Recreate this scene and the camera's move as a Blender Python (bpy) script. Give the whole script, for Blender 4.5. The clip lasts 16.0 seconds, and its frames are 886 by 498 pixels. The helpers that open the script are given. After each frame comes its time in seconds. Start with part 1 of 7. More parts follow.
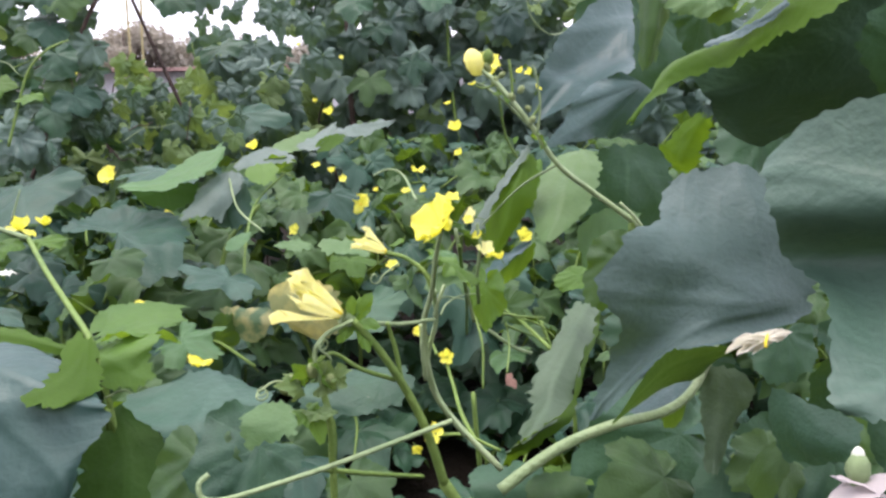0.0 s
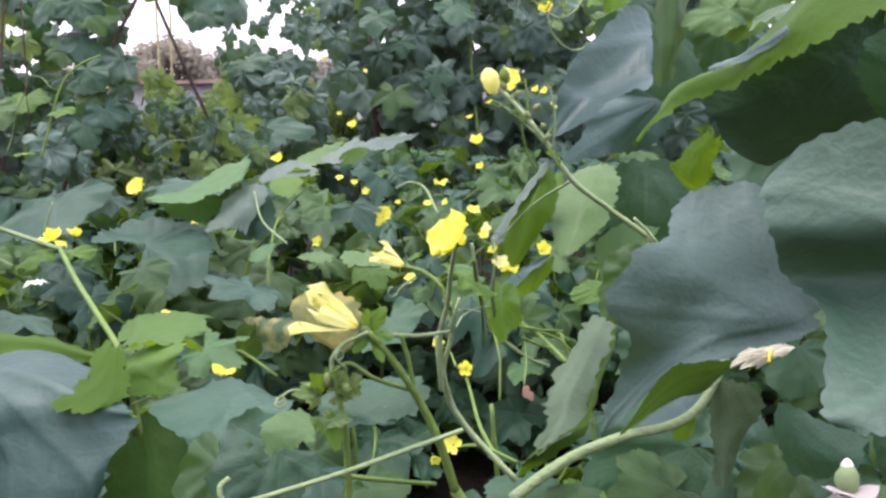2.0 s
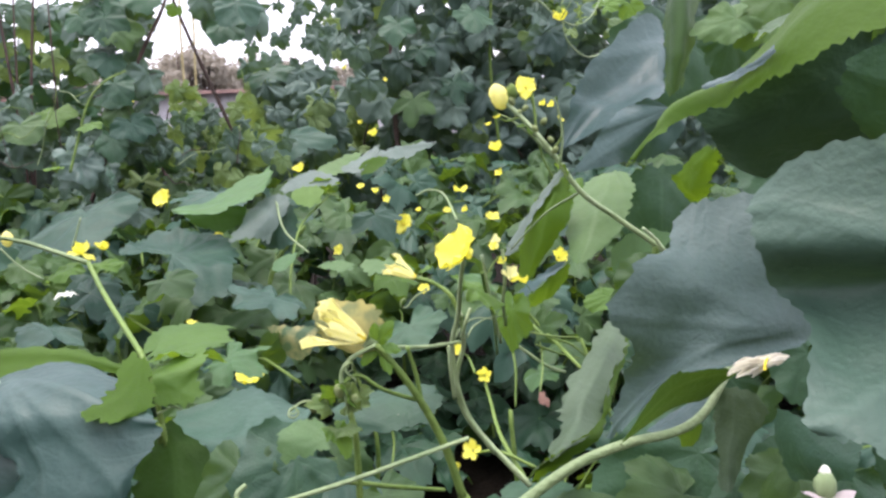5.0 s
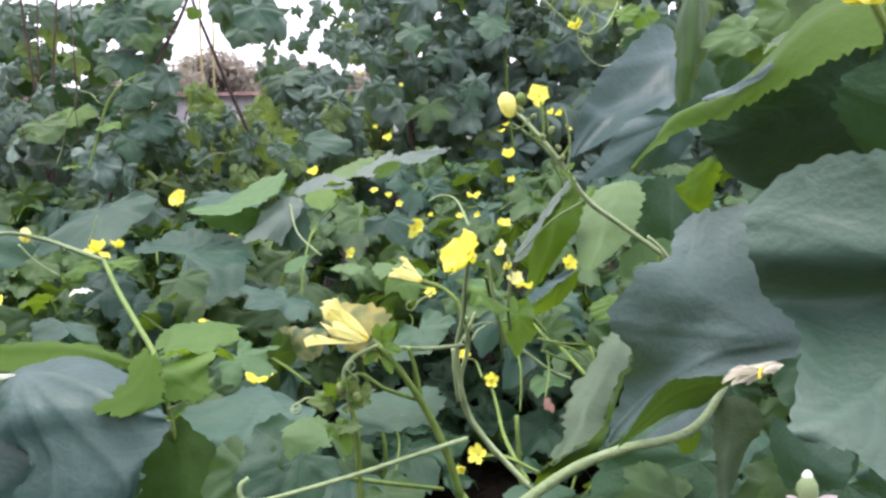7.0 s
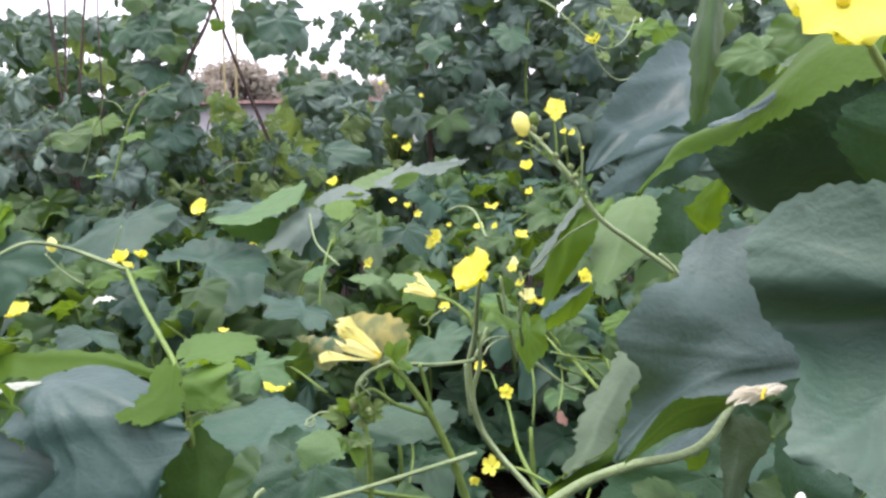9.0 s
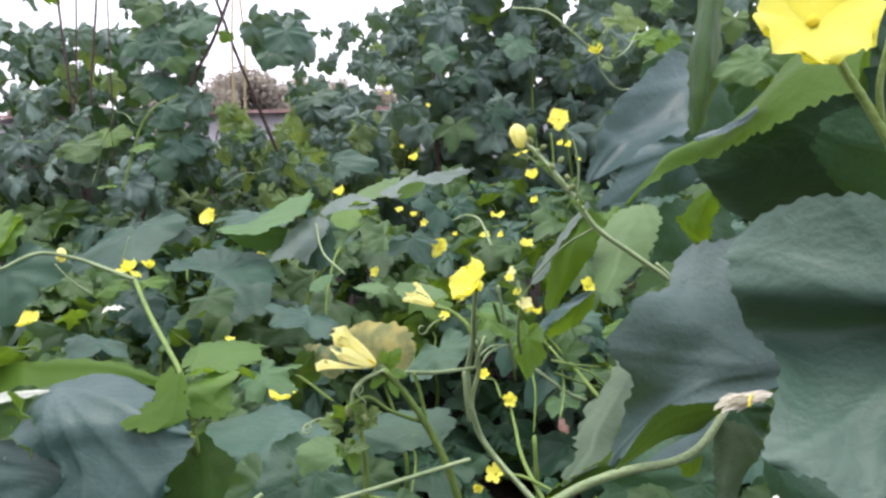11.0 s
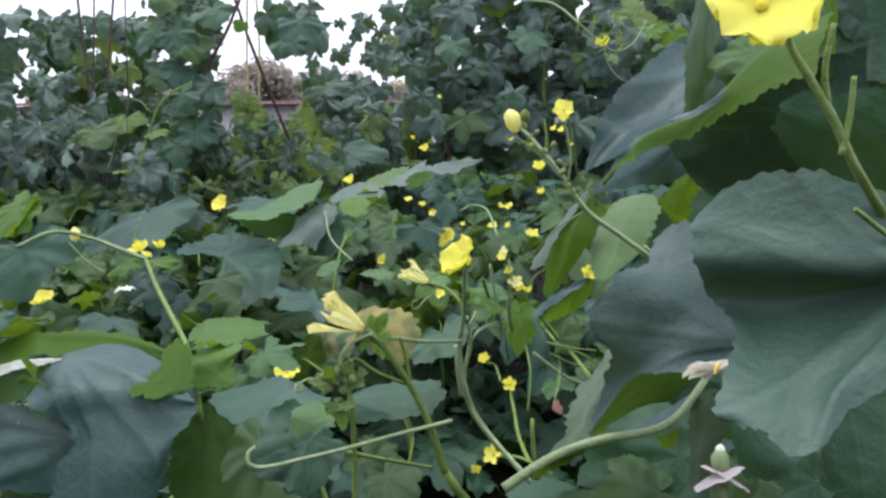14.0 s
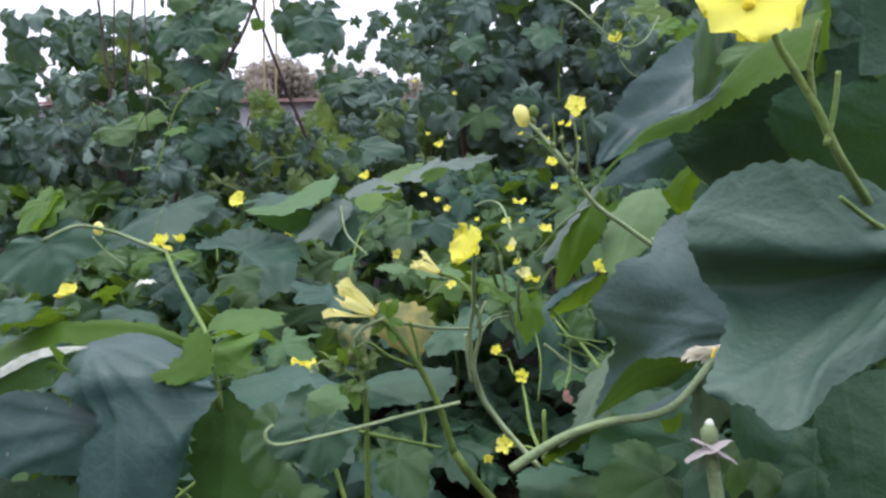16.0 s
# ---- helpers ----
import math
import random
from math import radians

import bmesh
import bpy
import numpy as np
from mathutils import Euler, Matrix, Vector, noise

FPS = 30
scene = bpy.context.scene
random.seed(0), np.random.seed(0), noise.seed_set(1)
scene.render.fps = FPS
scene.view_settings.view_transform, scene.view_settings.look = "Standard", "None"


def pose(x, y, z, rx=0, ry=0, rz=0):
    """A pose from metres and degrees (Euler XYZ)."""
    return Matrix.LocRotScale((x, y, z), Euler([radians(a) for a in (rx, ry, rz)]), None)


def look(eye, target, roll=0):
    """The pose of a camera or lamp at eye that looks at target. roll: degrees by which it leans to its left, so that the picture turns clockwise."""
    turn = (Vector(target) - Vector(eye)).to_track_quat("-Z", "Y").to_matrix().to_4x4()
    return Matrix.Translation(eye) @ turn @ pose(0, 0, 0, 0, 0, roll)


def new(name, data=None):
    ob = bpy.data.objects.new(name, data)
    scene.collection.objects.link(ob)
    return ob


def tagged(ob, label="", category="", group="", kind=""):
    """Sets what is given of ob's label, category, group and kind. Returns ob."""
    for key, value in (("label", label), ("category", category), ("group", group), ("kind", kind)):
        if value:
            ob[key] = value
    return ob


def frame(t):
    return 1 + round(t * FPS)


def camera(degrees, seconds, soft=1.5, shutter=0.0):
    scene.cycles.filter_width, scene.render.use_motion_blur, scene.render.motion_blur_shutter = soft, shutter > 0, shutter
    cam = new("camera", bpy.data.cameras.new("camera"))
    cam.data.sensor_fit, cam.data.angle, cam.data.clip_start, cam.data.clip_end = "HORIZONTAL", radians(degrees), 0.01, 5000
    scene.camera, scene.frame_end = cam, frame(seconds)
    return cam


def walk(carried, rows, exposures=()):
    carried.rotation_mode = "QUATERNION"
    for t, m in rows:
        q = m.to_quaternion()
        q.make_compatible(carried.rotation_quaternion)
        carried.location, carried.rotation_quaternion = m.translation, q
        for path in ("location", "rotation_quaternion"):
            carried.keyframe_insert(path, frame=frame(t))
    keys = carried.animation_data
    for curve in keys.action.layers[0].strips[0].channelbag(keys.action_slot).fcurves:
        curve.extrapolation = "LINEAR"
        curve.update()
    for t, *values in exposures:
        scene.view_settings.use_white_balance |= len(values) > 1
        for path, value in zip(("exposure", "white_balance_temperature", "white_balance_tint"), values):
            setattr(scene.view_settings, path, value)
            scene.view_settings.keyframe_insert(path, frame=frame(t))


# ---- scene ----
cam = camera(59.95, 16.0, soft=2.6)
walk(cam, [
    (0.0, pose(0.0000, 0.0000, 1.3000, 78.498, 0.980, -0.199)),
    (0.5, pose(0.0022, -0.0053, 1.2995, 78.478, 1.079, 0.258)),
    (1.0, pose(0.0039, -0.0105, 1.2996, 78.927, 0.982, 0.808)),
    (1.5, pose(0.0056, -0.0158, 1.3021, 79.204, 0.785, 1.196)),
    (2.0, pose(0.0079, -0.0203, 1.3064, 79.402, 0.942, 1.574)),
    (2.5, pose(0.0098, -0.0261, 1.3102, 79.604, 1.045, 1.943)),
    (3.0, pose(0.0120, -0.0308, 1.3133, 79.603, 1.534, 2.402)),
    (3.5, pose(0.0145, -0.0338, 1.3159, 79.716, 1.731, 2.703)),
    (4.0, pose(0.0170, -0.0370, 1.3174, 79.735, 1.961, 2.981)),
    (6.5, pose(0.0324, -0.0504, 1.3191, 80.016, 1.445, 3.976)),
    (7.0, pose(0.0331, -0.0556, 1.3196, 80.224, 1.022, 4.446)),
    (7.5, pose(0.0342, -0.0617, 1.3220, 80.551, 0.480, 4.843)),
    (8.0, pose(0.0367, -0.0653, 1.3255, 80.635, 0.529, 5.415)),
    (8.5, pose(0.0383, -0.0687, 1.3280, 80.843, 0.431, 5.603)),
    (9.0, pose(0.0408, -0.0718, 1.3320, 80.845, 0.745, 5.932)),
    (9.5, pose(0.0441, -0.0734, 1.3345, 80.843, 1.020, 6.093)),
    (10.0, pose(0.0474, -0.0765, 1.3374, 80.963, 1.164, 6.185)),
    (12.5, pose(0.0691, -0.1057, 1.3314, 81.984, 0.455, 7.461)),
    (13.0, pose(0.0739, -0.1119, 1.3281, 81.800, 0.462, 7.641)),
    (13.5, pose(0.0784, -0.1159, 1.3242, 81.351, 0.484, 7.765)),
    (14.0, pose(0.0823, -0.1226, 1.3240, 81.023, 0.242, 7.698)),
    (14.5, pose(0.0866, -0.1285, 1.3228, 80.672, 0.410, 7.935)),
    (15.0, pose(0.0885, -0.1373, 1.3233, 80.629, 0.322, 8.054)),
    (15.5, pose(0.0908, -0.1446, 1.3236, 80.590, 0.568, 8.493)),
    (16.0, pose(0.0932, -0.1522, 1.3217, 80.811, 0.433, 8.888)),
], ((0, 0.95, 6650, 18), (3.5, 0.98, 6650, 18), (10, 0.99, 6750, 18), (12.5, 0.43, 6400, 14), (16, 0.42, 6300, 14)))

# ---- light ----
world = bpy.data.worlds.new("overcast_sky")
scene.world = world
world.use_nodes = True
wn, wl = world.node_tree.nodes, world.node_tree.links
sky = wn.new("ShaderNodeTexSky")
sky.sky_type, sky.sun_disc = "NISHITA", False
sky.sun_elevation, sky.sun_rotation = radians(75), radians(-86)
sky.air_density, sky.dust_density, sky.ozone_density = 1.0, 4.0, 1.5
haze = wn.new("ShaderNodeMix")
haze.data_type = "RGBA"
haze.inputs["Factor"].default_value = 0.72
wc = wn.new("ShaderNodeTexCoord")
ws = wn.new("ShaderNodeSeparateXYZ")
wm = wn.new("ShaderNodeMapRange")
wm.inputs["From Min"].default_value, wm.inputs["From Max"].default_value = 0.0, 1.0
wm.inputs["To Min"].default_value, wm.inputs["To Max"].default_value = 0.8, 1.6
cloud = wn.new("ShaderNodeVectorMath")
cloud.operation = "SCALE"
cloud.inputs[0].default_value = (13.2, 13.6, 15.6)
wl.new(wc.outputs["Generated"], ws.inputs[0])
wl.new(ws.outputs["Z"], wm.inputs["Value"])
wl.new(wm.outputs["Result"], cloud.inputs["Scale"])
wl.new(cloud.outputs[0], haze.inputs["B"])
wl.new(sky.outputs["Color"], haze.inputs["A"])
wl.new(haze.outputs["Result"], wn["Background"].inputs["Color"])
wn["Background"].inputs["Strength"].default_value = 0.111

sun = new("sun", bpy.data.lights.new("sun", "SUN"))
sun.data.energy, sun.data.angle, sun.data.color = 1.35, radians(30), (1.0, 0.96, 0.9)
sun.matrix_world = look((-1.3, 0.1, 5.0), (0, 0, 0))


# ---- materials ----
def node(nt, kind, **values):
    n = nt.nodes.new(kind)
    for key, value in values.items():
        n.inputs[key].default_value = value
    return n


def mixed(nt, a, b, fac):
    n = nt.nodes.new("ShaderNodeMix")
    n.data_type = "RGBA"
    for name, value in (("A", a), ("B", b), ("Factor", fac)):
        if isinstance(value, bpy.types.NodeSocket):
            nt.links.new(value, n.inputs[name])
        else:
            n.inputs[name].default_value = value if name == "Factor" else (*value, 1)
    return n.outputs["Result"]


def ramp(nt, value, lo, hi):
    n = nt.nodes.new("ShaderNodeMapRange")
    n.inputs["From Min"].default_value, n.inputs["From Max"].default_value = lo, hi
    nt.links.new(value, n.inputs["Value"])
    return n.outputs["Result"]


def grain(nt, scale, detail=4.0, coords="Object"):
    tc = nt.nodes.new("ShaderNodeTexCoord")
    n = node(nt, "ShaderNodeTexNoise", Scale=scale, Detail=detail)
    nt.links.new(tc.outputs[coords], n.inputs["Vector"])
    return n.outputs["Fac"]


def empty_material(name):
    m = bpy.data.materials.new(name)
    m.use_nodes = True
    return m, m.node_tree, m.node_tree.nodes["Principled BSDF"], m.node_tree.nodes["Material Output"]


def bumped(nt, shader, height, strength, distance):
    b = node(nt, "ShaderNodeBump", Strength=strength, Distance=distance)
    nt.links.new(height, b.inputs["Height"])
    nt.links.new(b.outputs["Normal"], shader.inputs["Normal"])
    return b


def calc(nt, operation, a, b):
    n = nt.nodes.new("ShaderNodeMath")
    n.operation = operation
    for k, value in enumerate((a, b)):
        if isinstance(value, bpy.types.NodeSocket):
            nt.links.new(value, n.inputs[k])
        else:
            n.inputs[k].default_value = value
    return n.outputs[0]


def vein_lines(nt):
    """The main veins of a leaf and the finer ones that branch from them, 0 to 1."""
    across = nt.nodes.new("ShaderNodeAttribute")
    along = nt.nodes.new("ShaderNodeAttribute")
    across.attribute_name, along.attribute_name = "across", "along"
    wobble = calc(nt, "MULTIPLY", grain(nt, 4), 0.9)
    t = calc(nt, "SUBTRACT", calc(nt, "MULTIPLY", along.outputs["Fac"], 6.5), calc(nt, "MULTIPLY", across.outputs["Fac"], 6.0))
    t = calc(nt, "FRACT", calc(nt, "ADD", t, wobble), 0.0)
    t = calc(nt, "MULTIPLY", calc(nt, "ABSOLUTE", calc(nt, "SUBTRACT", t, 0.5), 0.0), 2.0)
    fine = calc(nt, "MULTIPLY", ramp(nt, t, 0.74, 1.0), 0.15)
    main = calc(nt, "MULTIPLY", ramp(nt, across.outputs["Fac"], 0.022, 0.004), 0.30)
    return calc(nt, "MAXIMUM", main, fine)


def leaf_material(name, dark, light, through_colour, vein, glow=0.4, rough=0.45, gloss=0.4, stain=None, island=False):
    """A living leaf: mottled blade, paler veins, light shining through."""
    m, nt, p, out = empty_material(name)
    if island:
        chance = nt.nodes.new("ShaderNodeNewGeometry").outputs["Random Per Island"]
    else:
        chance = nt.nodes.new("ShaderNodeObjectInfo").outputs["Random"]
    coarse, fine = grain(nt, 2.2), grain(nt, 26, 6)
    shade = nt.nodes.new("ShaderNodeMath")
    shade.operation = "MULTIPLY_ADD"
    nt.links.new(chance, shade.inputs[0])
    shade.inputs[1].default_value = 0.72
    nt.links.new(calc(nt, "MULTIPLY", ramp(nt, coarse, 0.36, 0.68), 0.5), shade.inputs[2])
    body = mixed(nt, dark, light, shade.outputs[0])
    body = mixed(nt, body, tuple(c * 0.55 for c in dark), ramp(nt, fine, 0.55, 1.25))
    veins = vein_lines(nt)
    body = mixed(nt, body, vein, veins)
    speck = nt.nodes.new("ShaderNodeTexVoronoi")
    speck.inputs["Scale"].default_value = 9
    nt.links.new(nt.nodes.new("ShaderNodeTexCoord").outputs["Object"], speck.inputs["Vector"])
    body = mixed(nt, body, (0.42, 0.40, 0.26), calc(nt, "MULTIPLY", ramp(nt, speck.outputs["Distance"], 0.08, 0.05), ramp(nt, coarse, 0.6, 0.7)))
    if stain:
        spots = ramp(nt, grain(nt, 4.5, 14), 0.44, 0.60)
        body = mixed(nt, body, stain, spots)
    nt.links.new(body, p.inputs["Base Color"])
    p.inputs["Roughness"].default_value = rough
    p.inputs["Specular IOR Level"].default_value = gloss
    relief = nt.nodes.new("ShaderNodeMath")
    relief.operation = "MULTIPLY_ADD"
    nt.links.new(veins, relief.inputs[0])
    relief.inputs[1].default_value = -0.7
    nt.links.new(fine, relief.inputs[2])
    bumped(nt, p, calc(nt, "ADD", relief.outputs[0], calc(nt, "MULTIPLY", grain(nt, 7, 3), 0.4)), 0.24, 0.006)
    tr = nt.nodes.new("ShaderNodeBsdfTranslucent")
    lit = mixed(nt, through_colour, tuple(c * 0.5 for c in through_colour), ramp(nt, coarse, 0.35, 0.9))
    nt.links.new(mixed(nt, lit, tuple(c * 0.45 for c in through_colour), veins), tr.inputs["Color"])
    mx = node(nt, "ShaderNodeMixShader", Fac=glow)
    nt.links.new(p.outputs[0], mx.inputs[1])
    nt.links.new(tr.outputs[0], mx.inputs[2])
    nt.links.new(mx.outputs[0], out.inputs["Surface"])
    return m


def plain_material(name, a, b, rough=0.6, scale=12.0, bump=0.3, glow=0.0, glow_colour=(0.5, 0.5, 0.1), metal=0.0, spec=0.5):
    m, nt, p, out = empty_material(name)
    n1, n2 = grain(nt, scale), grain(nt, scale * 7, 6)
    body = mixed(nt, a, b, ramp(nt, n1, 0.3, 0.7))
    body = mixed(nt, body, tuple(c * 0.6 for c in a), ramp(nt, n2, 0.55, 1.0))
    nt.links.new(body, p.inputs["Base Color"])
    p.inputs["Roughness"].default_value, p.inputs["Metallic"].default_value = rough, metal
    p.inputs["Specular IOR Level"].default_value = spec
    bumped(nt, p, n2, bump, 0.2 / scale)
    if glow:
        tr = node(nt, "ShaderNodeBsdfTranslucent", Color=(*glow_colour, 1))
        mx = node(nt, "ShaderNodeMixShader", Fac=glow)
        nt.links.new(p.outputs[0], mx.inputs[1])
        nt.links.new(tr.outputs[0], mx.inputs[2])
        nt.links.new(mx.outputs[0], out.inputs["Surface"])
    return m


LEAF = leaf_material("leaf_green", (0.017, 0.046, 0.017), (0.064, 0.122, 0.042), (0.20, 0.35, 0.022), (0.08, 0.15, 0.055), 0.24, 0.5, 0.22)
YOUNG = leaf_material("leaf_young", (0.048, 0.118, 0.017), (0.094, 0.185, 0.032), (0.23, 0.38, 0.025), (0.15, 0.27, 0.08), 0.36, 0.55, 0.3)
DULL = leaf_material("leaf_waxy", (0.011, 0.042, 0.027), (0.038, 0.087, 0.056), (0.11, 0.22, 0.03), (0.06, 0.12, 0.08), 0.14, 0.45, 0.22)
SILVER = leaf_material("leaf_silvery", (0.014, 0.042, 0.039), (0.044, 0.084, 0.079), (0.11, 0.22, 0.03), (0.07, 0.115, 0.105), 0.10, 0.42, 0.32)
# trellis leaves are lighter and bluer, with haze put into the colour
TRELLISLEAF = leaf_material("leaf_trellis", (0.025, 0.054, 0.045), (0.112, 0.172, 0.136), (0.16, 0.29, 0.04), (0.07, 0.13, 0.08), 0.16, 0.5, 0.32)
YELLOWED = leaf_material("leaf_yellowed", (0.12, 0.17, 0.08), (0.28, 0.31, 0.13), (0.42, 0.38, 0.10), (0.36, 0.32, 0.14), 0.3, 0.75, 0.3, (0.48, 0.43, 0.15))
HALFDRY = leaf_material("leaf_half_dry", (0.05, 0.11, 0.06), (0.10, 0.17, 0.09), (0.2, 0.3, 0.08), (0.2, 0.24, 0.14), 0.3, 0.6, 0.3, (0.34, 0.33, 0.15))
UNDERSIDE = leaf_material("leaf_underside", (0.024, 0.062, 0.016), (0.048, 0.105, 0.027), (0.11, 0.21, 0.02), (0.07, 0.14, 0.04), 0.24, 0.6, 0.2)
DEEP = leaf_material("leaf_deep_green", (0.020, 0.060, 0.012), (0.048, 0.112, 0.022), (0.09, 0.19, 0.015), (0.07, 0.14, 0.035), 0.3, 0.6, 0.15)
# paler grey-green leaf colour with the sheen of leaf tops painted in
SHEENLEAF = leaf_material("leaf_pale_back", (0.052, 0.088, 0.072), (0.108, 0.150, 0.122), (0.22, 0.32, 0.10), (0.16, 0.21, 0.16), 0.22, 0.5, 0.32)
WAXY = leaf_material("leaf_blue_waxy", (0.012, 0.040, 0.034), (0.038, 0.079, 0.067), (0.09, 0.18, 0.03), (0.075, 0.125, 0.105), 0.10, 0.42, 0.28)
RIMGREEN = leaf_material("leaf_rim_green", (0.036, 0.085, 0.007), (0.062, 0.13, 0.013), (0.20, 0.34, 0.015), (0.09, 0.17, 0.03), 0.38, 0.6, 0.18)
# light through this leaf is cut to mimic shade from the leaf above
DIMLEAF = leaf_material("leaf_thick_dark", (0.022, 0.056, 0.038), (0.058, 0.108, 0.072), (0.09, 0.18, 0.03), (0.06, 0.12, 0.08), 0.05, 0.5, 0.25)
PALEGREEN = leaf_material("leaf_pale_green", (0.045, 0.105, 0.034), (0.095, 0.17, 0.058), (0.22, 0.34, 0.05), (0.14, 0.22, 0.09), 0.25, 0.55, 0.3)
# pale leaf colour that paints the sky's glare on a fold
CRESTGLINT = leaf_material("leaf_bloom", (0.034, 0.070, 0.068), (0.075, 0.122, 0.122), (0.11, 0.22, 0.03), (0.17, 0.22, 0.21), 0.08, 0.5, 0.4)
BROAD = leaf_material("leaf_broad", (0.016, 0.045, 0.032), (0.050, 0.093, 0.067), (0.10, 0.20, 0.05), (0.085, 0.15, 0.11), 0.09, 0.45, 0.28)
GREYED = leaf_material("leaf_greyed", (0.025, 0.055, 0.050), (0.066, 0.106, 0.097), (0.11, 0.2, 0.03), (0.09, 0.13, 0.12), 0.12, 0.5, 0.26)
FRESH = leaf_material("leaf_fresh", (0.035, 0.10, 0.035), (0.075, 0.16, 0.055), (0.2, 0.36, 0.03), (0.11, 0.2, 0.07), 0.3, 0.5, 0.3)
HALFGREY = leaf_material("leaf_grey_green", (0.035, 0.065, 0.035), (0.08, 0.125, 0.07), (0.16, 0.26, 0.05), (0.10, 0.15, 0.09), 0.2, 0.55, 0.3)
# darker copy of the leaf green, with shade put into its colour
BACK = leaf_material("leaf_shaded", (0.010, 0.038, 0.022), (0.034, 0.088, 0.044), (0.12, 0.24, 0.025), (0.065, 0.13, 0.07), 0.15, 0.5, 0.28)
BACKPALE = leaf_material("leaf_pale", (0.08, 0.15, 0.05), (0.16, 0.23, 0.09), (0.30, 0.42, 0.08), (0.18, 0.26, 0.1), 0.35, 0.6, 0.3)
STEM = plain_material("stem_green", (0.085, 0.15, 0.03), (0.15, 0.225, 0.05), 0.6, 30, 0.4, spec=0.25)
BUDGREEN = plain_material("bud_pale_green", (0.22, 0.29, 0.10), (0.34, 0.40, 0.18), 0.7, 40, 0.5, 0.2, (0.4, 0.5, 0.15))
STEMLIGHT = plain_material("stem_light_green", (0.12, 0.20, 0.05), (0.20, 0.28, 0.08), 0.6, 30, 0.4, spec=0.25)
STEMGREY = plain_material("stem_grey_green", (0.28, 0.38, 0.17), (0.40, 0.50, 0.27), 0.6, 30, 0.4)
STEMPALE = plain_material("stem_pale", (0.14, 0.21, 0.085), (0.22, 0.29, 0.135), 0.55, 30, 0.4)
PETAL = plain_material("petal_yellow", (0.87, 0.81, 0.07), (0.91, 0.88, 0.20), 0.6, 40, 0.35, 0.4, (0.95, 0.92, 0.10))
PETALPALE = plain_material("petal_cream_yellow", (0.92, 0.86, 0.28), (0.96, 0.93, 0.50), 0.6, 14, 0.35, 0.5, (0.96, 0.94, 0.42))
CENTRE = plain_material("stamen_orange", (0.82, 0.64, 0.03), (0.88, 0.74, 0.06), 0.7, 90, 0.5)
WITHERED = plain_material("withered_petal", (0.86, 0.82, 0.66), (0.92, 0.90, 0.80), 0.8, 30, 0.4, 0.4, (0.92, 0.88, 0.70))
WHITEPETAL = plain_material("white_petal", (0.36, 0.32, 0.31), (0.46, 0.41, 0.40), 0.6, 40, 0.3, 0.3, (0.75, 0.68, 0.70))
PALEBUD = plain_material("bud_pale", (0.50, 0.55, 0.42), (0.66, 0.68, 0.58), 0.6, 40, 0.3)
# near-white rim colour; the sky's reflection is painted into it
RIM = plain_material("leaf_rim_pale", (0.28, 0.32, 0.25), (0.40, 0.43, 0.36), 0.6, 14, 0.4)
POLE = plain_material("pole_bark", (0.030, 0.018, 0.014), (0.075, 0.045, 0.035), 0.85, 20, 0.6)
BAMBOO = plain_material("cane_straw", (0.32, 0.26, 0.12), (0.42, 0.36, 0.18), 0.7, 20, 0.4)
# soil set near black; shade under the leaves is put into the colour
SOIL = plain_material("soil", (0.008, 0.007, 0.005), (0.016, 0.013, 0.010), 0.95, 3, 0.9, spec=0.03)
WALL = plain_material("wall_plaster", (0.42, 0.40, 0.42), (0.52, 0.50, 0.51), 0.9, 0.6, 0.3)
# grey-brown of the added wall that blocks sky light
BLOCKWALL = plain_material("wall_weathered", (0.16, 0.14, 0.12), (0.24, 0.21, 0.18), 0.9, 1.2, 0.5)
ROOF = plain_material("roof_tile", (0.24, 0.15, 0.14), (0.32, 0.20, 0.17), 0.85, 0.7, 0.4)
# pale, greyed foliage with the distance haze painted into its colour
FARLEAF = leaf_material("far_foliage", (0.24, 0.22, 0.18), (0.38, 0.35, 0.29), (0.28, 0.24, 0.17), (0.2, 0.17, 0.14), 0.3, 0.8, 0.1, None, True)
TRUNK = plain_material("trunk_bark", (0.08, 0.06, 0.05), (0.14, 0.11, 0.09), 0.9, 2, 0.6)
DRY = leaf_material("leaf_dry", (0.22, 0.13, 0.10), (0.34, 0.2, 0.16), (0.3, 0.14, 0.08), (0.3, 0.2, 0.15), 0.2, 0.85)


# ---- shapes ----
def mesh_from(name, verts, faces, materials, slots=None, vein=None, smooth=True):
    me = bpy.data.meshes.new(name)
    me.from_pydata(verts, [], faces)
    for m in materials:
        me.materials.append(m)
    if slots is not None:
        me.polygons.foreach_set("material_index", slots)
    if smooth:
        me.polygons.foreach_set("use_smooth", [True] * len(faces))
    if vein is not None:
        for k, name in enumerate(("across", "along")):
            at = me.attributes.new(name, "FLOAT", "POINT")
            at.data.foreach_set("value", [v[k] for v in vein])
    me.update()
    return me


def smooth_line(points, steps=6):
    """Catmull-Rom line through the points."""
    p = [Vector(q) for q in points]
    p = [p[0] * 2 - p[1], *p, p[-1] * 2 - p[-2]]
    line = []
    for i in range(1, len(p) - 2):
        for s in range(steps):
            t = s / steps
            line.append(0.5 * (2 * p[i] + (p[i + 1] - p[i - 1]) * t + (2 * p[i - 1] - 5 * p[i] + 4 * p[i + 1] - p[i + 2]) * t * t
                               + (3 * p[i] - p[i - 1] - 3 * p[i + 1] + p[i + 2]) * t ** 3))
    return [*line, p[-2]]


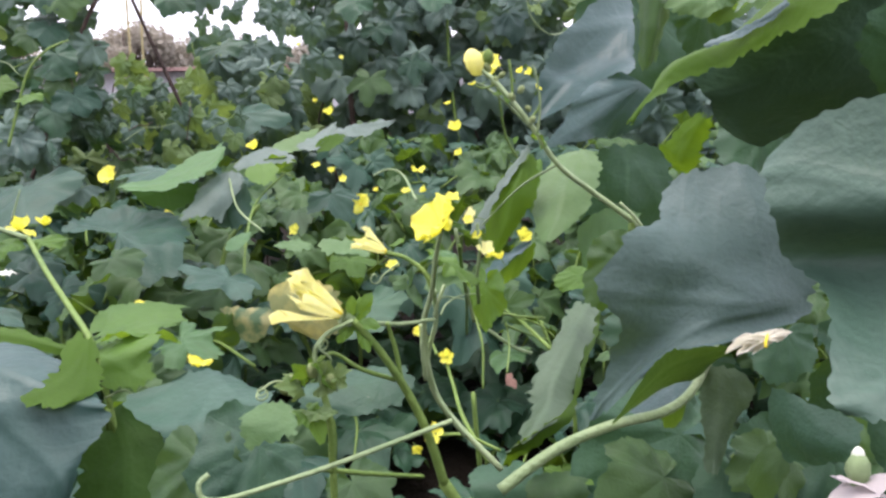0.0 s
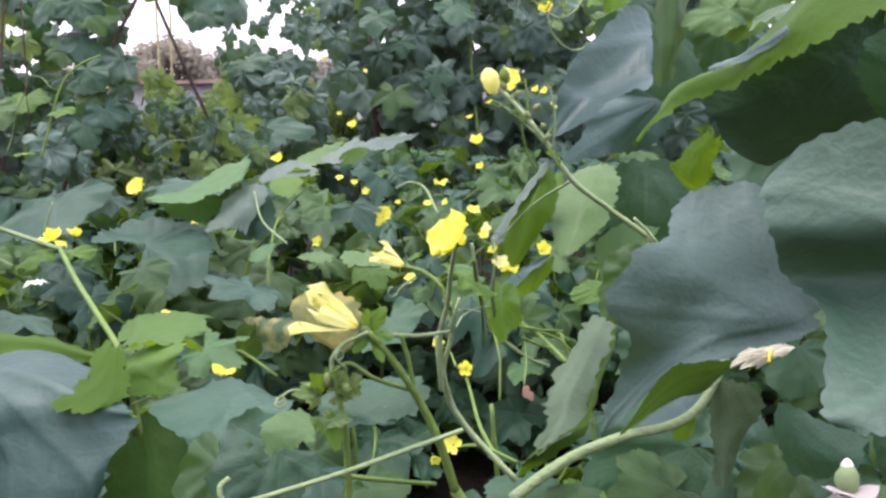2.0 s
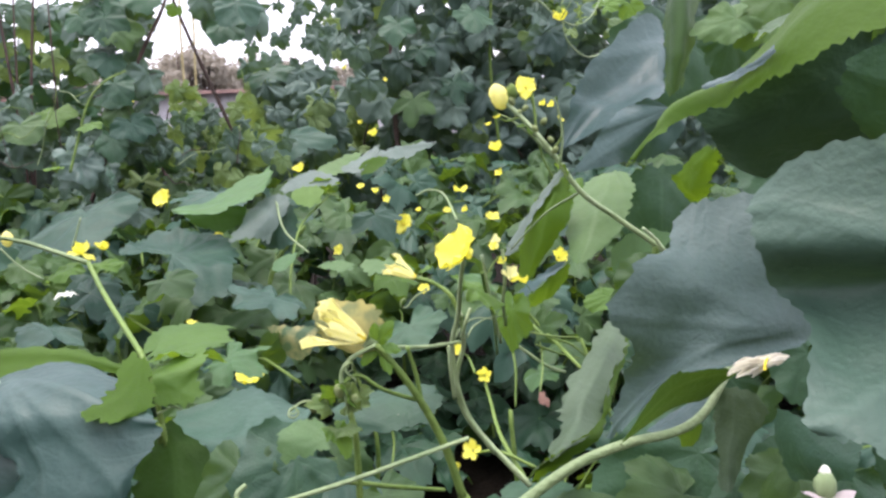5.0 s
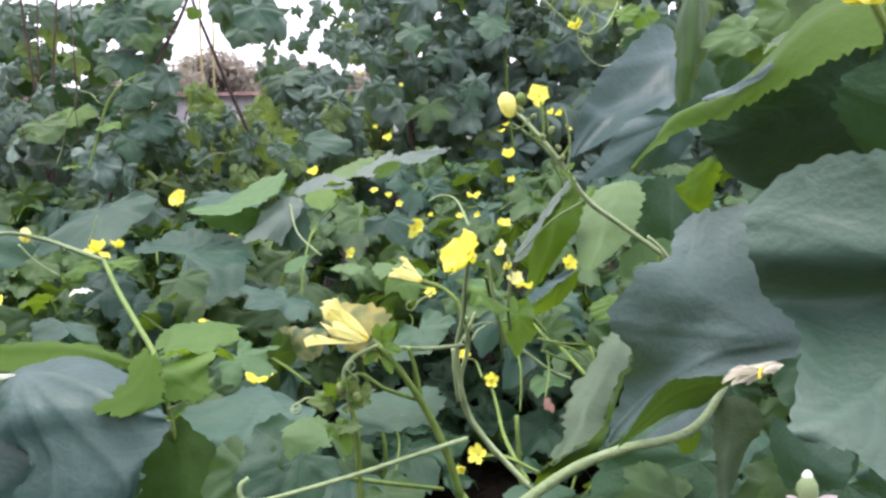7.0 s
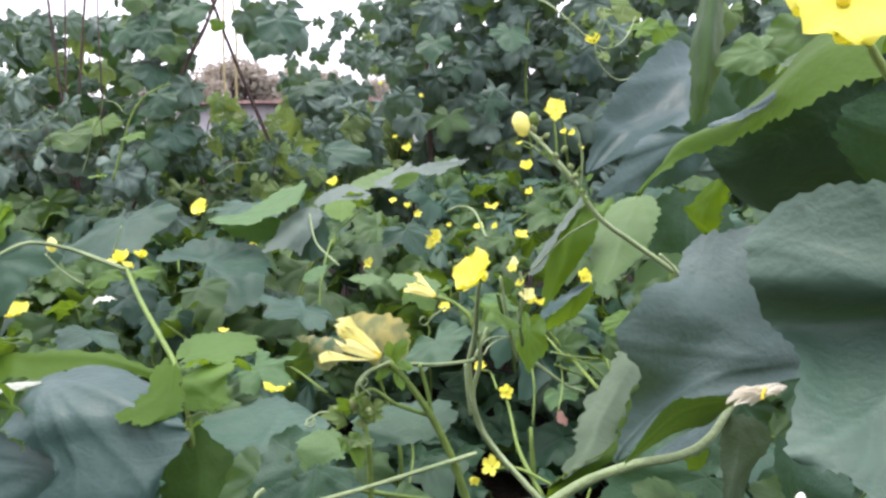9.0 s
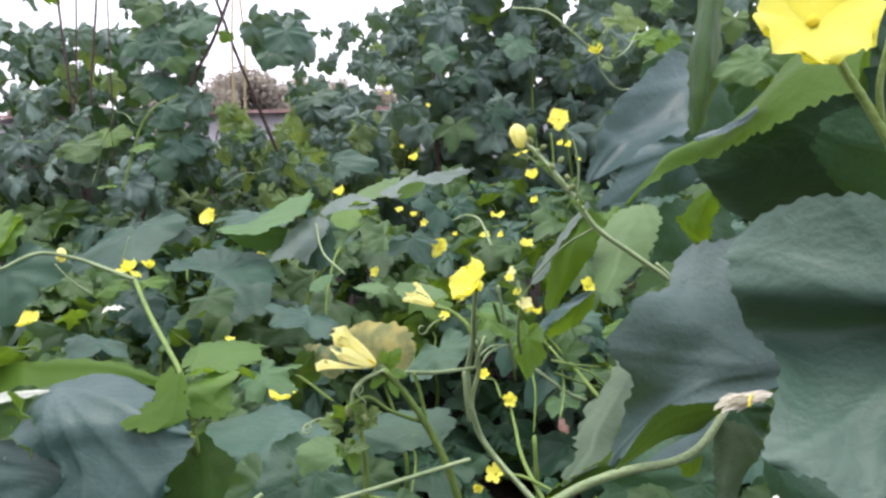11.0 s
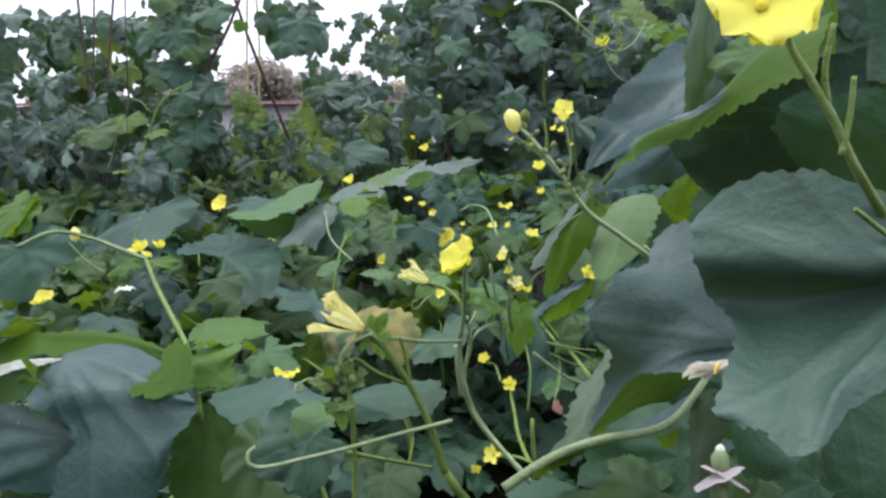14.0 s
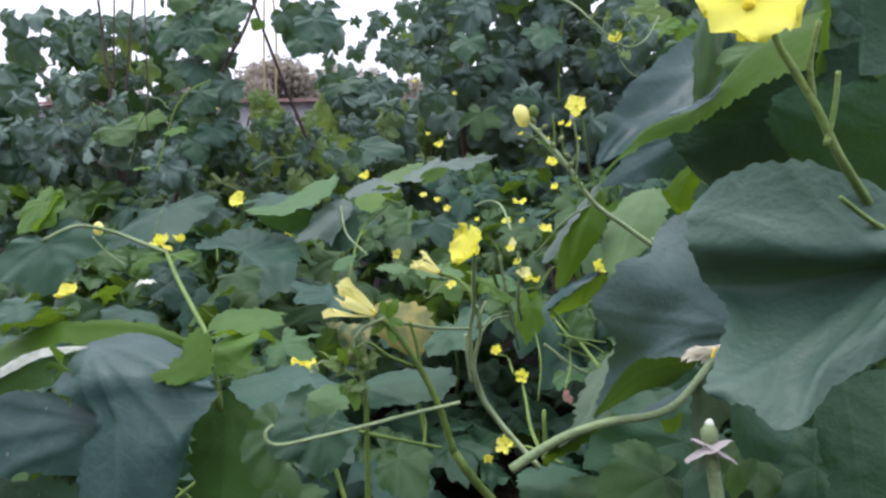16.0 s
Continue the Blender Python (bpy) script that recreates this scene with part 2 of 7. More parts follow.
def tube_data(points, r0, r1, sides=8, steps=6, bumps=0.12, seed=0, line=None):
    line = line or smooth_line(points, steps)
    rnd = random.Random(seed)
    verts, faces = [], []
    side = Vector((0.3, 0.9, 0.2))
    for i, c in enumerate(line):
        d = (line[min(i + 1, len(line) - 1)] - line[max(i - 1, 0)]).normalized()
        side = (side - d * side.dot(d)).normalized()
        up = d.cross(side)
        r = (r0 + (r1 - r0) * i / (len(line) - 1)) * (1 + bumps * (rnd.random() - 0.5))
        for k in range(sides):
            a = math.tau * k / sides
            verts.append(c + (side * math.cos(a) + up * math.sin(a)) * r * (1 + 0.1 * (k % 2)))
    for i in range(len(line) - 1):
        for k in range(sides):
            a, b = i * sides + k, i * sides + (k + 1) % sides
            faces.append((a, b, b + sides, a + sides))
    faces.append(tuple(range(sides))[::-1])
    faces.append(tuple(range(len(verts) - sides, len(verts))))
    return verts, faces


LOBES = ((-124, 0.62), (-62, 0.85), (0, 1.0), (62, 0.85), (124, 0.62))


def leaf_data(seed=0, n=72, rings=7, cut=0.3, teeth=0.05, fold=0.05, droop=0.2, wave=0.06, lump=0.09, vfold=0.0, curl=0.0, back=0.0, stalk=0.0, holes=False, lobes=None):
    """A palmate, toothed gourd leaf about 1 long; the stalk joins at the origin, the tip lies towards +y, the upper side is +z."""
    rnd = random.Random(seed)
    shape = [(radians(a), l, lift, arch) for a, l, lift, arch in lobes] if lobes else None
    lobes = [(q[0], q[1]) for q in shape] if shape else [(radians(a + rnd.uniform(-9, 9)), l * rnd.uniform(0.84, 1.1)) for a, l in LOBES]
    lean, place = rnd.uniform(-0.15, 0.15), Vector((seed * 3.7, 1.3, 0.4))
    ph, ph2 = rnd.uniform(0, 6.28), rnd.uniform(0, 6.28)
    verts, vein, faces = [Vector((0, 0, 0))], [(0.0, 0.0)], []
    gap = radians(166)
    first, last = (shape[0][0] - 0.3, shape[-1][0] + 0.3) if shape else (-gap, gap)
    if last - first > 6.1:
        first, last = (first + last) / 2 - 3.05, (first + last) / 2 + 3.05
    for j in range(1, rings + 1):
        rho = (j / rings) ** 0.9
        for i in range(n + 1):
            th = first + (last - first) * i / n
            near = min(lobes, key=lambda q: abs(th - q[0]))
            r = max(l * (1 - cut * (abs(th - a) / radians(31)) ** 1.25) for a, l in lobes)
            r = max(r, 0.34)
            lift = arch = 0.0
            if shape:
                k = max([q for q in range(len(shape) - 1) if shape[q][0] <= th], default=0)
                p, q = shape[k], shape[k + 1]
                u = min(1.0, max(0.0, (th - p[0]) / (q[0] - p[0])))
                r = (p[1] + (q[1] - p[1]) * u) * (1 - cut * math.sin(math.pi * u)) / max(0.6, math.cos((q[0] - p[0]) * min(u, 1 - u) * 0.6))
                s = u * u * (3 - 2 * u)
                lift, arch = p[2] + (q[2] - p[2]) * s, p[3] + (q[3] - p[3]) * s
                r *= 1 - 0.9 * max(0.0, shape[0][0] - th, th - shape[-1][0])
            edge = abs(th) / gap
            if not shape and edge > 0.86:
                r *= 1 - 0.5 * (edge - 0.86) / 0.14
            bite = math.sin(i * 2.1) * 0.5 + math.sin(i * 0.93 + ph) * 0.5 + rnd.uniform(-0.5, 0.5)
            r *= 1 + teeth * bite * (1 if j == rings else 0.25)
            q = rho * r
            x, y = q * math.sin(th), q * math.cos(th)
            off = abs(th - near[0]) / radians(31)
            z = fold * q * min(off, 1) ** 0.8 - droop * q * q + wave * rho * rho * math.sin(5 * th + ph) + 0.5 * wave * rho ** 3 * math.sin(11 * th + ph2)
            z += lump * rho * noise.noise(place + Vector((x, y, 0)) * 2.3) + 0.35 * lump * noise.noise(place + Vector((x, y, 3)) * 6.5)
            x += 0.0 if shape else lean * y
            z += lift * rho + arch * 4 * rho * (1 - rho) * (0.4 + 0.6 * rho)
            z += vfold * abs(x) + back * max(0.0, -y) ** 1.5
            if curl:
                a = curl * y
                y, z = (math.sin(a) / curl) - z * math.sin(a), z * math.cos(a) - (1 - math.cos(a)) / curl
            verts.append(Vector((x, y, z)))
            line = q * math.sin(min(abs(th - near[0]), 1.2))
            vein.append((line, q * math.cos(min(abs(th - near[0]), 1.2))))
    for i in range(n):
        faces.append((0, i + 2, i + 1))
    for j in range(rings - 1):
        a = 1 + j * (n + 1)
        for i in range(n):
            if holes and rnd.random() < 0.012 and 0 < j < rings - 2:
                continue
            faces.append((a + i, a + i + 1, a + n + 2 + i, a + n + 1 + i))
    slots = [0] * len(faces)
    if stalk:
        tv, tf = tube_data([(0, 0, 0), (0, -0.16 * stalk, -0.25 * stalk), (0, -0.22 * stalk, -stalk)], 0.022, 0.03, 5, 3)
        k = len(verts)
        verts += tv
        vein += [(1.0, 0.0)] * len(tv)
        faces += [tuple(k + v for v in f) for f in tf]
        slots += [1] * len(tf)
    return verts, faces, slots, vein


def basis(a, b, up):
    """Axes at a: y towards b, z as near as can be to up."""
    y = (Vector(b) - Vector(a)).normalized()
    x = y.cross(Vector(up)).normalized()
    return Matrix((x, y, x.cross(y))).transposed().to_4x4()


def thing(name, foot, label, category, group=""):
    """An empty at the foot of a thing, to hold its parts."""
    e = new(name)
    e.location = foot
    e.empty_display_size = 0.05
    return tagged(e, label, category, group)


def hang(ob, parent):
    """Makes ob a part of parent, keeping its place in the world."""
    ob.parent = parent
    ob.matrix_parent_inverse = parent.matrix_basis.inverted()
    return ob


count = [0]


def leaf(vine, a, b, up, wide=1.0, material=None, label="", **shape):
    """One large leaf of a vine, its stalk joining at a and its tip at b."""
    count[0] += 1
    shape.setdefault("seed", count[0])
    shape.setdefault("n", 90)
    shape.setdefault("rings", 9)
    verts, faces, slots, vein = leaf_data(**shape)
    ob = new("leaf", mesh_from("leaf", verts, faces, [material or LEAF, STEM], slots, vein))
    s = (Vector(b) - Vector(a)).length
    ob.matrix_basis = Matrix.Translation(a) @ basis(a, b, up) @ Matrix.Diagonal((s * wide, s, s, 1))
    if label:
        tagged(ob, label)
    return hang(ob, vine)


def near_vein(p, lines):
    """How far a place lies off the nearest main vein, and how far along it."""
    best = (9.0, 0.0)
    for d in lines:
        t = max(0.0, min(1.0, p.dot(d) / d.length_squared))
        best = min(best, ((p - d * t).length + 0.002, d.length * t))
    return best


def blade(vine, ribs, material=None, teeth=0.03, lump=0.03, seed=0, label="", join=(0.5, 0.0), tips=((0.5, 1.0), (0.0, 0.6), (1.0, 0.6))):
    """A large leaf that rolls and folds: a smooth sheet lofted from rib to rib, with a toothed rim."""
    rnd = random.Random(seed)
    lines = [smooth_line(rib, 9) for rib in ribs]
    cols = list(zip(*lines))
    grid = [smooth_line(c, 8) for c in cols]
    nu, nv = len(grid), len(grid[0])
    size = (grid[0][0] - grid[-1][-1]).length
    wide = (grid[0][nv // 2] - grid[-1][nv // 2]).length / size
    tall = (grid[nu // 2][0] - grid[nu // 2][-1]).length / size
    root = Vector((join[0] * wide, join[1] * tall))
    lines = [Vector((u * wide, v * tall)) - root for u, v in tips]
    verts, vein, faces = [], [], []
    for i in range(nu):
        for j in range(nv):
            p = grid[i][j].copy()
            q = grid[min(i + 1, nu - 1)][j] - grid[max(i - 1, 0)][j]
            w = grid[i][min(j + 1, nv - 1)] - grid[i][max(j - 1, 0)]
            n = q.cross(w).normalized()
            p += n * size * lump * (noise.noise(p * 2.2 / size + Vector((seed, 0, 0))) + 0.35 * noise.noise(p * 8 / size + Vector((seed, 4, 0))))
            off = near_vein(Vector((i / (nu - 1) * wide, j / (nv - 1) * tall)) - root, lines)[0]
            p -= n * size * 0.011 * math.exp(-(off / 0.035) ** 2)
            bite = size * teeth * (0.5 * math.sin(1.9 * (i + j)) + rnd.uniform(-0.6, 0.6) + 1.2 * (abs((i + j) * 0.23 % 2 - 1) - 0.5))
            if i in (0, nu - 1):
                p += q.normalized() * bite
            if j in (0, nv - 1):
                p += w.normalized() * bite
            verts.append(p)
            u, v = i / (nu - 1), j / (nv - 1)
            vein.append(near_vein(Vector((u * wide, v * tall)) - root, lines))
    for i in range(nu - 1):
        for j in range(nv - 1):
            a = i * nv + j
            faces.append((a, a + 1, a + nv + 1, a + nv))
    ob = new("leaf", mesh_from("leaf", [(v - grid[0][0]) / size for v in verts], faces, [material or LEAF], None, vein))
    ob.matrix_basis = Matrix.Translation(grid[0][0]) @ Matrix.Diagonal((size, size, size, 1))
    if label:
        tagged(ob, label)
    return hang(ob, vine)


def stem(vine, points, r0, r1, name="stem", material=None, sides=9, label=""):
    """A stalk or shoot along the points."""
    count[0] += 1
    verts, faces = tube_data(points, r0, r1, sides, 8, 0.03, count[0])
    ob = new(name, mesh_from(name, verts, faces, [material or STEM]))
    if label:
        tagged(ob, label)
    return hang(ob, vine)


def tendril(vine, points, r=0.0008, turns=3, size=0.012):
    """A thin shoot whose end winds into a coil."""
    line = smooth_line(points, 8)
    d = (line[-1] - line[-2]).normalized()
    s = d.orthogonal().normalized()
    u = d.cross(s)
    c = line[-1] + s * size
    for i in range(1, int(turns * 12)):
        a = math.tau * i / 12
        k = size * (1 - 0.5 * i / (turns * 12))
        line.append(c - s * math.cos(a) * k + d * math.sin(a) * k + u * 0.004 * i / 12)
    verts, faces = tube_data(None, r, r * 0.5, 6, 1, 0.05, 1, line)
    return hang(new("tendril", mesh_from("tendril", verts, faces, [STEMPALE])), vine)


def petal_mesh(name, seed, material, length=1.0, width=0.66, cup=0.25, closed=0.0):
    """A broad, crinkled petal from the origin towards +y."""
    rnd = random.Random(seed)
    ph = rnd.uniform(0, 6)
    nu, nv = 10, 9
    verts, faces = [], []
    for i in range(nu + 1):
        t = i / nu
        w = width * (0.16 + 0.84 * math.sin(min(1.0, t * 1.15) * 1.75) ** 0.8) * (1 - 0.42 * max(0.0, t - 0.78) / 0.22)
        for j in range(nv):
            s = 2 * j / (nv - 1) - 1
            y = length * t * (1 - 0.26 * s * s * t * t) + 0.02 * math.sin(9 * s + ph) * t
            z = cup * (1 - math.cos(t * 1.5)) * (1 - closed) + closed * t + 0.10 * math.sin(5 * s + ph) * t * t + 0.04 * math.sin(13 * s + 2 * ph) * t ** 3 + 0.12 * s * s * t * (1 - t) - 0.12 * t ** 4
            verts.append((w * s, y, z))
    for i in range(nu):
        for j in range(nv - 1):
            a = i * nv + j
            faces.append((a, a + 1, a + nv + 1, a + nv))
    return mesh_from(name, verts, faces, [material])


PETALS = [petal_mesh("petal", s, PETAL) for s in range(3)]
BELL = [petal_mesh("petal", s, PETALPALE, 1.0, 0.125, 0.35) for s in range(3)]
PETALS_PALE = [petal_mesh("petal", s, PETALPALE, cup=0.5) for s in range(3)]


def cup_data(r, h, sides=10, lobes=5):
    """Calyx: a green cup with pointed sepals, opening towards +z."""
    verts, faces = [], []
    rings = ((0.10, -h * 1.0), (0.5, -h * 0.75), (0.8, -h * 0.3), (0.9, -0.05 * h), (1.2, 0.05 * h))
    for k, (q, z) in enumerate(rings):
        for i in range(sides):
            a = math.tau * i / sides
            f = 1.0 if k < 4 or i % 2 == 0 else 0.75
            verts.append((r * q * f * math.cos(a), r * q * f * math.sin(a), z if f == 1 else z * 0.2))
    for k in range(len(rings) - 1):
        for i in range(sides):
            a, b = k * sides + i, k * sides + (i + 1) % sides
            faces.append((a, b, b + sides, a + sides))
    faces.append(tuple(range(sides))[::-1])
    return verts, faces


LONGCALYX = mesh_from("calyx", *cup_data(0.13, 0.30), [STEMPALE])
CALYX = mesh_from("calyx", *cup_data(0.14, 0.3), [STEM])


def knob_mesh(name, material, r, seed=0, tall=1.0):
    rnd = random.Random(seed)
    bm = bmesh.new()
    bmesh.ops.create_icosphere(bm, subdivisions=3, radius=r)
    for v in bm.verts:
        v.co *= 1 + 0.22 * noise.noise(v.co * (3 / r) + Vector((seed, 0, 0)))
        v.co.z *= tall
    me = bpy.data.meshes.new(name)
    bm.to_mesh(me)
    bm.free()
    me.materials.append(material)
    me.polygons.foreach_set("use_smooth", [True] * len(me.polygons))
    return me


STAMENS = knob_mesh("flower_centre", CENTRE, 0.10, 2, 0.9)


def flower(vine, at, face, size, closed=0.0, pale=False, spin=0.0, label="", petals=5, bell=False, spread=1.0):
    """An open five-petalled gourd flower of that breadth; face is the way it looks."""
    z = Vector(face).normalized()
    x = z.orthogonal().normalized()
    m = Matrix.Translation(at) @ Matrix((x, z.cross(x), z)).transposed().to_4x4() @ pose(0, 0, 0, 0, 0, spin)
    s = size / 2
    f = new("flower", LONGCALYX if bell else CALYX)
    f.matrix_basis = m @ Matrix.Diagonal((s, s, s, 1))
    hang(f, vine)
    rnd = random.Random(int(abs(at[0]) * 9973 + abs(at[2]) * 7919))
    for i in range(petals):
        p = new("petal", (BELL if bell else PETALS_PALE if pale else PETALS)[i % 3])
        p.parent = f
        tilt = (60 if bell is True else bell or closed * 68) + rnd.uniform(-13, 13) / spread ** 3
        p.matrix_basis = pose(0, 0, 0.02, 0, 0, 72 * i + rnd.uniform(-6, 6)) @ pose(0, 0.07, 0.03 + 0.02 * (i % 2), tilt, rnd.uniform(-7, 7), 0) @ Matrix.Diagonal((spread * rnd.uniform(0.9, 1.1), rnd.uniform(0.84, 1.08), 1, 1))
    c = new("flower_centre", STAMENS)
    c.parent = f
    c.matrix_basis = pose(0, 0, 0.12)
    if label:
        tagged(f, label)
    return f


def far_flower_mesh(seed, petal):
    """A small flower in one piece, five joined petals round a raised centre."""
    rnd = random.Random(seed)
    verts, faces = [Vector((0, 0, 0.0))], []
    n = 30
    for j, rho in enumerate((0.3, 0.7, 1.0)):
        for i in range(n):
            a = math.tau * i / n
            r = rho * (0.66 + 0.36 * abs(math.cos(2.5 * a)) ** 0.6 if rho > 0.5 else 1) * rnd.uniform(0.9, 1.08)
            verts.append(Vector((r * math.cos(a), r * math.sin(a), (0.5 + 0.5 * (seed % 2)) * rho ** 1.5 + 0.12 * math.sin(3 * a + seed))))
    for i in range(n):
        faces.append((0, 1 + i, 1 + (i + 1) % n))
        for j in range(2):
            a, b = 1 + j * n + i, 1 + j * n + (i + 1) % n
            faces.append((a, a + n, b + n, b))
    slots = [0] * len(faces)
    tv, tf = tube_data([(0, 0, 0.05), (0.05, 0, -0.5), (0.3, 0.1, -1.6)], 0.10, 0.05, 5, 3)
    k = len(verts)
    verts += tv
    faces += [tuple(k + v for v in f) for f in tf]
    slots += [1] * len(tf)
    return mesh_from("flower", verts, faces, [petal, STEM], slots)


FAR_FLOWERS = [far_flower_mesh(s, PETAL) for s in range(4)]
PALE_FLOWERS = [far_flower_mesh(s + 4, PETALPALE) for s in range(4)]


def small_flower(vine, at, face, size, pale=False):
    count[0] += 1
    f = new("flower", (PALE_FLOWERS if pale else FAR_FLOWERS)[count[0] % 4])
    rnd = random.Random(count[0])
    z = (Vector(face) + Vector((rnd.gauss(0, 0.4), rnd.gauss(0, 0.3), rnd.gauss(0, 0.3)))).normalized()
    x = z.orthogonal().normalized()
    f.matrix_basis = Matrix.Translation(at) @ Matrix((x, z.cross(x), z)).transposed().to_4x4() @ Matrix.Diagonal((size * 0.42, size * 0.42, size * 0.42, 1))
    return hang(f, vine)


def bud(vine, at, way, size, material=None, name="bud"):
    """A closed bud, pointed towards its way."""
    count[0] += 1
    verts, faces = [], []
    prof = ((0.10, -0.5), (0.26, -0.35), (0.34, -0.1), (0.32, 0.2), (0.2, 0.42), (0.05, 0.52))
    for q, z in prof:
        for i in range(10):
            a = math.tau * i / 10 + z
            verts.append((q * math.cos(a) * (1 + 0.12 * (i % 2)), q * math.sin(a) * (1 + 0.12 * (i % 2)), z))
    for k in range(5):
        for i in range(10):
            a, b = k * 10 + i, k * 10 + (i + 1) % 10
            faces.append((a, b, b + 10, a + 10))
    faces += [tuple(range(10))[::-1], tuple(range(50, 60))]
    ob = new(name, mesh_from(name, verts, faces, [material or STEM]))
    z = Vector(way).normalized()
    x = z.orthogonal().normalized()
    ob.matrix_basis = Matrix.Translation(at) @ Matrix((x, z.cross(x), z)).transposed().to_4x4() @ Matrix.Diagonal((size, size, size, 1))
    return hang(ob, vine)


def variants(material, k, **shape):
    made = []
    for s in range(k):
        rnd = random.Random(s + 50)
        v, f, sl, ve = leaf_data(seed=s + 11, n=60, rings=5, cut=rnd.uniform(0.24, 0.44), teeth=0.085, fold=rnd.uniform(0.02, 0.12), droop=rnd.uniform(0.1, 0.55),
                                 wave=rnd.uniform(0.03, 0.08), lump=rnd.uniform(0.16, 0.28), vfold=rnd.uniform(-0.1, 0.2), curl=rnd.uniform(0, 0.7), **shape)
        made.append(mesh_from("leaf", v, f, [material, STEM], sl, ve))
    return made


BED = variants(LEAF, 7, stalk=1.1) + variants(DULL, 4, stalk=1.1)
BEDYOUNG = variants(YOUNG, 4, stalk=0.8)
# low leaves use the dark copy, so their shade is in the colour
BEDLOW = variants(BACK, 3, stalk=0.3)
TRELLIS = variants(TRELLISLEAF, 8, stalk=0.5)
PALE = variants(BACKPALE, 3, stalk=0.4)
# darker mix that paints the shade inside the tangle
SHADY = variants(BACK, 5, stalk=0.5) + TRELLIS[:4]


def clump(vine, low, high, n, seed, meshes, small, large):
    """Leaves scattered in an upright patch between two corners."""
    rnd = random.Random(seed)
    for i in range(n):
        at = [rnd.uniform(p, q) for p, q in zip(low, high)]
        at[1] += rnd.uniform(-0.15, 0.15)
        tip = (rnd.gauss(0, 0.5), rnd.gauss(-0.2, 0.25), -1)
        up = (rnd.gauss(0, 0.5), -1, rnd.gauss(0.5, 0.45))
        place_leaf(vine, rnd.choice(meshes), at, tip, up, rnd.uniform(small, large), rnd.uniform(0.85, 1.15))


def place_leaf(vine, mesh, at, tip, up, size, wide=1.0):
    ob = new("leaf", mesh)
    ob.matrix_basis = Matrix.Translation(at) @ basis(at, Vector(at) + Vector(tip), up) @ Matrix.Diagonal((size * wide, size, size, 1))
    return hang(ob, vine)


def pole(top, low, r0, r1, name, material, label):
    """A pole through both places, down to the ground."""
    top, low = Vector(top), Vector(low)
    foot = low + (low - top) * (low.z / max(top.z - low.z, 0.05))
    if (foot - low).length > 4:
        foot = Vector((low.x, low.y, 0))
    head = top + (top - low).normalized() * 0.4
    mid = (foot + low) / 2 + Vector((0.03, 0, 0))
    top = top + Vector((0.02 * math.sin(40 * top.x), 0, 0))
    verts, faces = tube_data([tuple(foot), tuple(mid), tuple(low), tuple(top), tuple(head)], r1 * 1.1, r0 * 0.9, 8, 8, 0.25, 3)
    ob = new(name, mesh_from(name, [v - foot for v in verts], faces, [material]))
    ob.location = foot
    return tagged(ob, label, "pole", "garden poles")


# ---- the gourd vine close by, with broad leaves ----
vine_a = thing("gourd_vine", (0.42, 0.62, 0.0), "tall gourd vine with broad dark green toothed leaves", "vine", "gourd vines")
stem(vine_a, [(0.42, 0.62, 0.0), (0.50, 0.62, 0.5), (0.52, 0.68, 0.95), (0.54, 0.72, 1.25), (0.56, 0.74, 1.6)], 0.007, 0.004, name="main_stem")
blade(vine_a, [[(0.188, 0.448, 1.259), (0.214, 0.433, 1.286), (0.245, 0.413, 1.295), (0.275, 0.402, 1.290), (0.310, 0.398, 1.273), (0.345, 0.395, 1.253)], [(0.184, 0.438, 1.247), (0.211, 0.422, 1.258), (0.244, 0.402, 1.263), (0.277, 0.392, 1.261), (0.311, 0.389, 1.254), (0.343, 0.390, 1.243)], [(0.186, 0.428, 1.230), (0.213, 0.408, 1.232), (0.245, 0.388, 1.233), (0.277, 0.378, 1.236), (0.311, 0.376, 1.239), (0.340, 0.380, 1.233)], [(0.201, 0.438, 1.201), (0.228, 0.436, 1.203), (0.256, 0.422, 1.209), (0.288, 0.407, 1.219), (0.319, 0.395, 1.228), (0.345, 0.390, 1.224)], [(0.212, 0.417, 1.188), (0.234, 0.412, 1.184), (0.259, 0.400, 1.191), (0.287, 0.388, 1.204), (0.314, 0.380, 1.219), (0.340, 0.377, 1.217)], [(0.201, 0.382, 1.171), (0.226, 0.375, 1.169), (0.253, 0.370, 1.175), (0.279, 0.362, 1.191), (0.308, 0.364, 1.210), (0.335, 0.365, 1.207)], [(0.188, 0.352, 1.150), (0.214, 0.342, 1.153), (0.240, 0.340, 1.157), (0.262, 0.342, 1.176), (0.299, 0.348, 1.201), (0.330, 0.350, 1.196)], [(0.194, 0.346, 1.144), (0.210, 0.332, 1.145), (0.232, 0.318, 1.135), (0.262, 0.332, 1.162), (0.293, 0.336, 1.181), (0.326, 0.340, 1.184)]], material=BROAD, teeth=0.01, lump=0.012, seed=5, join=(0.95, 0.45), tips=((0.0, 0.1), (0.4, 0.0), (0.75, 0.0), (0.02, 0.88), (0.42, 1.0), (0.7, 1.0)))
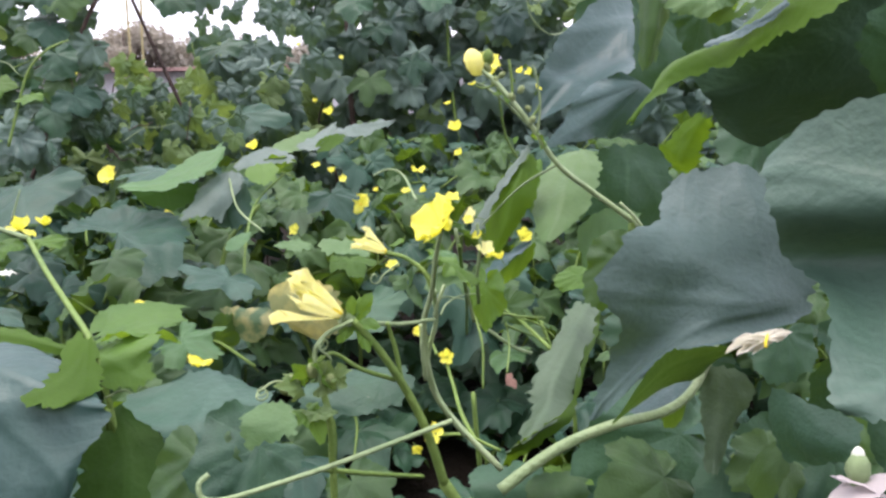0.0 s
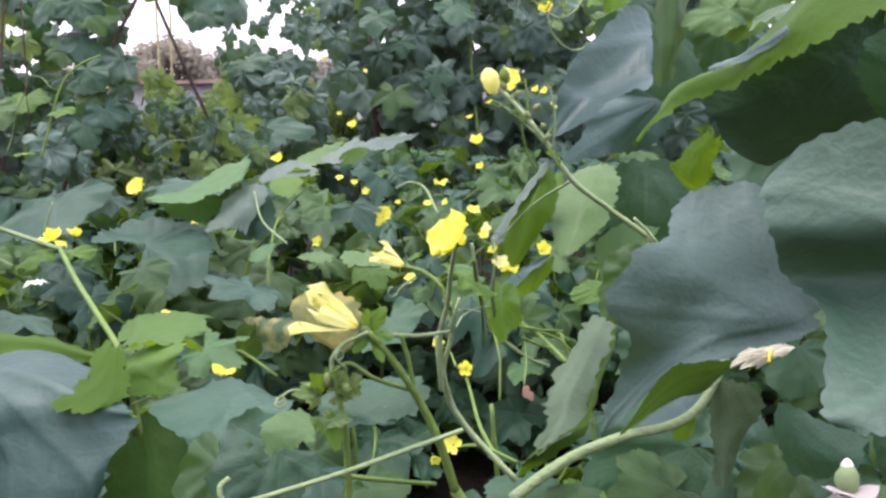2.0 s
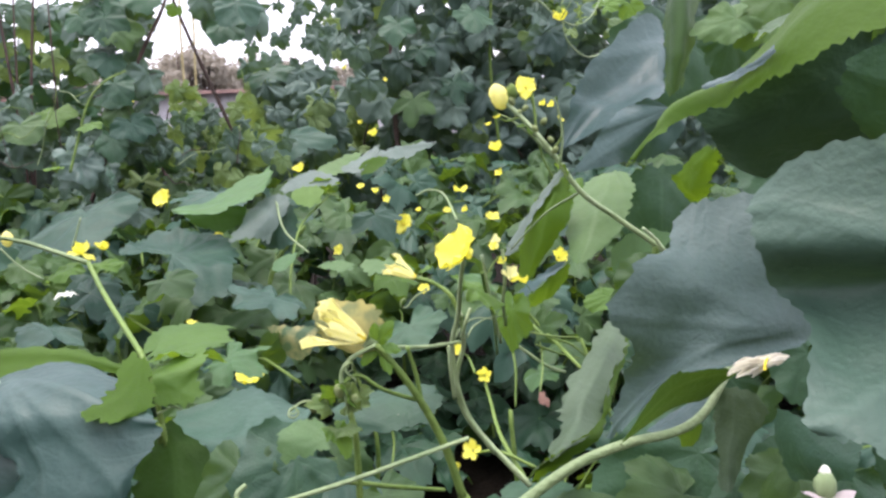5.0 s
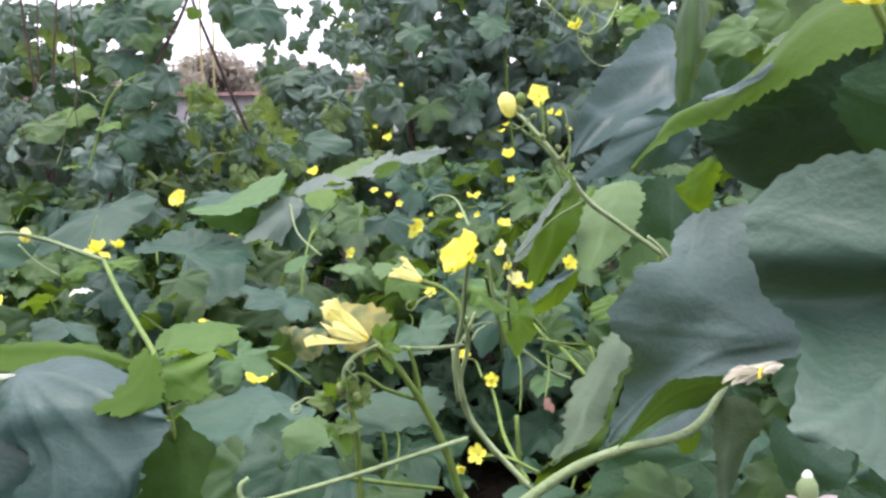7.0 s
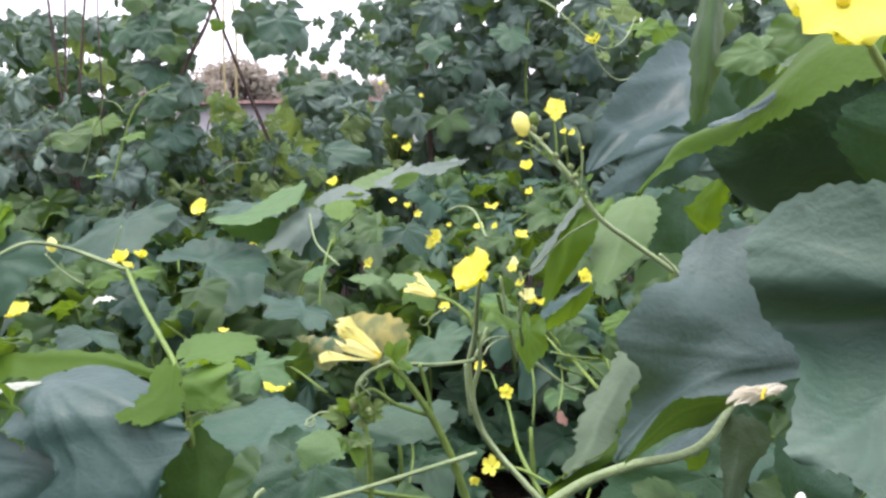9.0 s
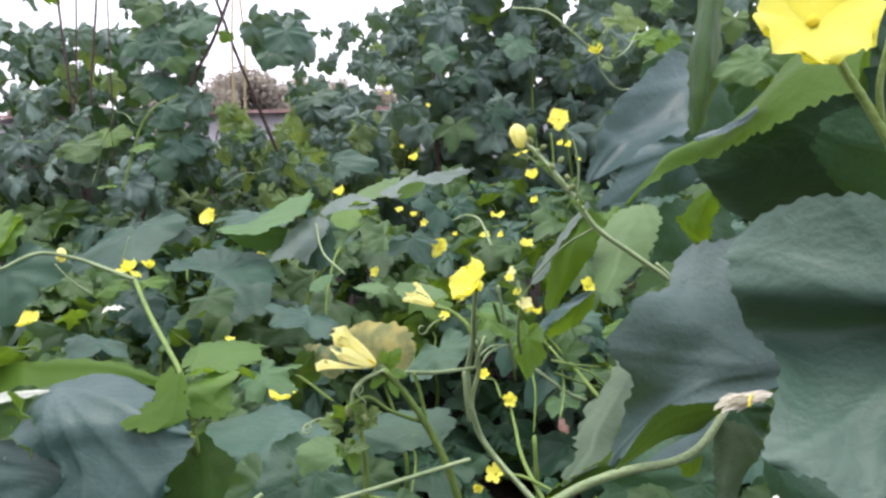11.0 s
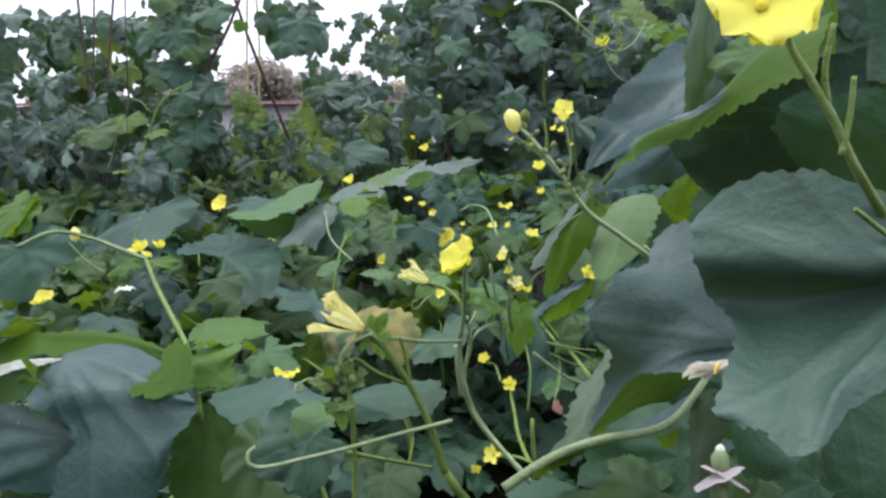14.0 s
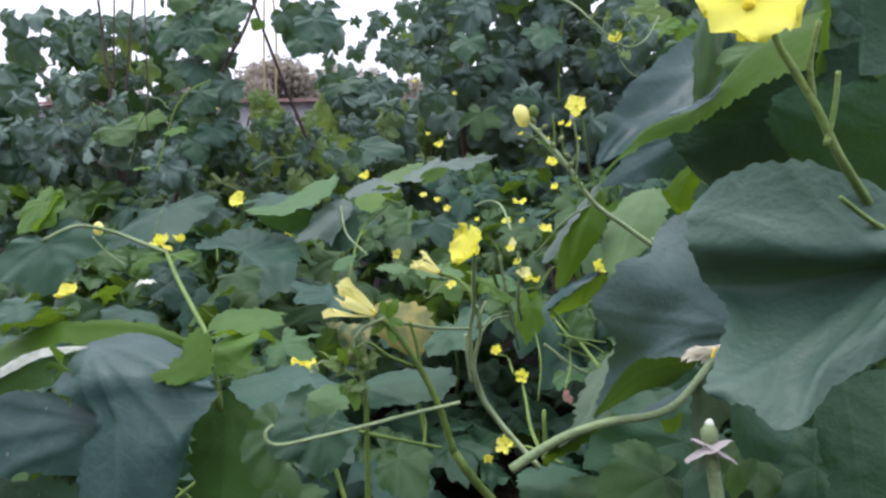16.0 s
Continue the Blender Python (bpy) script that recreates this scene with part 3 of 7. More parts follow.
blade(vine_a, [[(0.194, 0.660, 1.223), (0.232, 0.660, 1.233), (0.274, 0.650, 1.230), (0.319, 0.650, 1.220)], [(0.178, 0.630, 1.193), (0.216, 0.630, 1.197), (0.262, 0.620, 1.194), (0.310, 0.620, 1.190)], [(0.147, 0.610, 1.182), (0.191, 0.600, 1.165), (0.248, 0.600, 1.158), (0.300, 0.600, 1.154)], [(0.123, 0.600, 1.140), (0.178, 0.600, 1.134), (0.230, 0.580, 1.134), (0.293, 0.590, 1.127)], [(0.145, 0.605, 1.114), (0.179, 0.600, 1.111), (0.212, 0.580, 1.119), (0.277, 0.580, 1.120)], [(0.142, 0.630, 1.074), (0.165, 0.610, 1.081), (0.194, 0.580, 1.101), (0.236, 0.565, 1.113)], [(0.135, 0.640, 1.033), (0.149, 0.620, 1.050), (0.165, 0.590, 1.078), (0.190, 0.560, 1.104)], [(0.129, 0.640, 1.012), (0.137, 0.630, 1.021), (0.145, 0.610, 1.041), (0.167, 0.580, 1.090)]], material=GREYED, teeth=0.026, lump=0.025, seed=8, join=(0.85, 0.42), tips=((0.0, 0.15), (0.0, 0.42), (0.1, 1.0), (0.5, 0.0)))
blade(vine_a, [[(0.215, 0.545, 1.111), (0.198, 0.540, 1.114), (0.176, 0.535, 1.113), (0.156, 0.530, 1.109), (0.125, 0.530, 1.063)], [(0.216, 0.555, 1.103), (0.199, 0.550, 1.102), (0.178, 0.545, 1.098), (0.157, 0.540, 1.088), (0.125, 0.535, 1.058)], [(0.215, 0.575, 1.093), (0.198, 0.570, 1.078), (0.174, 0.565, 1.073), (0.150, 0.560, 1.061), (0.123, 0.540, 1.052)]], material=UNDERSIDE, teeth=0.012, lump=0.012, seed=10, join=(0.0, 0.4), tips=((1.0, 0.5),))
blade(vine_a, [[(0.244, 0.680, 1.053), (0.225, 0.690, 1.033), (0.201, 0.690, 1.017), (0.172, 0.680, 1.001)], [(0.238, 0.660, 1.051), (0.221, 0.660, 1.027), (0.203, 0.660, 1.014), (0.179, 0.660, 1.006)]], material=SILVER, teeth=0.012, lump=0.01, seed=411)
blade(vine_a, [[(0.227, 0.680, 1.010), (0.215, 0.680, 1.001), (0.202, 0.680, 0.998)], [(0.226, 0.685, 0.992), (0.219, 0.685, 0.983), (0.209, 0.685, 0.982)]], material=YOUNG, teeth=0.03, lump=0.01, seed=413)
blade(vine_a, [[(0.128, 0.530, 1.277), (0.147, 0.550, 1.296), (0.167, 0.570, 1.318), (0.210, 0.580, 1.336), (0.226, 0.570, 1.352), (0.237, 0.550, 1.369), (0.247, 0.540, 1.386), (0.264, 0.530, 1.400), (0.297, 0.520, 1.411)], [(0.127, 0.525, 1.277), (0.146, 0.540, 1.295), (0.167, 0.550, 1.316), (0.198, 0.550, 1.329), (0.212, 0.520, 1.339), (0.220, 0.500, 1.351), (0.233, 0.490, 1.367), (0.250, 0.480, 1.379), (0.277, 0.475, 1.387)], [(0.127, 0.530, 1.275), (0.147, 0.535, 1.294), (0.177, 0.545, 1.309), (0.197, 0.540, 1.315), (0.211, 0.515, 1.327), (0.218, 0.485, 1.334), (0.229, 0.465, 1.343), (0.245, 0.455, 1.353), (0.264, 0.450, 1.359)]], material=RIMGREEN, teeth=0.014, lump=0.012, seed=12, join=(1.0, 0.4), tips=((0.0, 0.5),))
blade(vine_a, [[(0.291, 0.535, 1.446), (0.297, 0.530, 1.410), (0.297, 0.530, 1.383), (0.293, 0.530, 1.356)], [(0.303, 0.540, 1.446), (0.305, 0.535, 1.410), (0.305, 0.535, 1.384), (0.305, 0.535, 1.362)]], material=RIMGREEN, teeth=0.012, lump=0.01, seed=115)
# strip added along the crest to carry its highlight as colour
blade(vine_a, [[(0.181, 0.545, 1.330), (0.200, 0.540, 1.337), (0.210, 0.515, 1.345), (0.214, 0.492, 1.354)], [(0.183, 0.543, 1.327), (0.201, 0.533, 1.333), (0.211, 0.508, 1.341), (0.213, 0.486, 1.349)]], material=CRESTGLINT, teeth=0.015, lump=0.004, seed=412)
blade(vine_a, [[(0.186, 0.585, 1.309), (0.212, 0.582, 1.325), (0.245, 0.556, 1.347), (0.277, 0.536, 1.370), (0.325, 0.525, 1.384)], [(0.201, 0.585, 1.292), (0.222, 0.580, 1.290), (0.251, 0.565, 1.300), (0.287, 0.550, 1.313), (0.343, 0.550, 1.321)], [(0.220, 0.610, 1.273), (0.247, 0.610, 1.255), (0.276, 0.600, 1.265), (0.306, 0.590, 1.266), (0.367, 0.590, 1.266)]], material=DIMLEAF, teeth=0.008, lump=0.03, seed=13, join=(1.0, 0.3), tips=((0.0, 0.4), (0.3, 1.0)))
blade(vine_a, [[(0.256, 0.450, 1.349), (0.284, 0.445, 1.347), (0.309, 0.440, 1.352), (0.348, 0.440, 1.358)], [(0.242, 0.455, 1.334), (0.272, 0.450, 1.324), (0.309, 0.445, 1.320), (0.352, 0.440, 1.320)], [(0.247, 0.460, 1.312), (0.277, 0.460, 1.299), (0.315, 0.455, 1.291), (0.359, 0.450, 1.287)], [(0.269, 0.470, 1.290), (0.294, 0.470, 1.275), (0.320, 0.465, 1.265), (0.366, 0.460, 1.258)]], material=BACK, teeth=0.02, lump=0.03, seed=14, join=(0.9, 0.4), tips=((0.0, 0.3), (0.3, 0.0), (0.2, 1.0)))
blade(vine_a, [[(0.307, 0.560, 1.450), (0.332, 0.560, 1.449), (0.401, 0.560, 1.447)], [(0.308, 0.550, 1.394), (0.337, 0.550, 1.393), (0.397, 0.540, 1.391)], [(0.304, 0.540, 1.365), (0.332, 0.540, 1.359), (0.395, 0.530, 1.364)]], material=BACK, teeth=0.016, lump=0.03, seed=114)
leaf(vine_a, (0.379, 0.614, 1.436), (0.319, 0.594, 1.374), (0.25, -0.92, 0.31), wide=0.9, cut=0.15, seed=34)
blade(vine_a, [[(0.335, 1.560, 1.494), (0.364, 1.580, 1.487), (0.375, 1.560, 1.456)], [(0.259, 1.480, 1.433), (0.316, 1.490, 1.415), (0.360, 1.470, 1.392)], [(0.202, 1.420, 1.377), (0.266, 1.440, 1.356), (0.349, 1.420, 1.349)], [(0.186, 1.400, 1.345), (0.241, 1.410, 1.324), (0.327, 1.330, 1.330)], [(0.172, 1.380, 1.320), (0.217, 1.380, 1.303), (0.267, 1.310, 1.300)], [(0.153, 1.360, 1.241), (0.171, 1.350, 1.249), (0.207, 1.330, 1.270)]], material=SILVER, teeth=0.012, lump=0.02, seed=15, join=(0.95, 0.1), tips=((0.2, 1.0), (0.0, 0.3), (0.9, 0.7)))
leaf(vine_a, (0.318, 1.231, 1.309), (0.149, 1.134, 1.217), (0.14, -0.97, 0.05), lobes=((-89, 0.15, 0.00, 0.00), (-18, 0.53, -0.08, 0.00), (0, 1.00, 0.00, 0.00), (10, 0.67, -0.04, 0.00), (39, 0.26, -0.07, 0.00)), material=SILVER, teeth=0.03, fold=0.01, droop=0.0, wave=0.03, lump=0.08, seed=29, cut=0.1)
blade(vine_a, [[(0.327, 1.660, 1.172), (0.402, 1.670, 1.182), (0.490, 1.660, 1.168)], [(0.315, 1.660, 1.098), (0.397, 1.640, 1.092), (0.496, 1.650, 1.095)], [(0.333, 1.650, 1.011), (0.397, 1.630, 1.001), (0.478, 1.640, 1.010)], [(0.351, 1.640, 0.949), (0.396, 1.620, 0.928), (0.447, 1.630, 0.950)]], material=BACK, teeth=0.03, lump=0.04, seed=133)
blade(vine_a, [[(0.318, 0.560, 1.073), (0.349, 0.570, 1.089), (0.412, 0.570, 1.112)], [(0.322, 0.550, 1.043), (0.353, 0.550, 1.055), (0.402, 0.540, 1.072)], [(0.329, 0.540, 1.017), (0.353, 0.530, 1.023), (0.396, 0.520, 1.036)], [(0.332, 0.530, 0.991), (0.356, 0.520, 0.993), (0.395, 0.510, 1.001)]], material=BACK, teeth=0.02, lump=0.04, seed=134)
blade(vine_a, [[(0.034, 0.980, 0.789), (0.081, 1.000, 0.793), (0.132, 0.980, 0.792)], [(0.031, 0.950, 0.779), (0.078, 0.940, 0.789), (0.130, 0.950, 0.784)], [(0.045, 0.930, 0.757), (0.082, 0.920, 0.759), (0.123, 0.930, 0.767)]], material=BACK, teeth=0.04, lump=0.03, seed=131)
blade(vine_a, [[(0.102, 0.900, 0.816), (0.137, 0.910, 0.822), (0.180, 0.900, 0.819)], [(0.098, 0.880, 0.804), (0.136, 0.870, 0.812), (0.175, 0.880, 0.809)], [(0.106, 0.870, 0.777), (0.136, 0.860, 0.780), (0.171, 0.870, 0.785)]], material=LEAF, teeth=0.04, lump=0.03, seed=132)
blade(vine_a, [[(0.329, 1.260, 1.570), (0.344, 1.240, 1.565), (0.373, 1.260, 1.568)], [(0.316, 1.240, 1.480), (0.327, 1.210, 1.476), (0.357, 1.240, 1.479)], [(0.307, 1.220, 1.408), (0.320, 1.190, 1.406), (0.346, 1.220, 1.407)], [(0.304, 1.200, 1.332), (0.313, 1.190, 1.330), (0.332, 1.200, 1.345)]], material=LEAF, teeth=0.03, lump=0.04, seed=16, join=(0.5, 0.0), tips=((0.5, 1.0),))
leaf(vine_a, (0.404, 1.188, 1.440), (0.341, 1.181, 1.417), (0.06, -0.82, 0.56), wide=0.8, material=PALEGREEN, cut=0.2, seed=17)
leaf(vine_a, (0.467, 1.196, 1.467), (0.409, 1.182, 1.407), (0.06, -0.82, 0.56), wide=0.8, cut=0.2, seed=33)
leaf(vine_a, (0.427, 1.289, 1.428), (0.405, 1.276, 1.361), (0.06, -0.88, 0.48), wide=0.9, material=BACK, cut=0.2, seed=35)
blade(vine_a, [[(0.218, 0.670, 1.279), (0.225, 0.660, 1.277), (0.233, 0.660, 1.271)], [(0.203, 0.690, 1.255), (0.216, 0.670, 1.257), (0.230, 0.665, 1.260)], [(0.198, 0.700, 1.247), (0.211, 0.680, 1.238), (0.225, 0.670, 1.242)], [(0.214, 0.690, 1.224), (0.222, 0.690, 1.224), (0.228, 0.680, 1.230)]], material=RIMGREEN, teeth=0.07, lump=0.05, seed=18)
blade(vine_a, [[(0.260, 1.620, 1.176), (0.291, 1.610, 1.181), (0.319, 1.600, 1.178)], [(0.218, 1.560, 1.153), (0.270, 1.540, 1.152), (0.321, 1.540, 1.152)], [(0.188, 1.500, 1.110), (0.238, 1.460, 1.112), (0.299, 1.470, 1.120)], [(0.172, 1.440, 1.068), (0.222, 1.410, 1.068), (0.273, 1.420, 1.083)], [(0.180, 1.400, 1.031), (0.202, 1.380, 1.037), (0.238, 1.390, 1.053)], [(0.189, 1.380, 1.026), (0.195, 1.370, 1.026), (0.205, 1.370, 1.031)]], material=PALEGREEN, teeth=0.02, lump=0.03, seed=19, join=(0.5, 0.0), tips=((0.4, 1.0), (0.0, 0.5), (1.0, 0.5)))
leaf(vine_a, (0.244, 1.012, 1.078), (0.188, 1.000, 1.029), (-0.05, -0.88, 0.48), wide=0.8, cut=0.15, seed=21)
blade(vine_a, [[(0.156, 1.480, 1.186), (0.168, 1.470, 1.185), (0.181, 1.460, 1.175)], [(0.116, 1.460, 1.149), (0.148, 1.440, 1.151), (0.182, 1.440, 1.140)], [(0.096, 1.460, 1.098), (0.131, 1.420, 1.110), (0.174, 1.420, 1.107)], [(0.083, 1.460, 1.035), (0.116, 1.420, 1.048), (0.147, 1.420, 1.065)], [(0.079, 1.460, 0.977), (0.092, 1.440, 0.982), (0.111, 1.420, 1.003)]], material=RIMGREEN, teeth=0.03, lump=0.03, seed=20)
blade(vine_a, [[(0.172, 1.450, 1.025), (0.115, 1.400, 1.006), (0.065, 1.300, 0.989), (0.030, 1.200, 0.982)], [(0.164, 1.430, 1.013), (0.108, 1.360, 0.989), (0.069, 1.270, 0.979), (0.039, 1.180, 0.982)]], material=SILVER, teeth=0.02, lump=0.02, seed=22)
blade(vine_a, [[(0.180, 1.460, 1.016), (0.165, 1.440, 1.009), (0.114, 1.370, 0.987), (0.070, 1.280, 0.975)], [(0.178, 1.480, 0.979), (0.147, 1.450, 0.953), (0.111, 1.400, 0.946), (0.074, 1.320, 0.945)]], material=RIMGREEN, teeth=0.02, lump=0.015, seed=122)
leaf(vine_a, (0.201, 1.103, 1.032), (0.160, 1.101, 1.028), (0.05, -0.57, 0.82), wide=0.7, material=YOUNG, cut=0.05, seed=28)
blade(vine_a, [[(0.210, 1.200, 0.965), (0.228, 1.200, 0.962), (0.251, 1.200, 0.954)], [(0.175, 1.120, 0.942), (0.194, 1.100, 0.939), (0.225, 1.120, 0.938)], [(0.121, 1.020, 0.900), (0.150, 1.000, 0.909), (0.191, 1.030, 0.911)], [(0.113, 0.980, 0.888), (0.141, 0.960, 0.895), (0.176, 0.980, 0.889)], [(0.095, 0.920, 0.872), (0.118, 0.900, 0.887), (0.144, 0.920, 0.888)], [(0.077, 0.870, 0.868), (0.090, 0.870, 0.876), (0.103, 0.880, 0.881)]], material=HALFGREY, teeth=0.024, lump=0.03, seed=23, join=(0.6, 0.0), tips=((0.3, 1.0), (0.0, 0.5)))
blade(vine_a, [[(0.248, 1.195, 0.957), (0.224, 1.115, 0.939), (0.190, 1.025, 0.911), (0.175, 0.975, 0.890), (0.142, 0.915, 0.890), (0.101, 0.875, 0.882), (0.075, 0.870, 0.866)], [(0.256, 1.200, 0.953), (0.240, 1.140, 0.932), (0.202, 1.050, 0.908), (0.186, 1.000, 0.884), (0.161, 0.940, 0.873), (0.103, 0.890, 0.856), (0.075, 0.880, 0.841)]], material=RIMGREEN, teeth=0.012, lump=0.008, seed=39)
leaf(vine_a, (0.238, 0.729, 0.955), (0.132, 0.678, 0.951), (-0.05, -0.85, 0.52), wide=0.8, material=BACK, cut=0.2, seed=24)
leaf(vine_a, (0.298, 0.640, 0.974), (0.254, 0.606, 0.966), (0.06, -0.76, 0.65), wide=0.8, material=LEAF, cut=0.2, seed=32)
leaf(vine_a, (0.207, 0.674, 0.936), (0.141, 0.617, 0.935), (0.11, -0.68, 0.72), wide=0.9, material=LEAF, cut=0.2, seed=26)
blade(vine_a, [[(0.233, 0.660, 1.052), (0.258, 0.650, 1.054), (0.277, 0.640, 1.038)], [(0.229, 0.650, 1.018), (0.251, 0.640, 1.025), (0.269, 0.640, 1.026)], [(0.231, 0.640, 0.996), (0.239, 0.630, 0.998), (0.257, 0.640, 1.007)], [(0.228, 0.630, 0.968), (0.236, 0.620, 0.968), (0.252, 0.640, 0.979)]], material=HALFGREY, teeth=0.02, lump=0.04, seed=25, join=(0.3, 0.0), tips=((0.4, 1.0), (1.0, 0.4)))
blade(vine_a, [[(0.251, 0.560, 1.075), (0.271, 0.530, 1.071), (0.292, 0.500, 1.069)], [(0.249, 0.550, 1.042), (0.263, 0.520, 1.049), (0.284, 0.490, 1.057)], [(0.257, 0.540, 1.021), (0.269, 0.520, 1.028), (0.281, 0.490, 1.045)]], material=DULL, teeth=0.02, lump=0.035, seed=27, join=(0.2, 0.0), tips=((0.6, 1.0), (1.0, 0.5)))
blade(vine_a, [[(0.283, 0.600, 1.011), (0.282, 0.590, 1.003), (0.282, 0.580, 0.991)], [(0.269, 0.610, 0.994), (0.266, 0.590, 0.988), (0.272, 0.580, 0.973)], [(0.257, 0.610, 0.967), (0.260, 0.600, 0.960), (0.264, 0.590, 0.949)]], material=LEAF, teeth=0.02, lump=0.02, seed=127)
blade(vine_a, [[(0.155, 0.800, 0.926), (0.193, 0.790, 0.933), (0.237, 0.790, 0.935)], [(0.160, 0.790, 0.907), (0.196, 0.770, 0.913), (0.244, 0.770, 0.915)], [(0.170, 0.790, 0.886), (0.196, 0.770, 0.893), (0.230, 0.770, 0.889)]], material=DULL, teeth=0.02, lump=0.03, seed=128)
blade(vine_a, [[(0.172, 0.760, 0.894), (0.203, 0.750, 0.902), (0.236, 0.750, 0.893)], [(0.166, 0.740, 0.880), (0.199, 0.730, 0.882), (0.234, 0.730, 0.881)], [(0.170, 0.730, 0.853), (0.197, 0.720, 0.852), (0.226, 0.720, 0.855)]], material=LEAF, teeth=0.04, lump=0.03, seed=129)
blade(vine_a, [[(0.234, 0.660, 0.958), (0.254, 0.650, 0.957), (0.279, 0.640, 0.942)], [(0.223, 0.640, 0.941), (0.245, 0.630, 0.940), (0.267, 0.620, 0.937)], [(0.223, 0.630, 0.913), (0.240, 0.620, 0.913), (0.261, 0.620, 0.913)]], material=BACK, teeth=0.03, lump=0.03, seed=130)
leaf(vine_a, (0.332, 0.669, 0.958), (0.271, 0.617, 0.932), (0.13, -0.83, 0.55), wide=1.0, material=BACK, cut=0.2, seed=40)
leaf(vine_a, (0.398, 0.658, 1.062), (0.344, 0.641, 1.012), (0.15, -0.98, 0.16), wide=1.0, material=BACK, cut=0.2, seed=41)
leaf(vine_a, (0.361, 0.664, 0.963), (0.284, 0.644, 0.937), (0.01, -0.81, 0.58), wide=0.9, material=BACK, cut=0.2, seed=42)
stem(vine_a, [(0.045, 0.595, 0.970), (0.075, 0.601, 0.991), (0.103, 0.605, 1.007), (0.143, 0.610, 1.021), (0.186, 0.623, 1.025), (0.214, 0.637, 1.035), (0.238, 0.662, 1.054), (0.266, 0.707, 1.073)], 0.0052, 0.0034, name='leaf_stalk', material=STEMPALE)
# filler leaves added behind the cluster to block light from behind
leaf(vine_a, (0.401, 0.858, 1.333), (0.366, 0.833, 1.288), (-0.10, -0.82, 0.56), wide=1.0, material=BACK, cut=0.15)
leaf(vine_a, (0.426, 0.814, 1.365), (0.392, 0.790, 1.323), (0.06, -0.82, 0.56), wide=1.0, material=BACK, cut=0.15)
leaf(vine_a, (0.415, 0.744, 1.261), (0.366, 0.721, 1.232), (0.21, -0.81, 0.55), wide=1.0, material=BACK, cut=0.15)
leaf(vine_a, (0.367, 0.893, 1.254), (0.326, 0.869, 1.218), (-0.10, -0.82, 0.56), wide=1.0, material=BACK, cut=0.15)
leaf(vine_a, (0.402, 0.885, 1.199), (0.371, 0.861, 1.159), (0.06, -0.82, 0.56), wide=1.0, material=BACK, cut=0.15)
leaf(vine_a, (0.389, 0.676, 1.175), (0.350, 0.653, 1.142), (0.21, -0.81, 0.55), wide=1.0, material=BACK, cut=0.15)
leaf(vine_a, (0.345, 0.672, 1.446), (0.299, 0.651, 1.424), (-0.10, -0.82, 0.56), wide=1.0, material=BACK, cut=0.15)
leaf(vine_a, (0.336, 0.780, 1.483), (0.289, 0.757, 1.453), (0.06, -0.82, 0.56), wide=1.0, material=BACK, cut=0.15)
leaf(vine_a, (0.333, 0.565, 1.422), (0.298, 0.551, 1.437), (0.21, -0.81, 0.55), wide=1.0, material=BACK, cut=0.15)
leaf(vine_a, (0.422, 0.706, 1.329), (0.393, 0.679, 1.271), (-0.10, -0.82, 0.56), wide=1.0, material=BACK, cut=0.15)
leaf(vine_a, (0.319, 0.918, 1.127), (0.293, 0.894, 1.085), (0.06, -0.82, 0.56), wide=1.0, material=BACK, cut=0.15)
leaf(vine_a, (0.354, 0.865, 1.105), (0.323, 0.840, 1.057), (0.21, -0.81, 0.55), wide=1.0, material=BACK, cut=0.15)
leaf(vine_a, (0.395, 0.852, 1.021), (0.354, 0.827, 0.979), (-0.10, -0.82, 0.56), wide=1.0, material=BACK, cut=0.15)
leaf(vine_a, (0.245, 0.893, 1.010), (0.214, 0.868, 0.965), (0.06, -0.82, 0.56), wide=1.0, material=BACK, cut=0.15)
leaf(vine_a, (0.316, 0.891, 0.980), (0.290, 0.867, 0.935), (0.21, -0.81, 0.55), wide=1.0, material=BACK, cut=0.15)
flower(vine_a, (0.202, 0.355, 1.390), (-0.04, -0.85, 0.52), 0.065, spread=1.15, closed=0.2, spin=267, label='large open yellow flower')
stem(vine_a, [(0.216, 0.370, 1.394), (0.225, 0.371, 1.370), (0.236, 0.369, 1.352), (0.250, 0.368, 1.329), (0.264, 0.371, 1.303), (0.284, 0.386, 1.279), (0.322, 0.421, 1.238)], 0.0019, 0.0031, name='flower_stalk', material=STEMLIGHT, sides=12)
stem(vine_a, [(0.247, 0.369, 1.337), (0.243, 0.366, 1.358), (0.246, 0.365, 1.383)], 0.0020, 0.0015, name='flower_stalk', material=STEMLIGHT)
stem(vine_a, [(0.316, 0.393, 1.244), (0.291, 0.382, 1.258), (0.268, 0.371, 1.274)], 0.0020, 0.0015, name='flower_stalk', material=STEMLIGHT)
stem(vine_a, [(0.256, 0.367, 1.307), (0.260, 0.369, 1.331), (0.261, 0.370, 1.353)], 0.0020, 0.0015, name='flower_stalk', material=STEMLIGHT)
leaf(vine_a, (0.414, 0.676, 1.397), (0.324, 0.649, 1.342), (-0.08, -0.87, 0.49), wide=1.1, material=BACK, cut=0.12, seed=343)
leaf(vine_a, (0.397, 0.690, 1.418), (0.331, 0.667, 1.393), (-0.05, -0.76, 0.65), wide=1.1, material=LEAF, cut=0.12, seed=341)
leaf(vine_a, (0.363, 0.712, 1.437), (0.311, 0.689, 1.406), (-0.05, -0.76, 0.65), wide=1.0, material=LEAF, cut=0.12, seed=342)
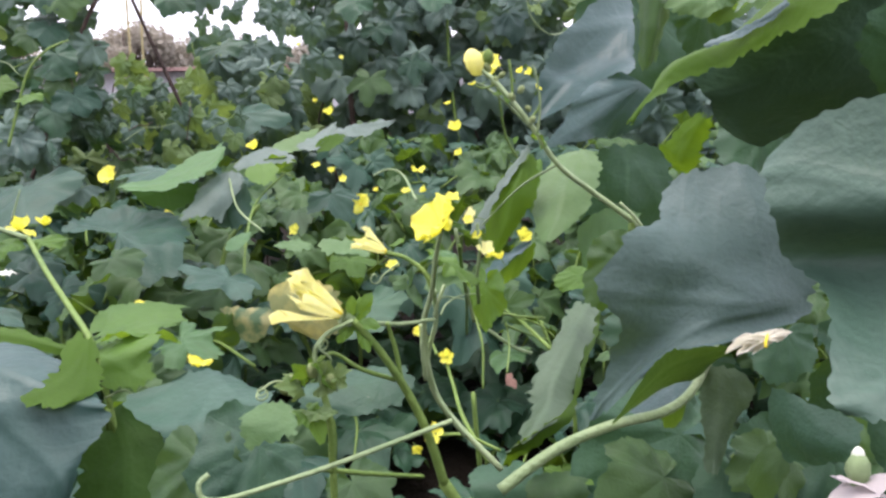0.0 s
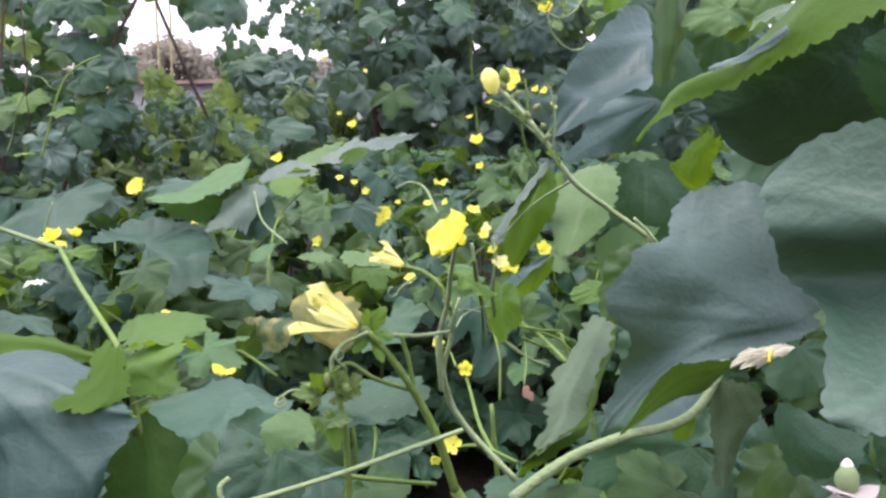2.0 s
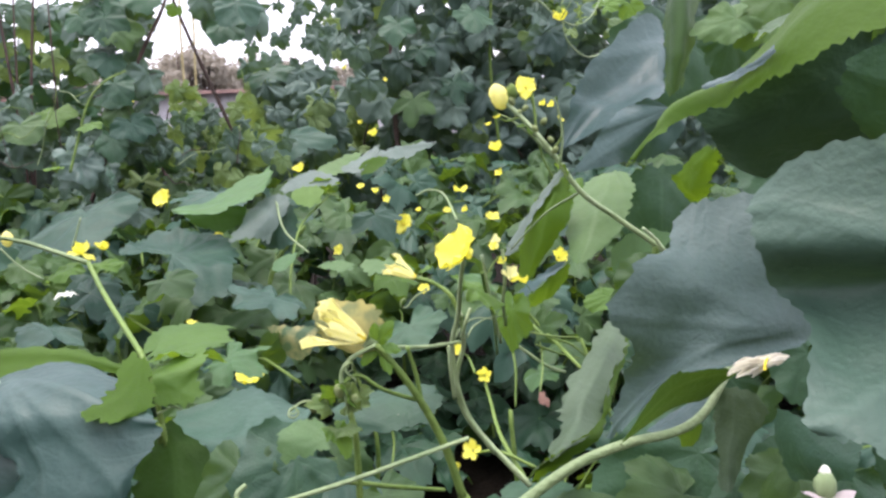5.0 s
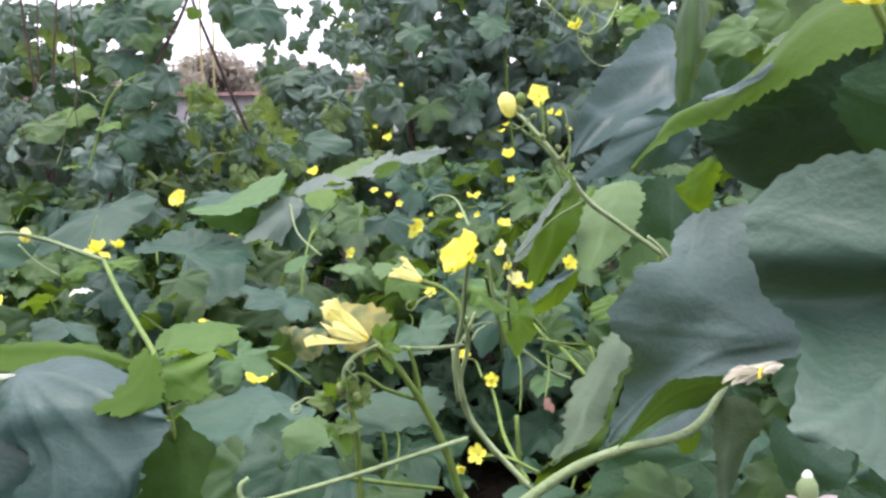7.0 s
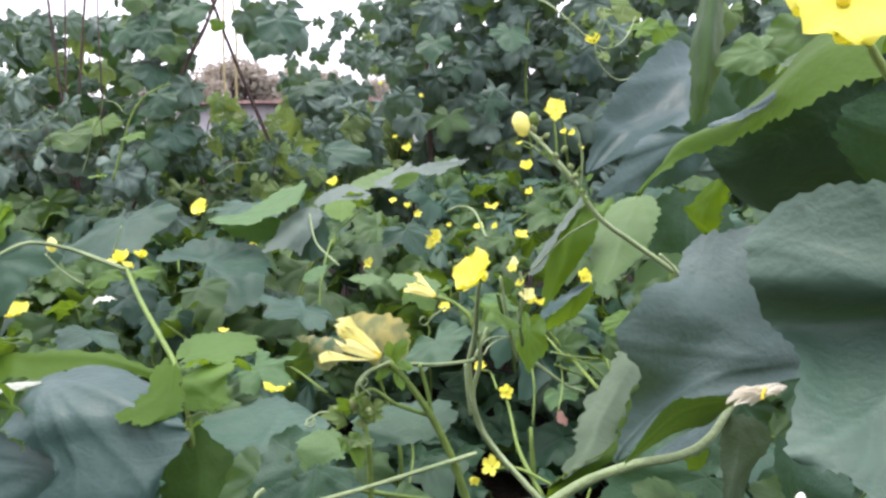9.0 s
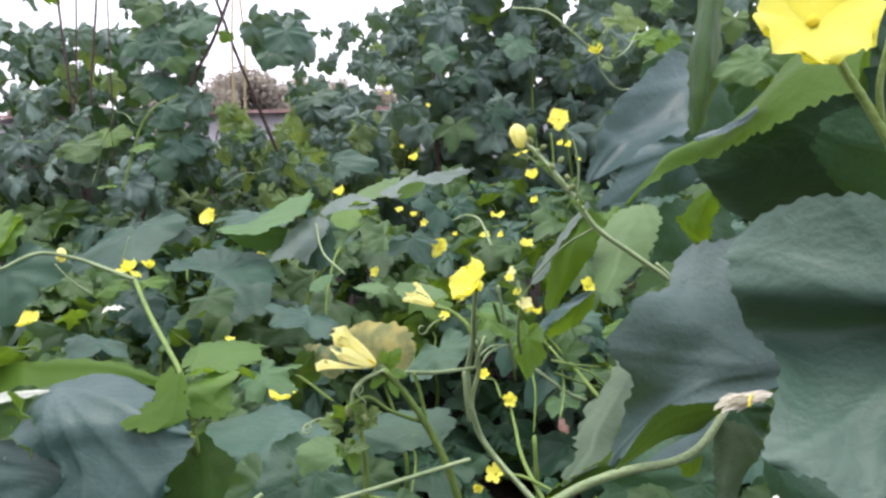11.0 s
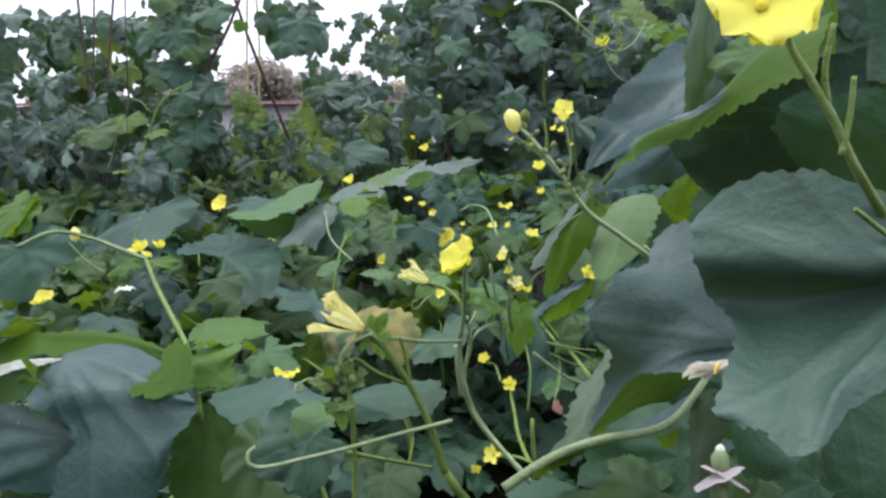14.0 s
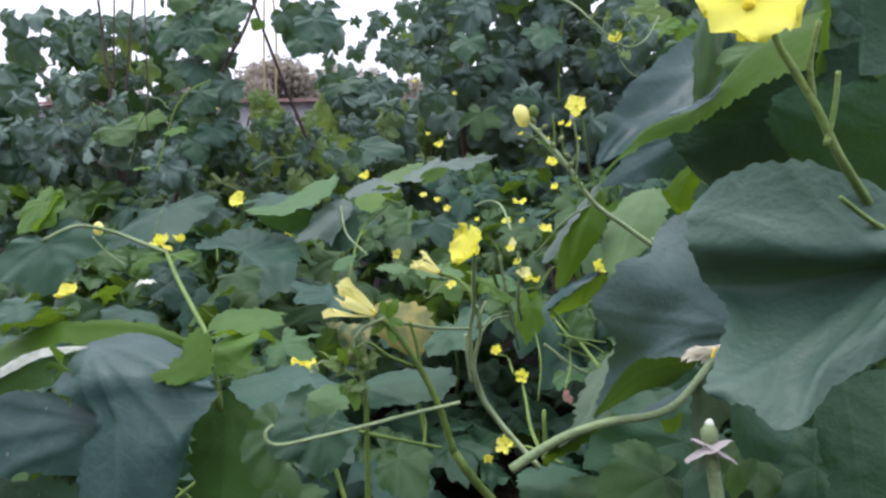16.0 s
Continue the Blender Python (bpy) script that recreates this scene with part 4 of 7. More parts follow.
leaf(vine_a, (0.225, 0.510, 1.130), (0.194, 0.500, 1.128), (-0.12, -0.67, 0.73), wide=0.22, material=WITHERED, cut=0.1, teeth=0.06, wave=0.1, lump=0.25, n=40, rings=6, label="withered cream petal").name = "withered_petal"
leaf(vine_a, (0.225, 0.510, 1.131), (0.199, 0.499, 1.134), (-0.02, -0.66, 0.75), wide=0.2, material=WITHERED, cut=0.1, teeth=0.06, wave=0.1, lump=0.25, n=40, rings=6, label="withered cream petal").name = "withered_petal"
leaf(vine_a, (0.223, 0.509, 1.129), (0.234, 0.501, 1.138), (0.09, -0.65, 0.75), wide=0.3, material=WITHERED, cut=0.1, teeth=0.06, wave=0.1, lump=0.25, n=40, rings=6, label="withered cream petal").name = "withered_petal"
leaf(vine_a, (0.223, 0.509, 1.129), (0.201, 0.492, 1.128), (0.20, -0.64, 0.75), wide=0.18, material=WITHERED, cut=0.1, teeth=0.06, wave=0.1, lump=0.25, n=40, rings=6, label="withered cream petal").name = "withered_petal"
stem(vine_a, [(0.224, 0.509, 1.132), (0.221, 0.504, 1.130), (0.220, 0.502, 1.125)], 0.0007, 0.0012, name='withered_base', material=CENTRE)


# ---- white-flowered weed ----
weed = thing("flowering_weed", (0.14, 0.22, 0.0), "thin weed with a green bud and pale pink petals", "weed")
stem(weed, [(0.14, 0.22, 0.0), (0.15, 0.23, 0.45), (0.15, 0.235, 0.8), (0.198, 0.304, 1.035), (0.193, 0.310, 1.076), (0.188, 0.315, 1.107), (0.185, 0.318, 1.132)], 0.0045, 0.0040, name="stalk", material=STEMPALE)
bud(weed, (0.185, 0.318, 1.131), (-0.00, 0.06, 1.00), 0.015, material=STEMPALE)
bud(weed, (0.185, 0.319, 1.137), (-0.01, 0.11, 0.99), 0.008, material=PALEBUD)
leaf(weed, (0.185, 0.317, 1.125), (0.168, 0.308, 1.120), (-0.15, 0.42, 0.88), wide=0.85, wave=0.02, lump=0.04, material=WHITEPETAL, cut=0.05, teeth=0.01, fold=0.02, n=40, rings=5, label="pale pink petal").name = "petal"
leaf(weed, (0.185, 0.317, 1.125), (0.203, 0.309, 1.120), (0.15, 0.42, 0.88), wide=0.85, wave=0.02, lump=0.04, material=WHITEPETAL, cut=0.05, teeth=0.01, fold=0.02, n=40, rings=5, label="pale pink petal").name = "petal"


# ---- shoots of the next vine ----
vine_b = thing("gourd_vine", (1.0, 1.75, 0.0), "climbing gourd vine with thin shoots and small yellow flowers", "vine", "gourd vines")
stem(vine_b, [(1.0, 1.75, 0.0), (1.02, 1.8, 0.6), (1.0, 1.9, 1.2), (0.85, 2.0, 1.8)], 0.007, 0.004, name="main_stem")
stem(vine_b, [(-0.006, 2.327, 1.709), (0.093, 2.231, 1.680), (0.170, 2.177, 1.611), (0.225, 2.175, 1.561), (0.275, 2.197, 1.540), (0.326, 2.238, 1.568), (0.366, 2.304, 1.638)], 0.0034, 0.0018, name='shoot', material=STEMPALE)
stem(vine_b, [(0.237, 2.175, 1.556), (0.249, 2.168, 1.501), (0.289, 2.165, 1.457), (0.335, 2.220, 1.456), (0.415, 2.337, 1.494)], 0.0024, 0.002, name='flower_stalk', material=STEMPALE)
small_flower(vine_b, (0.237, 2.175, 1.554), (-0.33, -0.83, 0.45), 0.054)
flower(vine_b, (0.122, 1.940, 1.368), (0.05, -0.95, 0.30), 0.066, spread=0.62, closed=0.08, spin=15)
stem(vine_b, [(0.122, 1.945, 1.366), (0.140, 1.960, 1.330), (0.150, 1.970, 1.270), (0.170, 2.0, 1.18), (0.22, 2.02, 1.10)], 0.003, 0.003, name='flower_stalk')
leaf(vine_b, (0.204, 2.153, 1.617), (0.213, 2.136, 1.643), (-0.14, -0.65, 0.75), material=BACKPALE, wide=0.6, cut=0.3, wave=0.15)
leaf(vine_b, (0.224, 2.149, 1.580), (0.247, 2.130, 1.586), (-0.14, -0.65, 0.75), material=BACKPALE, wide=0.6, cut=0.3, wave=0.15)
leaf(vine_b, (0.164, 2.149, 1.616), (0.170, 2.130, 1.635), (-0.14, -0.65, 0.75), material=BACKPALE, wide=0.6, cut=0.3, wave=0.15)
leaf(vine_b, (0.277, 2.149, 1.543), (0.293, 2.131, 1.558), (-0.14, -0.65, 0.75), material=BACKPALE, wide=0.6, cut=0.3, wave=0.15)
leaf(vine_b, (0.283, 2.154, 1.570), (0.275, 2.135, 1.596), (-0.14, -0.65, 0.75), material=BACKPALE, wide=0.6, cut=0.3, wave=0.15)
leaf(vine_b, (0.254, 2.143, 1.522), (0.272, 2.119, 1.500), (-0.14, -0.65, 0.75), material=BACKPALE, wide=0.6, cut=0.3, wave=0.15)
tendril(vine_b, [(0.232, 2.154, 1.554), (0.259, 2.134, 1.604), (0.244, 2.138, 1.634)], r=0.0018, turns=2, size=0.012)
leaf(vine_b, (0.382, 2.352, 1.608), (0.432, 2.363, 1.644), (-0.12, -0.75, 0.65), wide=0.9, material=YOUNG, cut=0.25)
leaf(vine_b, (0.424, 2.397, 1.545), (0.475, 2.408, 1.582), (-0.12, -0.75, 0.65), wide=0.9, material=LEAF, cut=0.25)
leaf(vine_b, (0.457, 2.359, 1.606), (0.483, 2.352, 1.543), (-0.12, -0.75, 0.65), wide=0.9, material=YOUNG, cut=0.25)
leaf(vine_b, (0.347, 2.463, 1.690), (0.308, 2.466, 1.730), (-0.12, -0.75, 0.65), wide=0.9, material=BACKPALE, cut=0.25)
leaf(vine_b, (0.399, 2.226, 1.448), (0.351, 2.225, 1.472), (-0.12, -0.75, 0.65), wide=0.9, material=LEAF, cut=0.25)
leaf(vine_b, (0.452, 2.375, 1.707), (0.414, 2.377, 1.745), (-0.12, -0.75, 0.65), wide=0.9, material=LEAF, cut=0.25)
vine_c = thing("gourd_vine", (0.25, 0.95, 0.0), "gourd vine shoot with a pale bud and a small yellow flower", "vine", "gourd vines")
stem(vine_c, [(0.25, 0.95, 0.0), (0.28, 0.97, 0.5), (0.24, 0.95, 0.9), (0.234, 0.937, 1.148)], 0.006, 0.004, name="main_stem")
stem(vine_c, [(0.321, 0.985, 1.069), (0.234, 0.936, 1.141), (0.180, 0.917, 1.181), (0.134, 0.887, 1.217), (0.098, 0.871, 1.267), (0.063, 0.864, 1.308), (0.043, 0.865, 1.327)], 0.0034, 0.0024, name='shoot', material=STEMGREY)
stem(vine_c, [(0.101, 0.870, 1.260), (0.074, 0.877, 1.287), (0.050, 0.882, 1.306), (0.037, 0.882, 1.312)], 0.0016, 0.001, name='flower_stalk', material=STEMPALE)
stem(vine_c, [(0.108, 0.870, 1.253), (0.111, 0.870, 1.284), (0.106, 0.870, 1.318), (0.102, 0.871, 1.328)], 0.0015, 0.0009, name='flower_stalk', material=STEMPALE)
stem(vine_c, [(0.098, 0.871, 1.267), (0.111, 0.875, 1.284), (0.110, 0.879, 1.307)], 0.0018, 0.0012, name='flower_stalk')
stem(vine_c, [(0.080, 0.872, 1.284), (0.080, 0.876, 1.311), (0.077, 0.880, 1.335)], 0.0016, 0.0012, name='flower_stalk')
bud(vine_c, (0.038, 0.866, 1.332), (-0.35, -0.25, 0.9), 0.030, material=PETALPALE, name="flower_bud")
bud(vine_c, (0.052, 0.865, 1.326), (-0.3, -0.3, 0.9), 0.012, material=BUDGREEN)
bud(vine_c, (0.060, 0.865, 1.312), (0.5, -0.3, 0.8), 0.011, material=BUDGREEN)
bud(vine_c, (0.068, 0.865, 1.318), (0.7, -0.3, 0.6), 0.009, material=BUDGREEN)
bud(vine_c, (0.079, 0.865, 1.294), (-0.5, -0.3, 0.8), 0.01, material=BUDGREEN)
bud(vine_c, (0.089, 0.865, 1.302), (0.6, -0.2, 0.8), 0.01, material=BUDGREEN)
bud(vine_c, (0.097, 0.865, 1.281), (-0.6, -0.3, 0.7), 0.009, material=BUDGREEN)
bud(vine_c, (0.102, 0.865, 1.269), (0.6, -0.3, 0.7), 0.01, material=BUDGREEN)
bud(vine_c, (0.053, 0.867, 1.337), (0.02, -0.06, 1.00), 0.018)
small_flower(vine_c, (0.036, 0.871, 1.308), (-0.17, -0.31, 0.93), 0.012)
small_flower(vine_c, (0.101, 0.880, 1.319), (-0.17, -0.31, 0.93), 0.012)
small_flower(vine_c, (0.109, 0.878, 1.303), (-0.17, -0.31, 0.93), 0.012)
small_flower(vine_c, (0.091, 0.879, 1.321), (-0.17, -0.31, 0.93), 0.012)
stem(vine_c, [(0.063, 0.864, 1.308), (0.046, 0.861, 1.304), (0.038, 0.861, 1.308)], 0.0012, 0.0009, name='flower_stalk')
leaf(vine_c, (0.075, 0.870, 1.294), (0.060, 0.862, 1.302), (-0.27, -0.45, 0.85), material=YOUNG, wide=0.7)
leaf(vine_c, (0.109, 0.875, 1.251), (0.123, 0.889, 1.234), (-0.27, -0.45, 0.85), material=YOUNG, wide=0.7)
stem(vine_c, [(0.241, 0.916, 1.137), (0.228, 0.912, 1.153), (0.212, 0.908, 1.168)], 0.0022, 0.0016, name='flower_stalk', material=STEMGREY)
stem(vine_c, [(0.134, 0.887, 1.217), (0.095, 0.929, 1.186), (0.052, 1.016, 1.124)], 0.0014, 0.001, name='tendril', material=STEMPALE)


# ---- the vine in the middle, with open flowers ----
vine_d = thing("gourd_vine", (0.02, 0.62, 0.0), "slender gourd vine with bright yellow open flowers", "vine", "gourd vines")
stem(vine_d, [(0.02, 0.62, 0.0), (0.05, 0.6, 0.5), (0.07, 0.58, 0.85), (-0.002, 0.506, 1.026)], 0.006, 0.004, name="main_stem")
stem(vine_d, [(-0.002, 0.506, 1.026), (-0.013, 0.501, 1.067), (-0.027, 0.495, 1.102), (-0.043, 0.488, 1.132), (-0.059, 0.480, 1.156)], 0.0032, 0.0022, name='shoot')
stem(vine_d, [(-0.029, 0.495, 1.104), (-0.033, 0.494, 1.130), (-0.038, 0.491, 1.151)], 0.0016, 0.0014, name='flower_stalk')
stem(vine_d, [(-0.034, 0.495, 1.109), (-0.056, 0.485, 1.121), (-0.073, 0.480, 1.134), (-0.084, 0.473, 1.129)], 0.0016, 0.0012, name='flower_stalk')
flower(vine_d, (-0.066, 0.484, 1.158), (-0.80, -0.26, 0.54), 0.082, bell=60, spread=0.95, petals=7, spin=20, label='half-closed pale yellow flower')
leaf(vine_d, (-0.056, 0.485, 1.160), (-0.046, 0.484, 1.173), (0.38, -0.68, 0.62), material=YOUNG, wide=0.5, cut=0.12, n=40, rings=5)
leaf(vine_d, (-0.063, 0.482, 1.150), (-0.071, 0.477, 1.143), (0.38, -0.68, 0.62), material=YOUNG, wide=0.5, cut=0.12, n=40, rings=5)
leaf(vine_d, (-0.053, 0.484, 1.153), (-0.040, 0.481, 1.152), (0.38, -0.68, 0.62), material=YOUNG, wide=0.5, cut=0.12, n=40, rings=5)
leaf(vine_d, (-0.060, 0.484, 1.159), (-0.059, 0.482, 1.171), (0.38, -0.68, 0.62), material=YOUNG, wide=0.5, cut=0.12, n=40, rings=5)
leaf(vine_d, (-0.054, 0.483, 1.147), (-0.048, 0.478, 1.135), (0.38, -0.68, 0.62), material=YOUNG, wide=0.5, cut=0.12, n=40, rings=5)
stem(vine_d, [(-0.059, 0.480, 1.156), (-0.076, 0.477, 1.148), (-0.084, 0.474, 1.136), (-0.080, 0.471, 1.115)], 0.0015, 0.0015, name='flower_stalk', material=STEMPALE)
leaf(vine_d, (-0.080, 0.476, 1.117), (-0.067, 0.471, 1.132), (-0.23, -0.72, 0.65), material=BACKPALE, wide=0.8, cut=0.22, wave=0.14, lump=0.2, curl=-0.75, teeth=0.05)
leaf(vine_d, (-0.090, 0.474, 1.120), (-0.094, 0.465, 1.132), (-0.13, -0.73, 0.67), material=YOUNG, wide=0.8, cut=0.22, wave=0.14, lump=0.2, curl=0.05, teeth=0.05)
leaf(vine_d, (-0.094, 0.472, 1.115), (-0.099, 0.460, 1.125), (-0.02, -0.73, 0.69), material=BACKPALE, wide=0.8, cut=0.22, wave=0.14, lump=0.2, curl=0.8500000000000001, teeth=0.05)
leaf(vine_d, (-0.081, 0.474, 1.120), (-0.077, 0.461, 1.134), (0.10, -0.72, 0.69), material=YOUNG, wide=0.8, cut=0.22, wave=0.14, lump=0.2, curl=-0.75, teeth=0.05)
leaf(vine_d, (-0.072, 0.477, 1.117), (-0.061, 0.471, 1.126), (0.21, -0.70, 0.68), material=BACKPALE, wide=0.8, cut=0.22, wave=0.14, lump=0.2, curl=0.05, teeth=0.05)
leaf(vine_d, (-0.090, 0.471, 1.097), (-0.080, 0.460, 1.088), (0.32, -0.67, 0.67), material=YOUNG, wide=0.8, cut=0.22, wave=0.14, lump=0.2, curl=0.8500000000000001, teeth=0.05)
leaf(vine_d, (-0.084, 0.471, 1.097), (-0.072, 0.459, 1.093), (0.42, -0.64, 0.65), material=BACKPALE, wide=0.8, cut=0.22, wave=0.14, lump=0.2, curl=-0.75, teeth=0.05)
blade(vine_d, [[(-0.158, 0.590, 1.049), (-0.141, 0.590, 1.056), (-0.123, 0.590, 1.050)], [(-0.164, 0.570, 1.047), (-0.141, 0.570, 1.046), (-0.118, 0.570, 1.044)], [(-0.157, 0.560, 1.030), (-0.135, 0.560, 1.035), (-0.117, 0.560, 1.041)]], material=PALEGREEN, teeth=0.055, lump=0.03, seed=301, join=(1.0, 0.4), tips=((0.0, 0.6), (0.2, 0.0), (0.3, 1.0)))
blade(vine_d, [[(-0.146, 0.760, 1.005), (-0.098, 0.760, 1.017), (-0.042, 0.760, 1.023)], [(-0.149, 0.730, 0.999), (-0.090, 0.720, 1.009), (-0.033, 0.730, 1.015)], [(-0.133, 0.710, 0.984), (-0.086, 0.700, 0.995), (-0.045, 0.710, 1.000)]], material=BACK, teeth=0.03, lump=0.04, seed=302, join=(0.0, 0.4), tips=((1.0, 0.3), (0.5, 0.0), (0.6, 1.0)))
bud(vine_d, (-0.099, 0.472, 1.118), (-0.6, -0.3, 0.8), 0.01, material=BUDGREEN)
bud(vine_d, (-0.086, 0.472, 1.125), (-0.2, -0.3, 1), 0.011, material=BUDGREEN)
bud(vine_d, (-0.075, 0.472, 1.119), (0.4, -0.3, 0.8), 0.009, material=BUDGREEN)
bud(vine_d, (-0.104, 0.472, 1.112), (-0.9, -0.3, 0.2), 0.008, material=BUDGREEN)
tendril(vine_d, [(-0.094, 0.475, 1.115), (-0.110, 0.469, 1.119), (-0.119, 0.462, 1.115)], r=0.0009, turns=2, size=0.004)
tendril(vine_d, [(-0.081, 0.477, 1.119), (-0.074, 0.474, 1.131), (-0.079, 0.470, 1.139)], r=0.0009, turns=2, size=0.004)
stem(vine_d, [(-0.079, 0.487, 0.975), (-0.078, 0.486, 1.030), (-0.078, 0.484, 1.084), (-0.082, 0.487, 1.104)], 0.0026, 0.002, name='shoot')
stem(vine_d, [(-0.150, 0.446, 1.067), (-0.155, 0.441, 1.063), (-0.152, 0.438, 1.055), (-0.139, 0.440, 1.053), (-0.111, 0.445, 1.059), (-0.075, 0.456, 1.066), (-0.040, 0.472, 1.072), (-0.014, 0.492, 1.073), (0.004, 0.505, 1.074)], 0.0016, 0.0016, name='shoot', material=STEMPALE, sides=12)
stem(vine_d, [(-0.084, 0.481, 1.051), (-0.052, 0.502, 1.036), (-0.018, 0.533, 1.017)], 0.0018, 0.0014, name='shoot')
flower(vine_d, (-0.000, 0.654, 1.186), (-0.69, -0.52, 0.51), 0.054, spin=10, closed=0.42, spread=0.95, label='open bright yellow flower')
flower(vine_d, (-0.058, 0.783, 1.138), (-0.82, -0.32, 0.48), 0.068, bell=True, label='half-closed pale yellow flower')
stem(vine_d, [(-0.060, 0.783, 1.138), (-0.039, 0.774, 1.134), (-0.019, 0.764, 1.120), (-0.010, 0.760, 1.095)], 0.0022, 0.0024, name='flower_stalk')
stem(vine_d, [(-0.001, 0.664, 1.183), (-0.007, 0.708, 1.147), (-0.012, 0.751, 1.104), (-0.022, 0.793, 1.052), (-0.015, 0.832, 0.974), (0.008, 0.875, 0.911), (0.067, 0.871, 0.845)], 0.0022, 0.0036, name='shoot', material=STEMGREY)
stem(vine_d, [(-0.010, 0.761, 1.102), (-0.009, 0.795, 1.058), (-0.019, 0.817, 1.009), (-0.012, 0.840, 0.956), (0.023, 0.873, 0.889)], 0.0024, 0.003, name='shoot', material=STEMGREY)
stem(vine_d, [(0.001, 0.766, 1.107), (-0.006, 0.762, 1.089), (-0.010, 0.769, 1.073)], 0.0018, 0.0022, name='flower_stalk', material=STEMGREY)
stem(vine_d, [(-0.025, 0.775, 1.062), (-0.024, 0.781, 1.033), (-0.022, 0.805, 0.989)], 0.0018, 0.0022, name='flower_stalk', material=STEMGREY)
stem(vine_d, [(-0.004, 0.770, 1.073), (0.004, 0.792, 1.080), (0.023, 0.826, 1.080), (0.043, 0.858, 1.071)], 0.001, 0.0008, name='tendril', material=STEMPALE)
stem(vine_d, [(0.015, 0.692, 1.162), (0.019, 0.758, 1.122), (0.026, 0.852, 1.070), (0.030, 0.991, 0.981)], 0.0018, 0.0016, name='shoot')
stem(vine_d, [(-0.051, 0.519, 1.142), (-0.034, 0.598, 1.117), (-0.009, 0.699, 1.090)], 0.0018, 0.0018, name='shoot', material=STEMPALE)
leaf(vine_d, (0.007, 0.721, 1.138), (0.037, 0.759, 1.119), (0.06, -0.52, 0.85), material=YOUNG, wide=0.7, cut=0.2)
leaf(vine_d, (0.048, 0.856, 1.080), (0.041, 0.847, 1.032), (-0.56, -0.76, 0.34), material=YOUNG, wide=0.6, cut=0.15)
leaf(vine_d, (-0.043, 0.759, 1.155), (-0.057, 0.764, 1.149), (-0.17, -0.31, 0.93), material=YOUNG, wide=0.7, cut=0.2)
tendril(vine_d, [(-0.044, 0.753, 1.133), (-0.059, 0.750, 1.123), (-0.064, 0.748, 1.116)], turns=1, size=0.006, r=0.0012)
small_flower(vine_d, (-0.061, 0.898, 1.097), (-0.47, -0.60, 0.64), 0.019)
small_flower(vine_d, (-0.051, 1.564, 0.800), (-0.47, -0.60, 0.64), 0.033)
small_flower(vine_d, (0.033, 0.818, 1.169), (-0.48, -0.48, 0.73), 0.023, pale=True)
small_flower(vine_d, (0.045, 0.813, 1.129), (-0.48, -0.48, 0.73), 0.024, pale=True)
small_flower(vine_d, (0.027, 0.816, 1.164), (-0.19, -0.36, 0.91), 0.015)
small_flower(vine_d, (0.040, 0.815, 1.147), (-0.19, -0.36, 0.91), 0.015)
small_flower(vine_d, (0.053, 0.813, 1.126), (-0.19, -0.36, 0.91), 0.015)
small_flower(vine_d, (0.063, 0.813, 1.123), (-0.19, -0.36, 0.91), 0.015)
stem(vine_d, [(0.037, 0.817, 1.162), (0.040, 0.813, 1.136), (0.037, 0.827, 1.098), (0.040, 0.852, 1.063)], 0.002, 0.002, name='flower_stalk', material=STEMPALE)
stem(vine_d, [(0.014, 0.814, 1.156), (0.023, 0.826, 1.098), (0.034, 0.848, 1.042)], 0.002, 0.002, name='flower_stalk', material=STEMPALE)
vine_e = thing("gourd_vine", (0.05, 1.55, 0.0), "shaded low gourd vine with small yellow flowers", "vine", "gourd vines")
stem(vine_e, [(0.05, 1.55, 0.0), (0.08, 1.5, 0.3), (0.06, 1.5, 0.65), (0.059, 1.554, 0.665)], 0.006, 0.004, name="main_stem")
stem(vine_e, [(0.080, 1.344, 0.613), (0.035, 1.448, 0.658), (0.016, 1.553, 0.690), (0.002, 1.608, 0.723)], 0.005, 0.003, name='shoot')
stem(vine_e, [(-0.017, 1.608, 0.735), (-0.035, 1.661, 0.758), (-0.056, 1.611, 0.780)], 0.003, 0.002, name='flower_stalk')
small_flower(vine_e, (0.005, 1.609, 0.729), (-0.44, -0.89, 0.14), 0.041)
small_flower(vine_e, (-0.021, 1.437, 0.629), (-0.42, -0.80, 0.43), 0.052)
small_flower(vine_e, (-0.061, 1.430, 0.606), (-0.42, -0.80, 0.43), 0.028)
stem(vine_e, [(-0.017, 1.437, 0.626), (0.035, 1.395, 0.645), (0.102, 1.349, 0.634)], 0.0035, 0.003, name='flower_stalk')
stem(vine_e, [(0.061, 1.287, 0.905), (0.117, 1.286, 0.863), (0.153, 1.288, 0.848)], 0.003, 0.003, name='shoot', material=STEMPALE)
stem(vine_e, [(0.060, 1.300, 0.986), (0.117, 1.296, 0.924), (0.159, 1.096, 0.921)], 0.003, 0.003, name='shoot')
small_flower(vine_e, (0.178, 1.689, 0.979), (-0.32, -0.78, 0.54), 0.044)
stem(vine_e, [(-0.033, 1.000, 0.992), (-0.022, 1.020, 1.010), (0.000, 1.050, 1.017), (0.039, 1.100, 0.998)], 0.0016, 0.0011, name='tendril', material=STEMPALE, sides=6)
stem(vine_e, [(0.029, 1.200, 1.022), (0.045, 1.200, 0.960), (0.059, 1.150, 0.913), (0.057, 1.100, 0.859)], 0.0024, 0.0017, name='shoot', material=STEM, sides=6)
stem(vine_e, [(0.086, 1.150, 0.964), (0.125, 1.200, 0.942), (0.178, 1.300, 0.909)], 0.002, 0.0014, name='shoot', material=STEMLIGHT, sides=6)
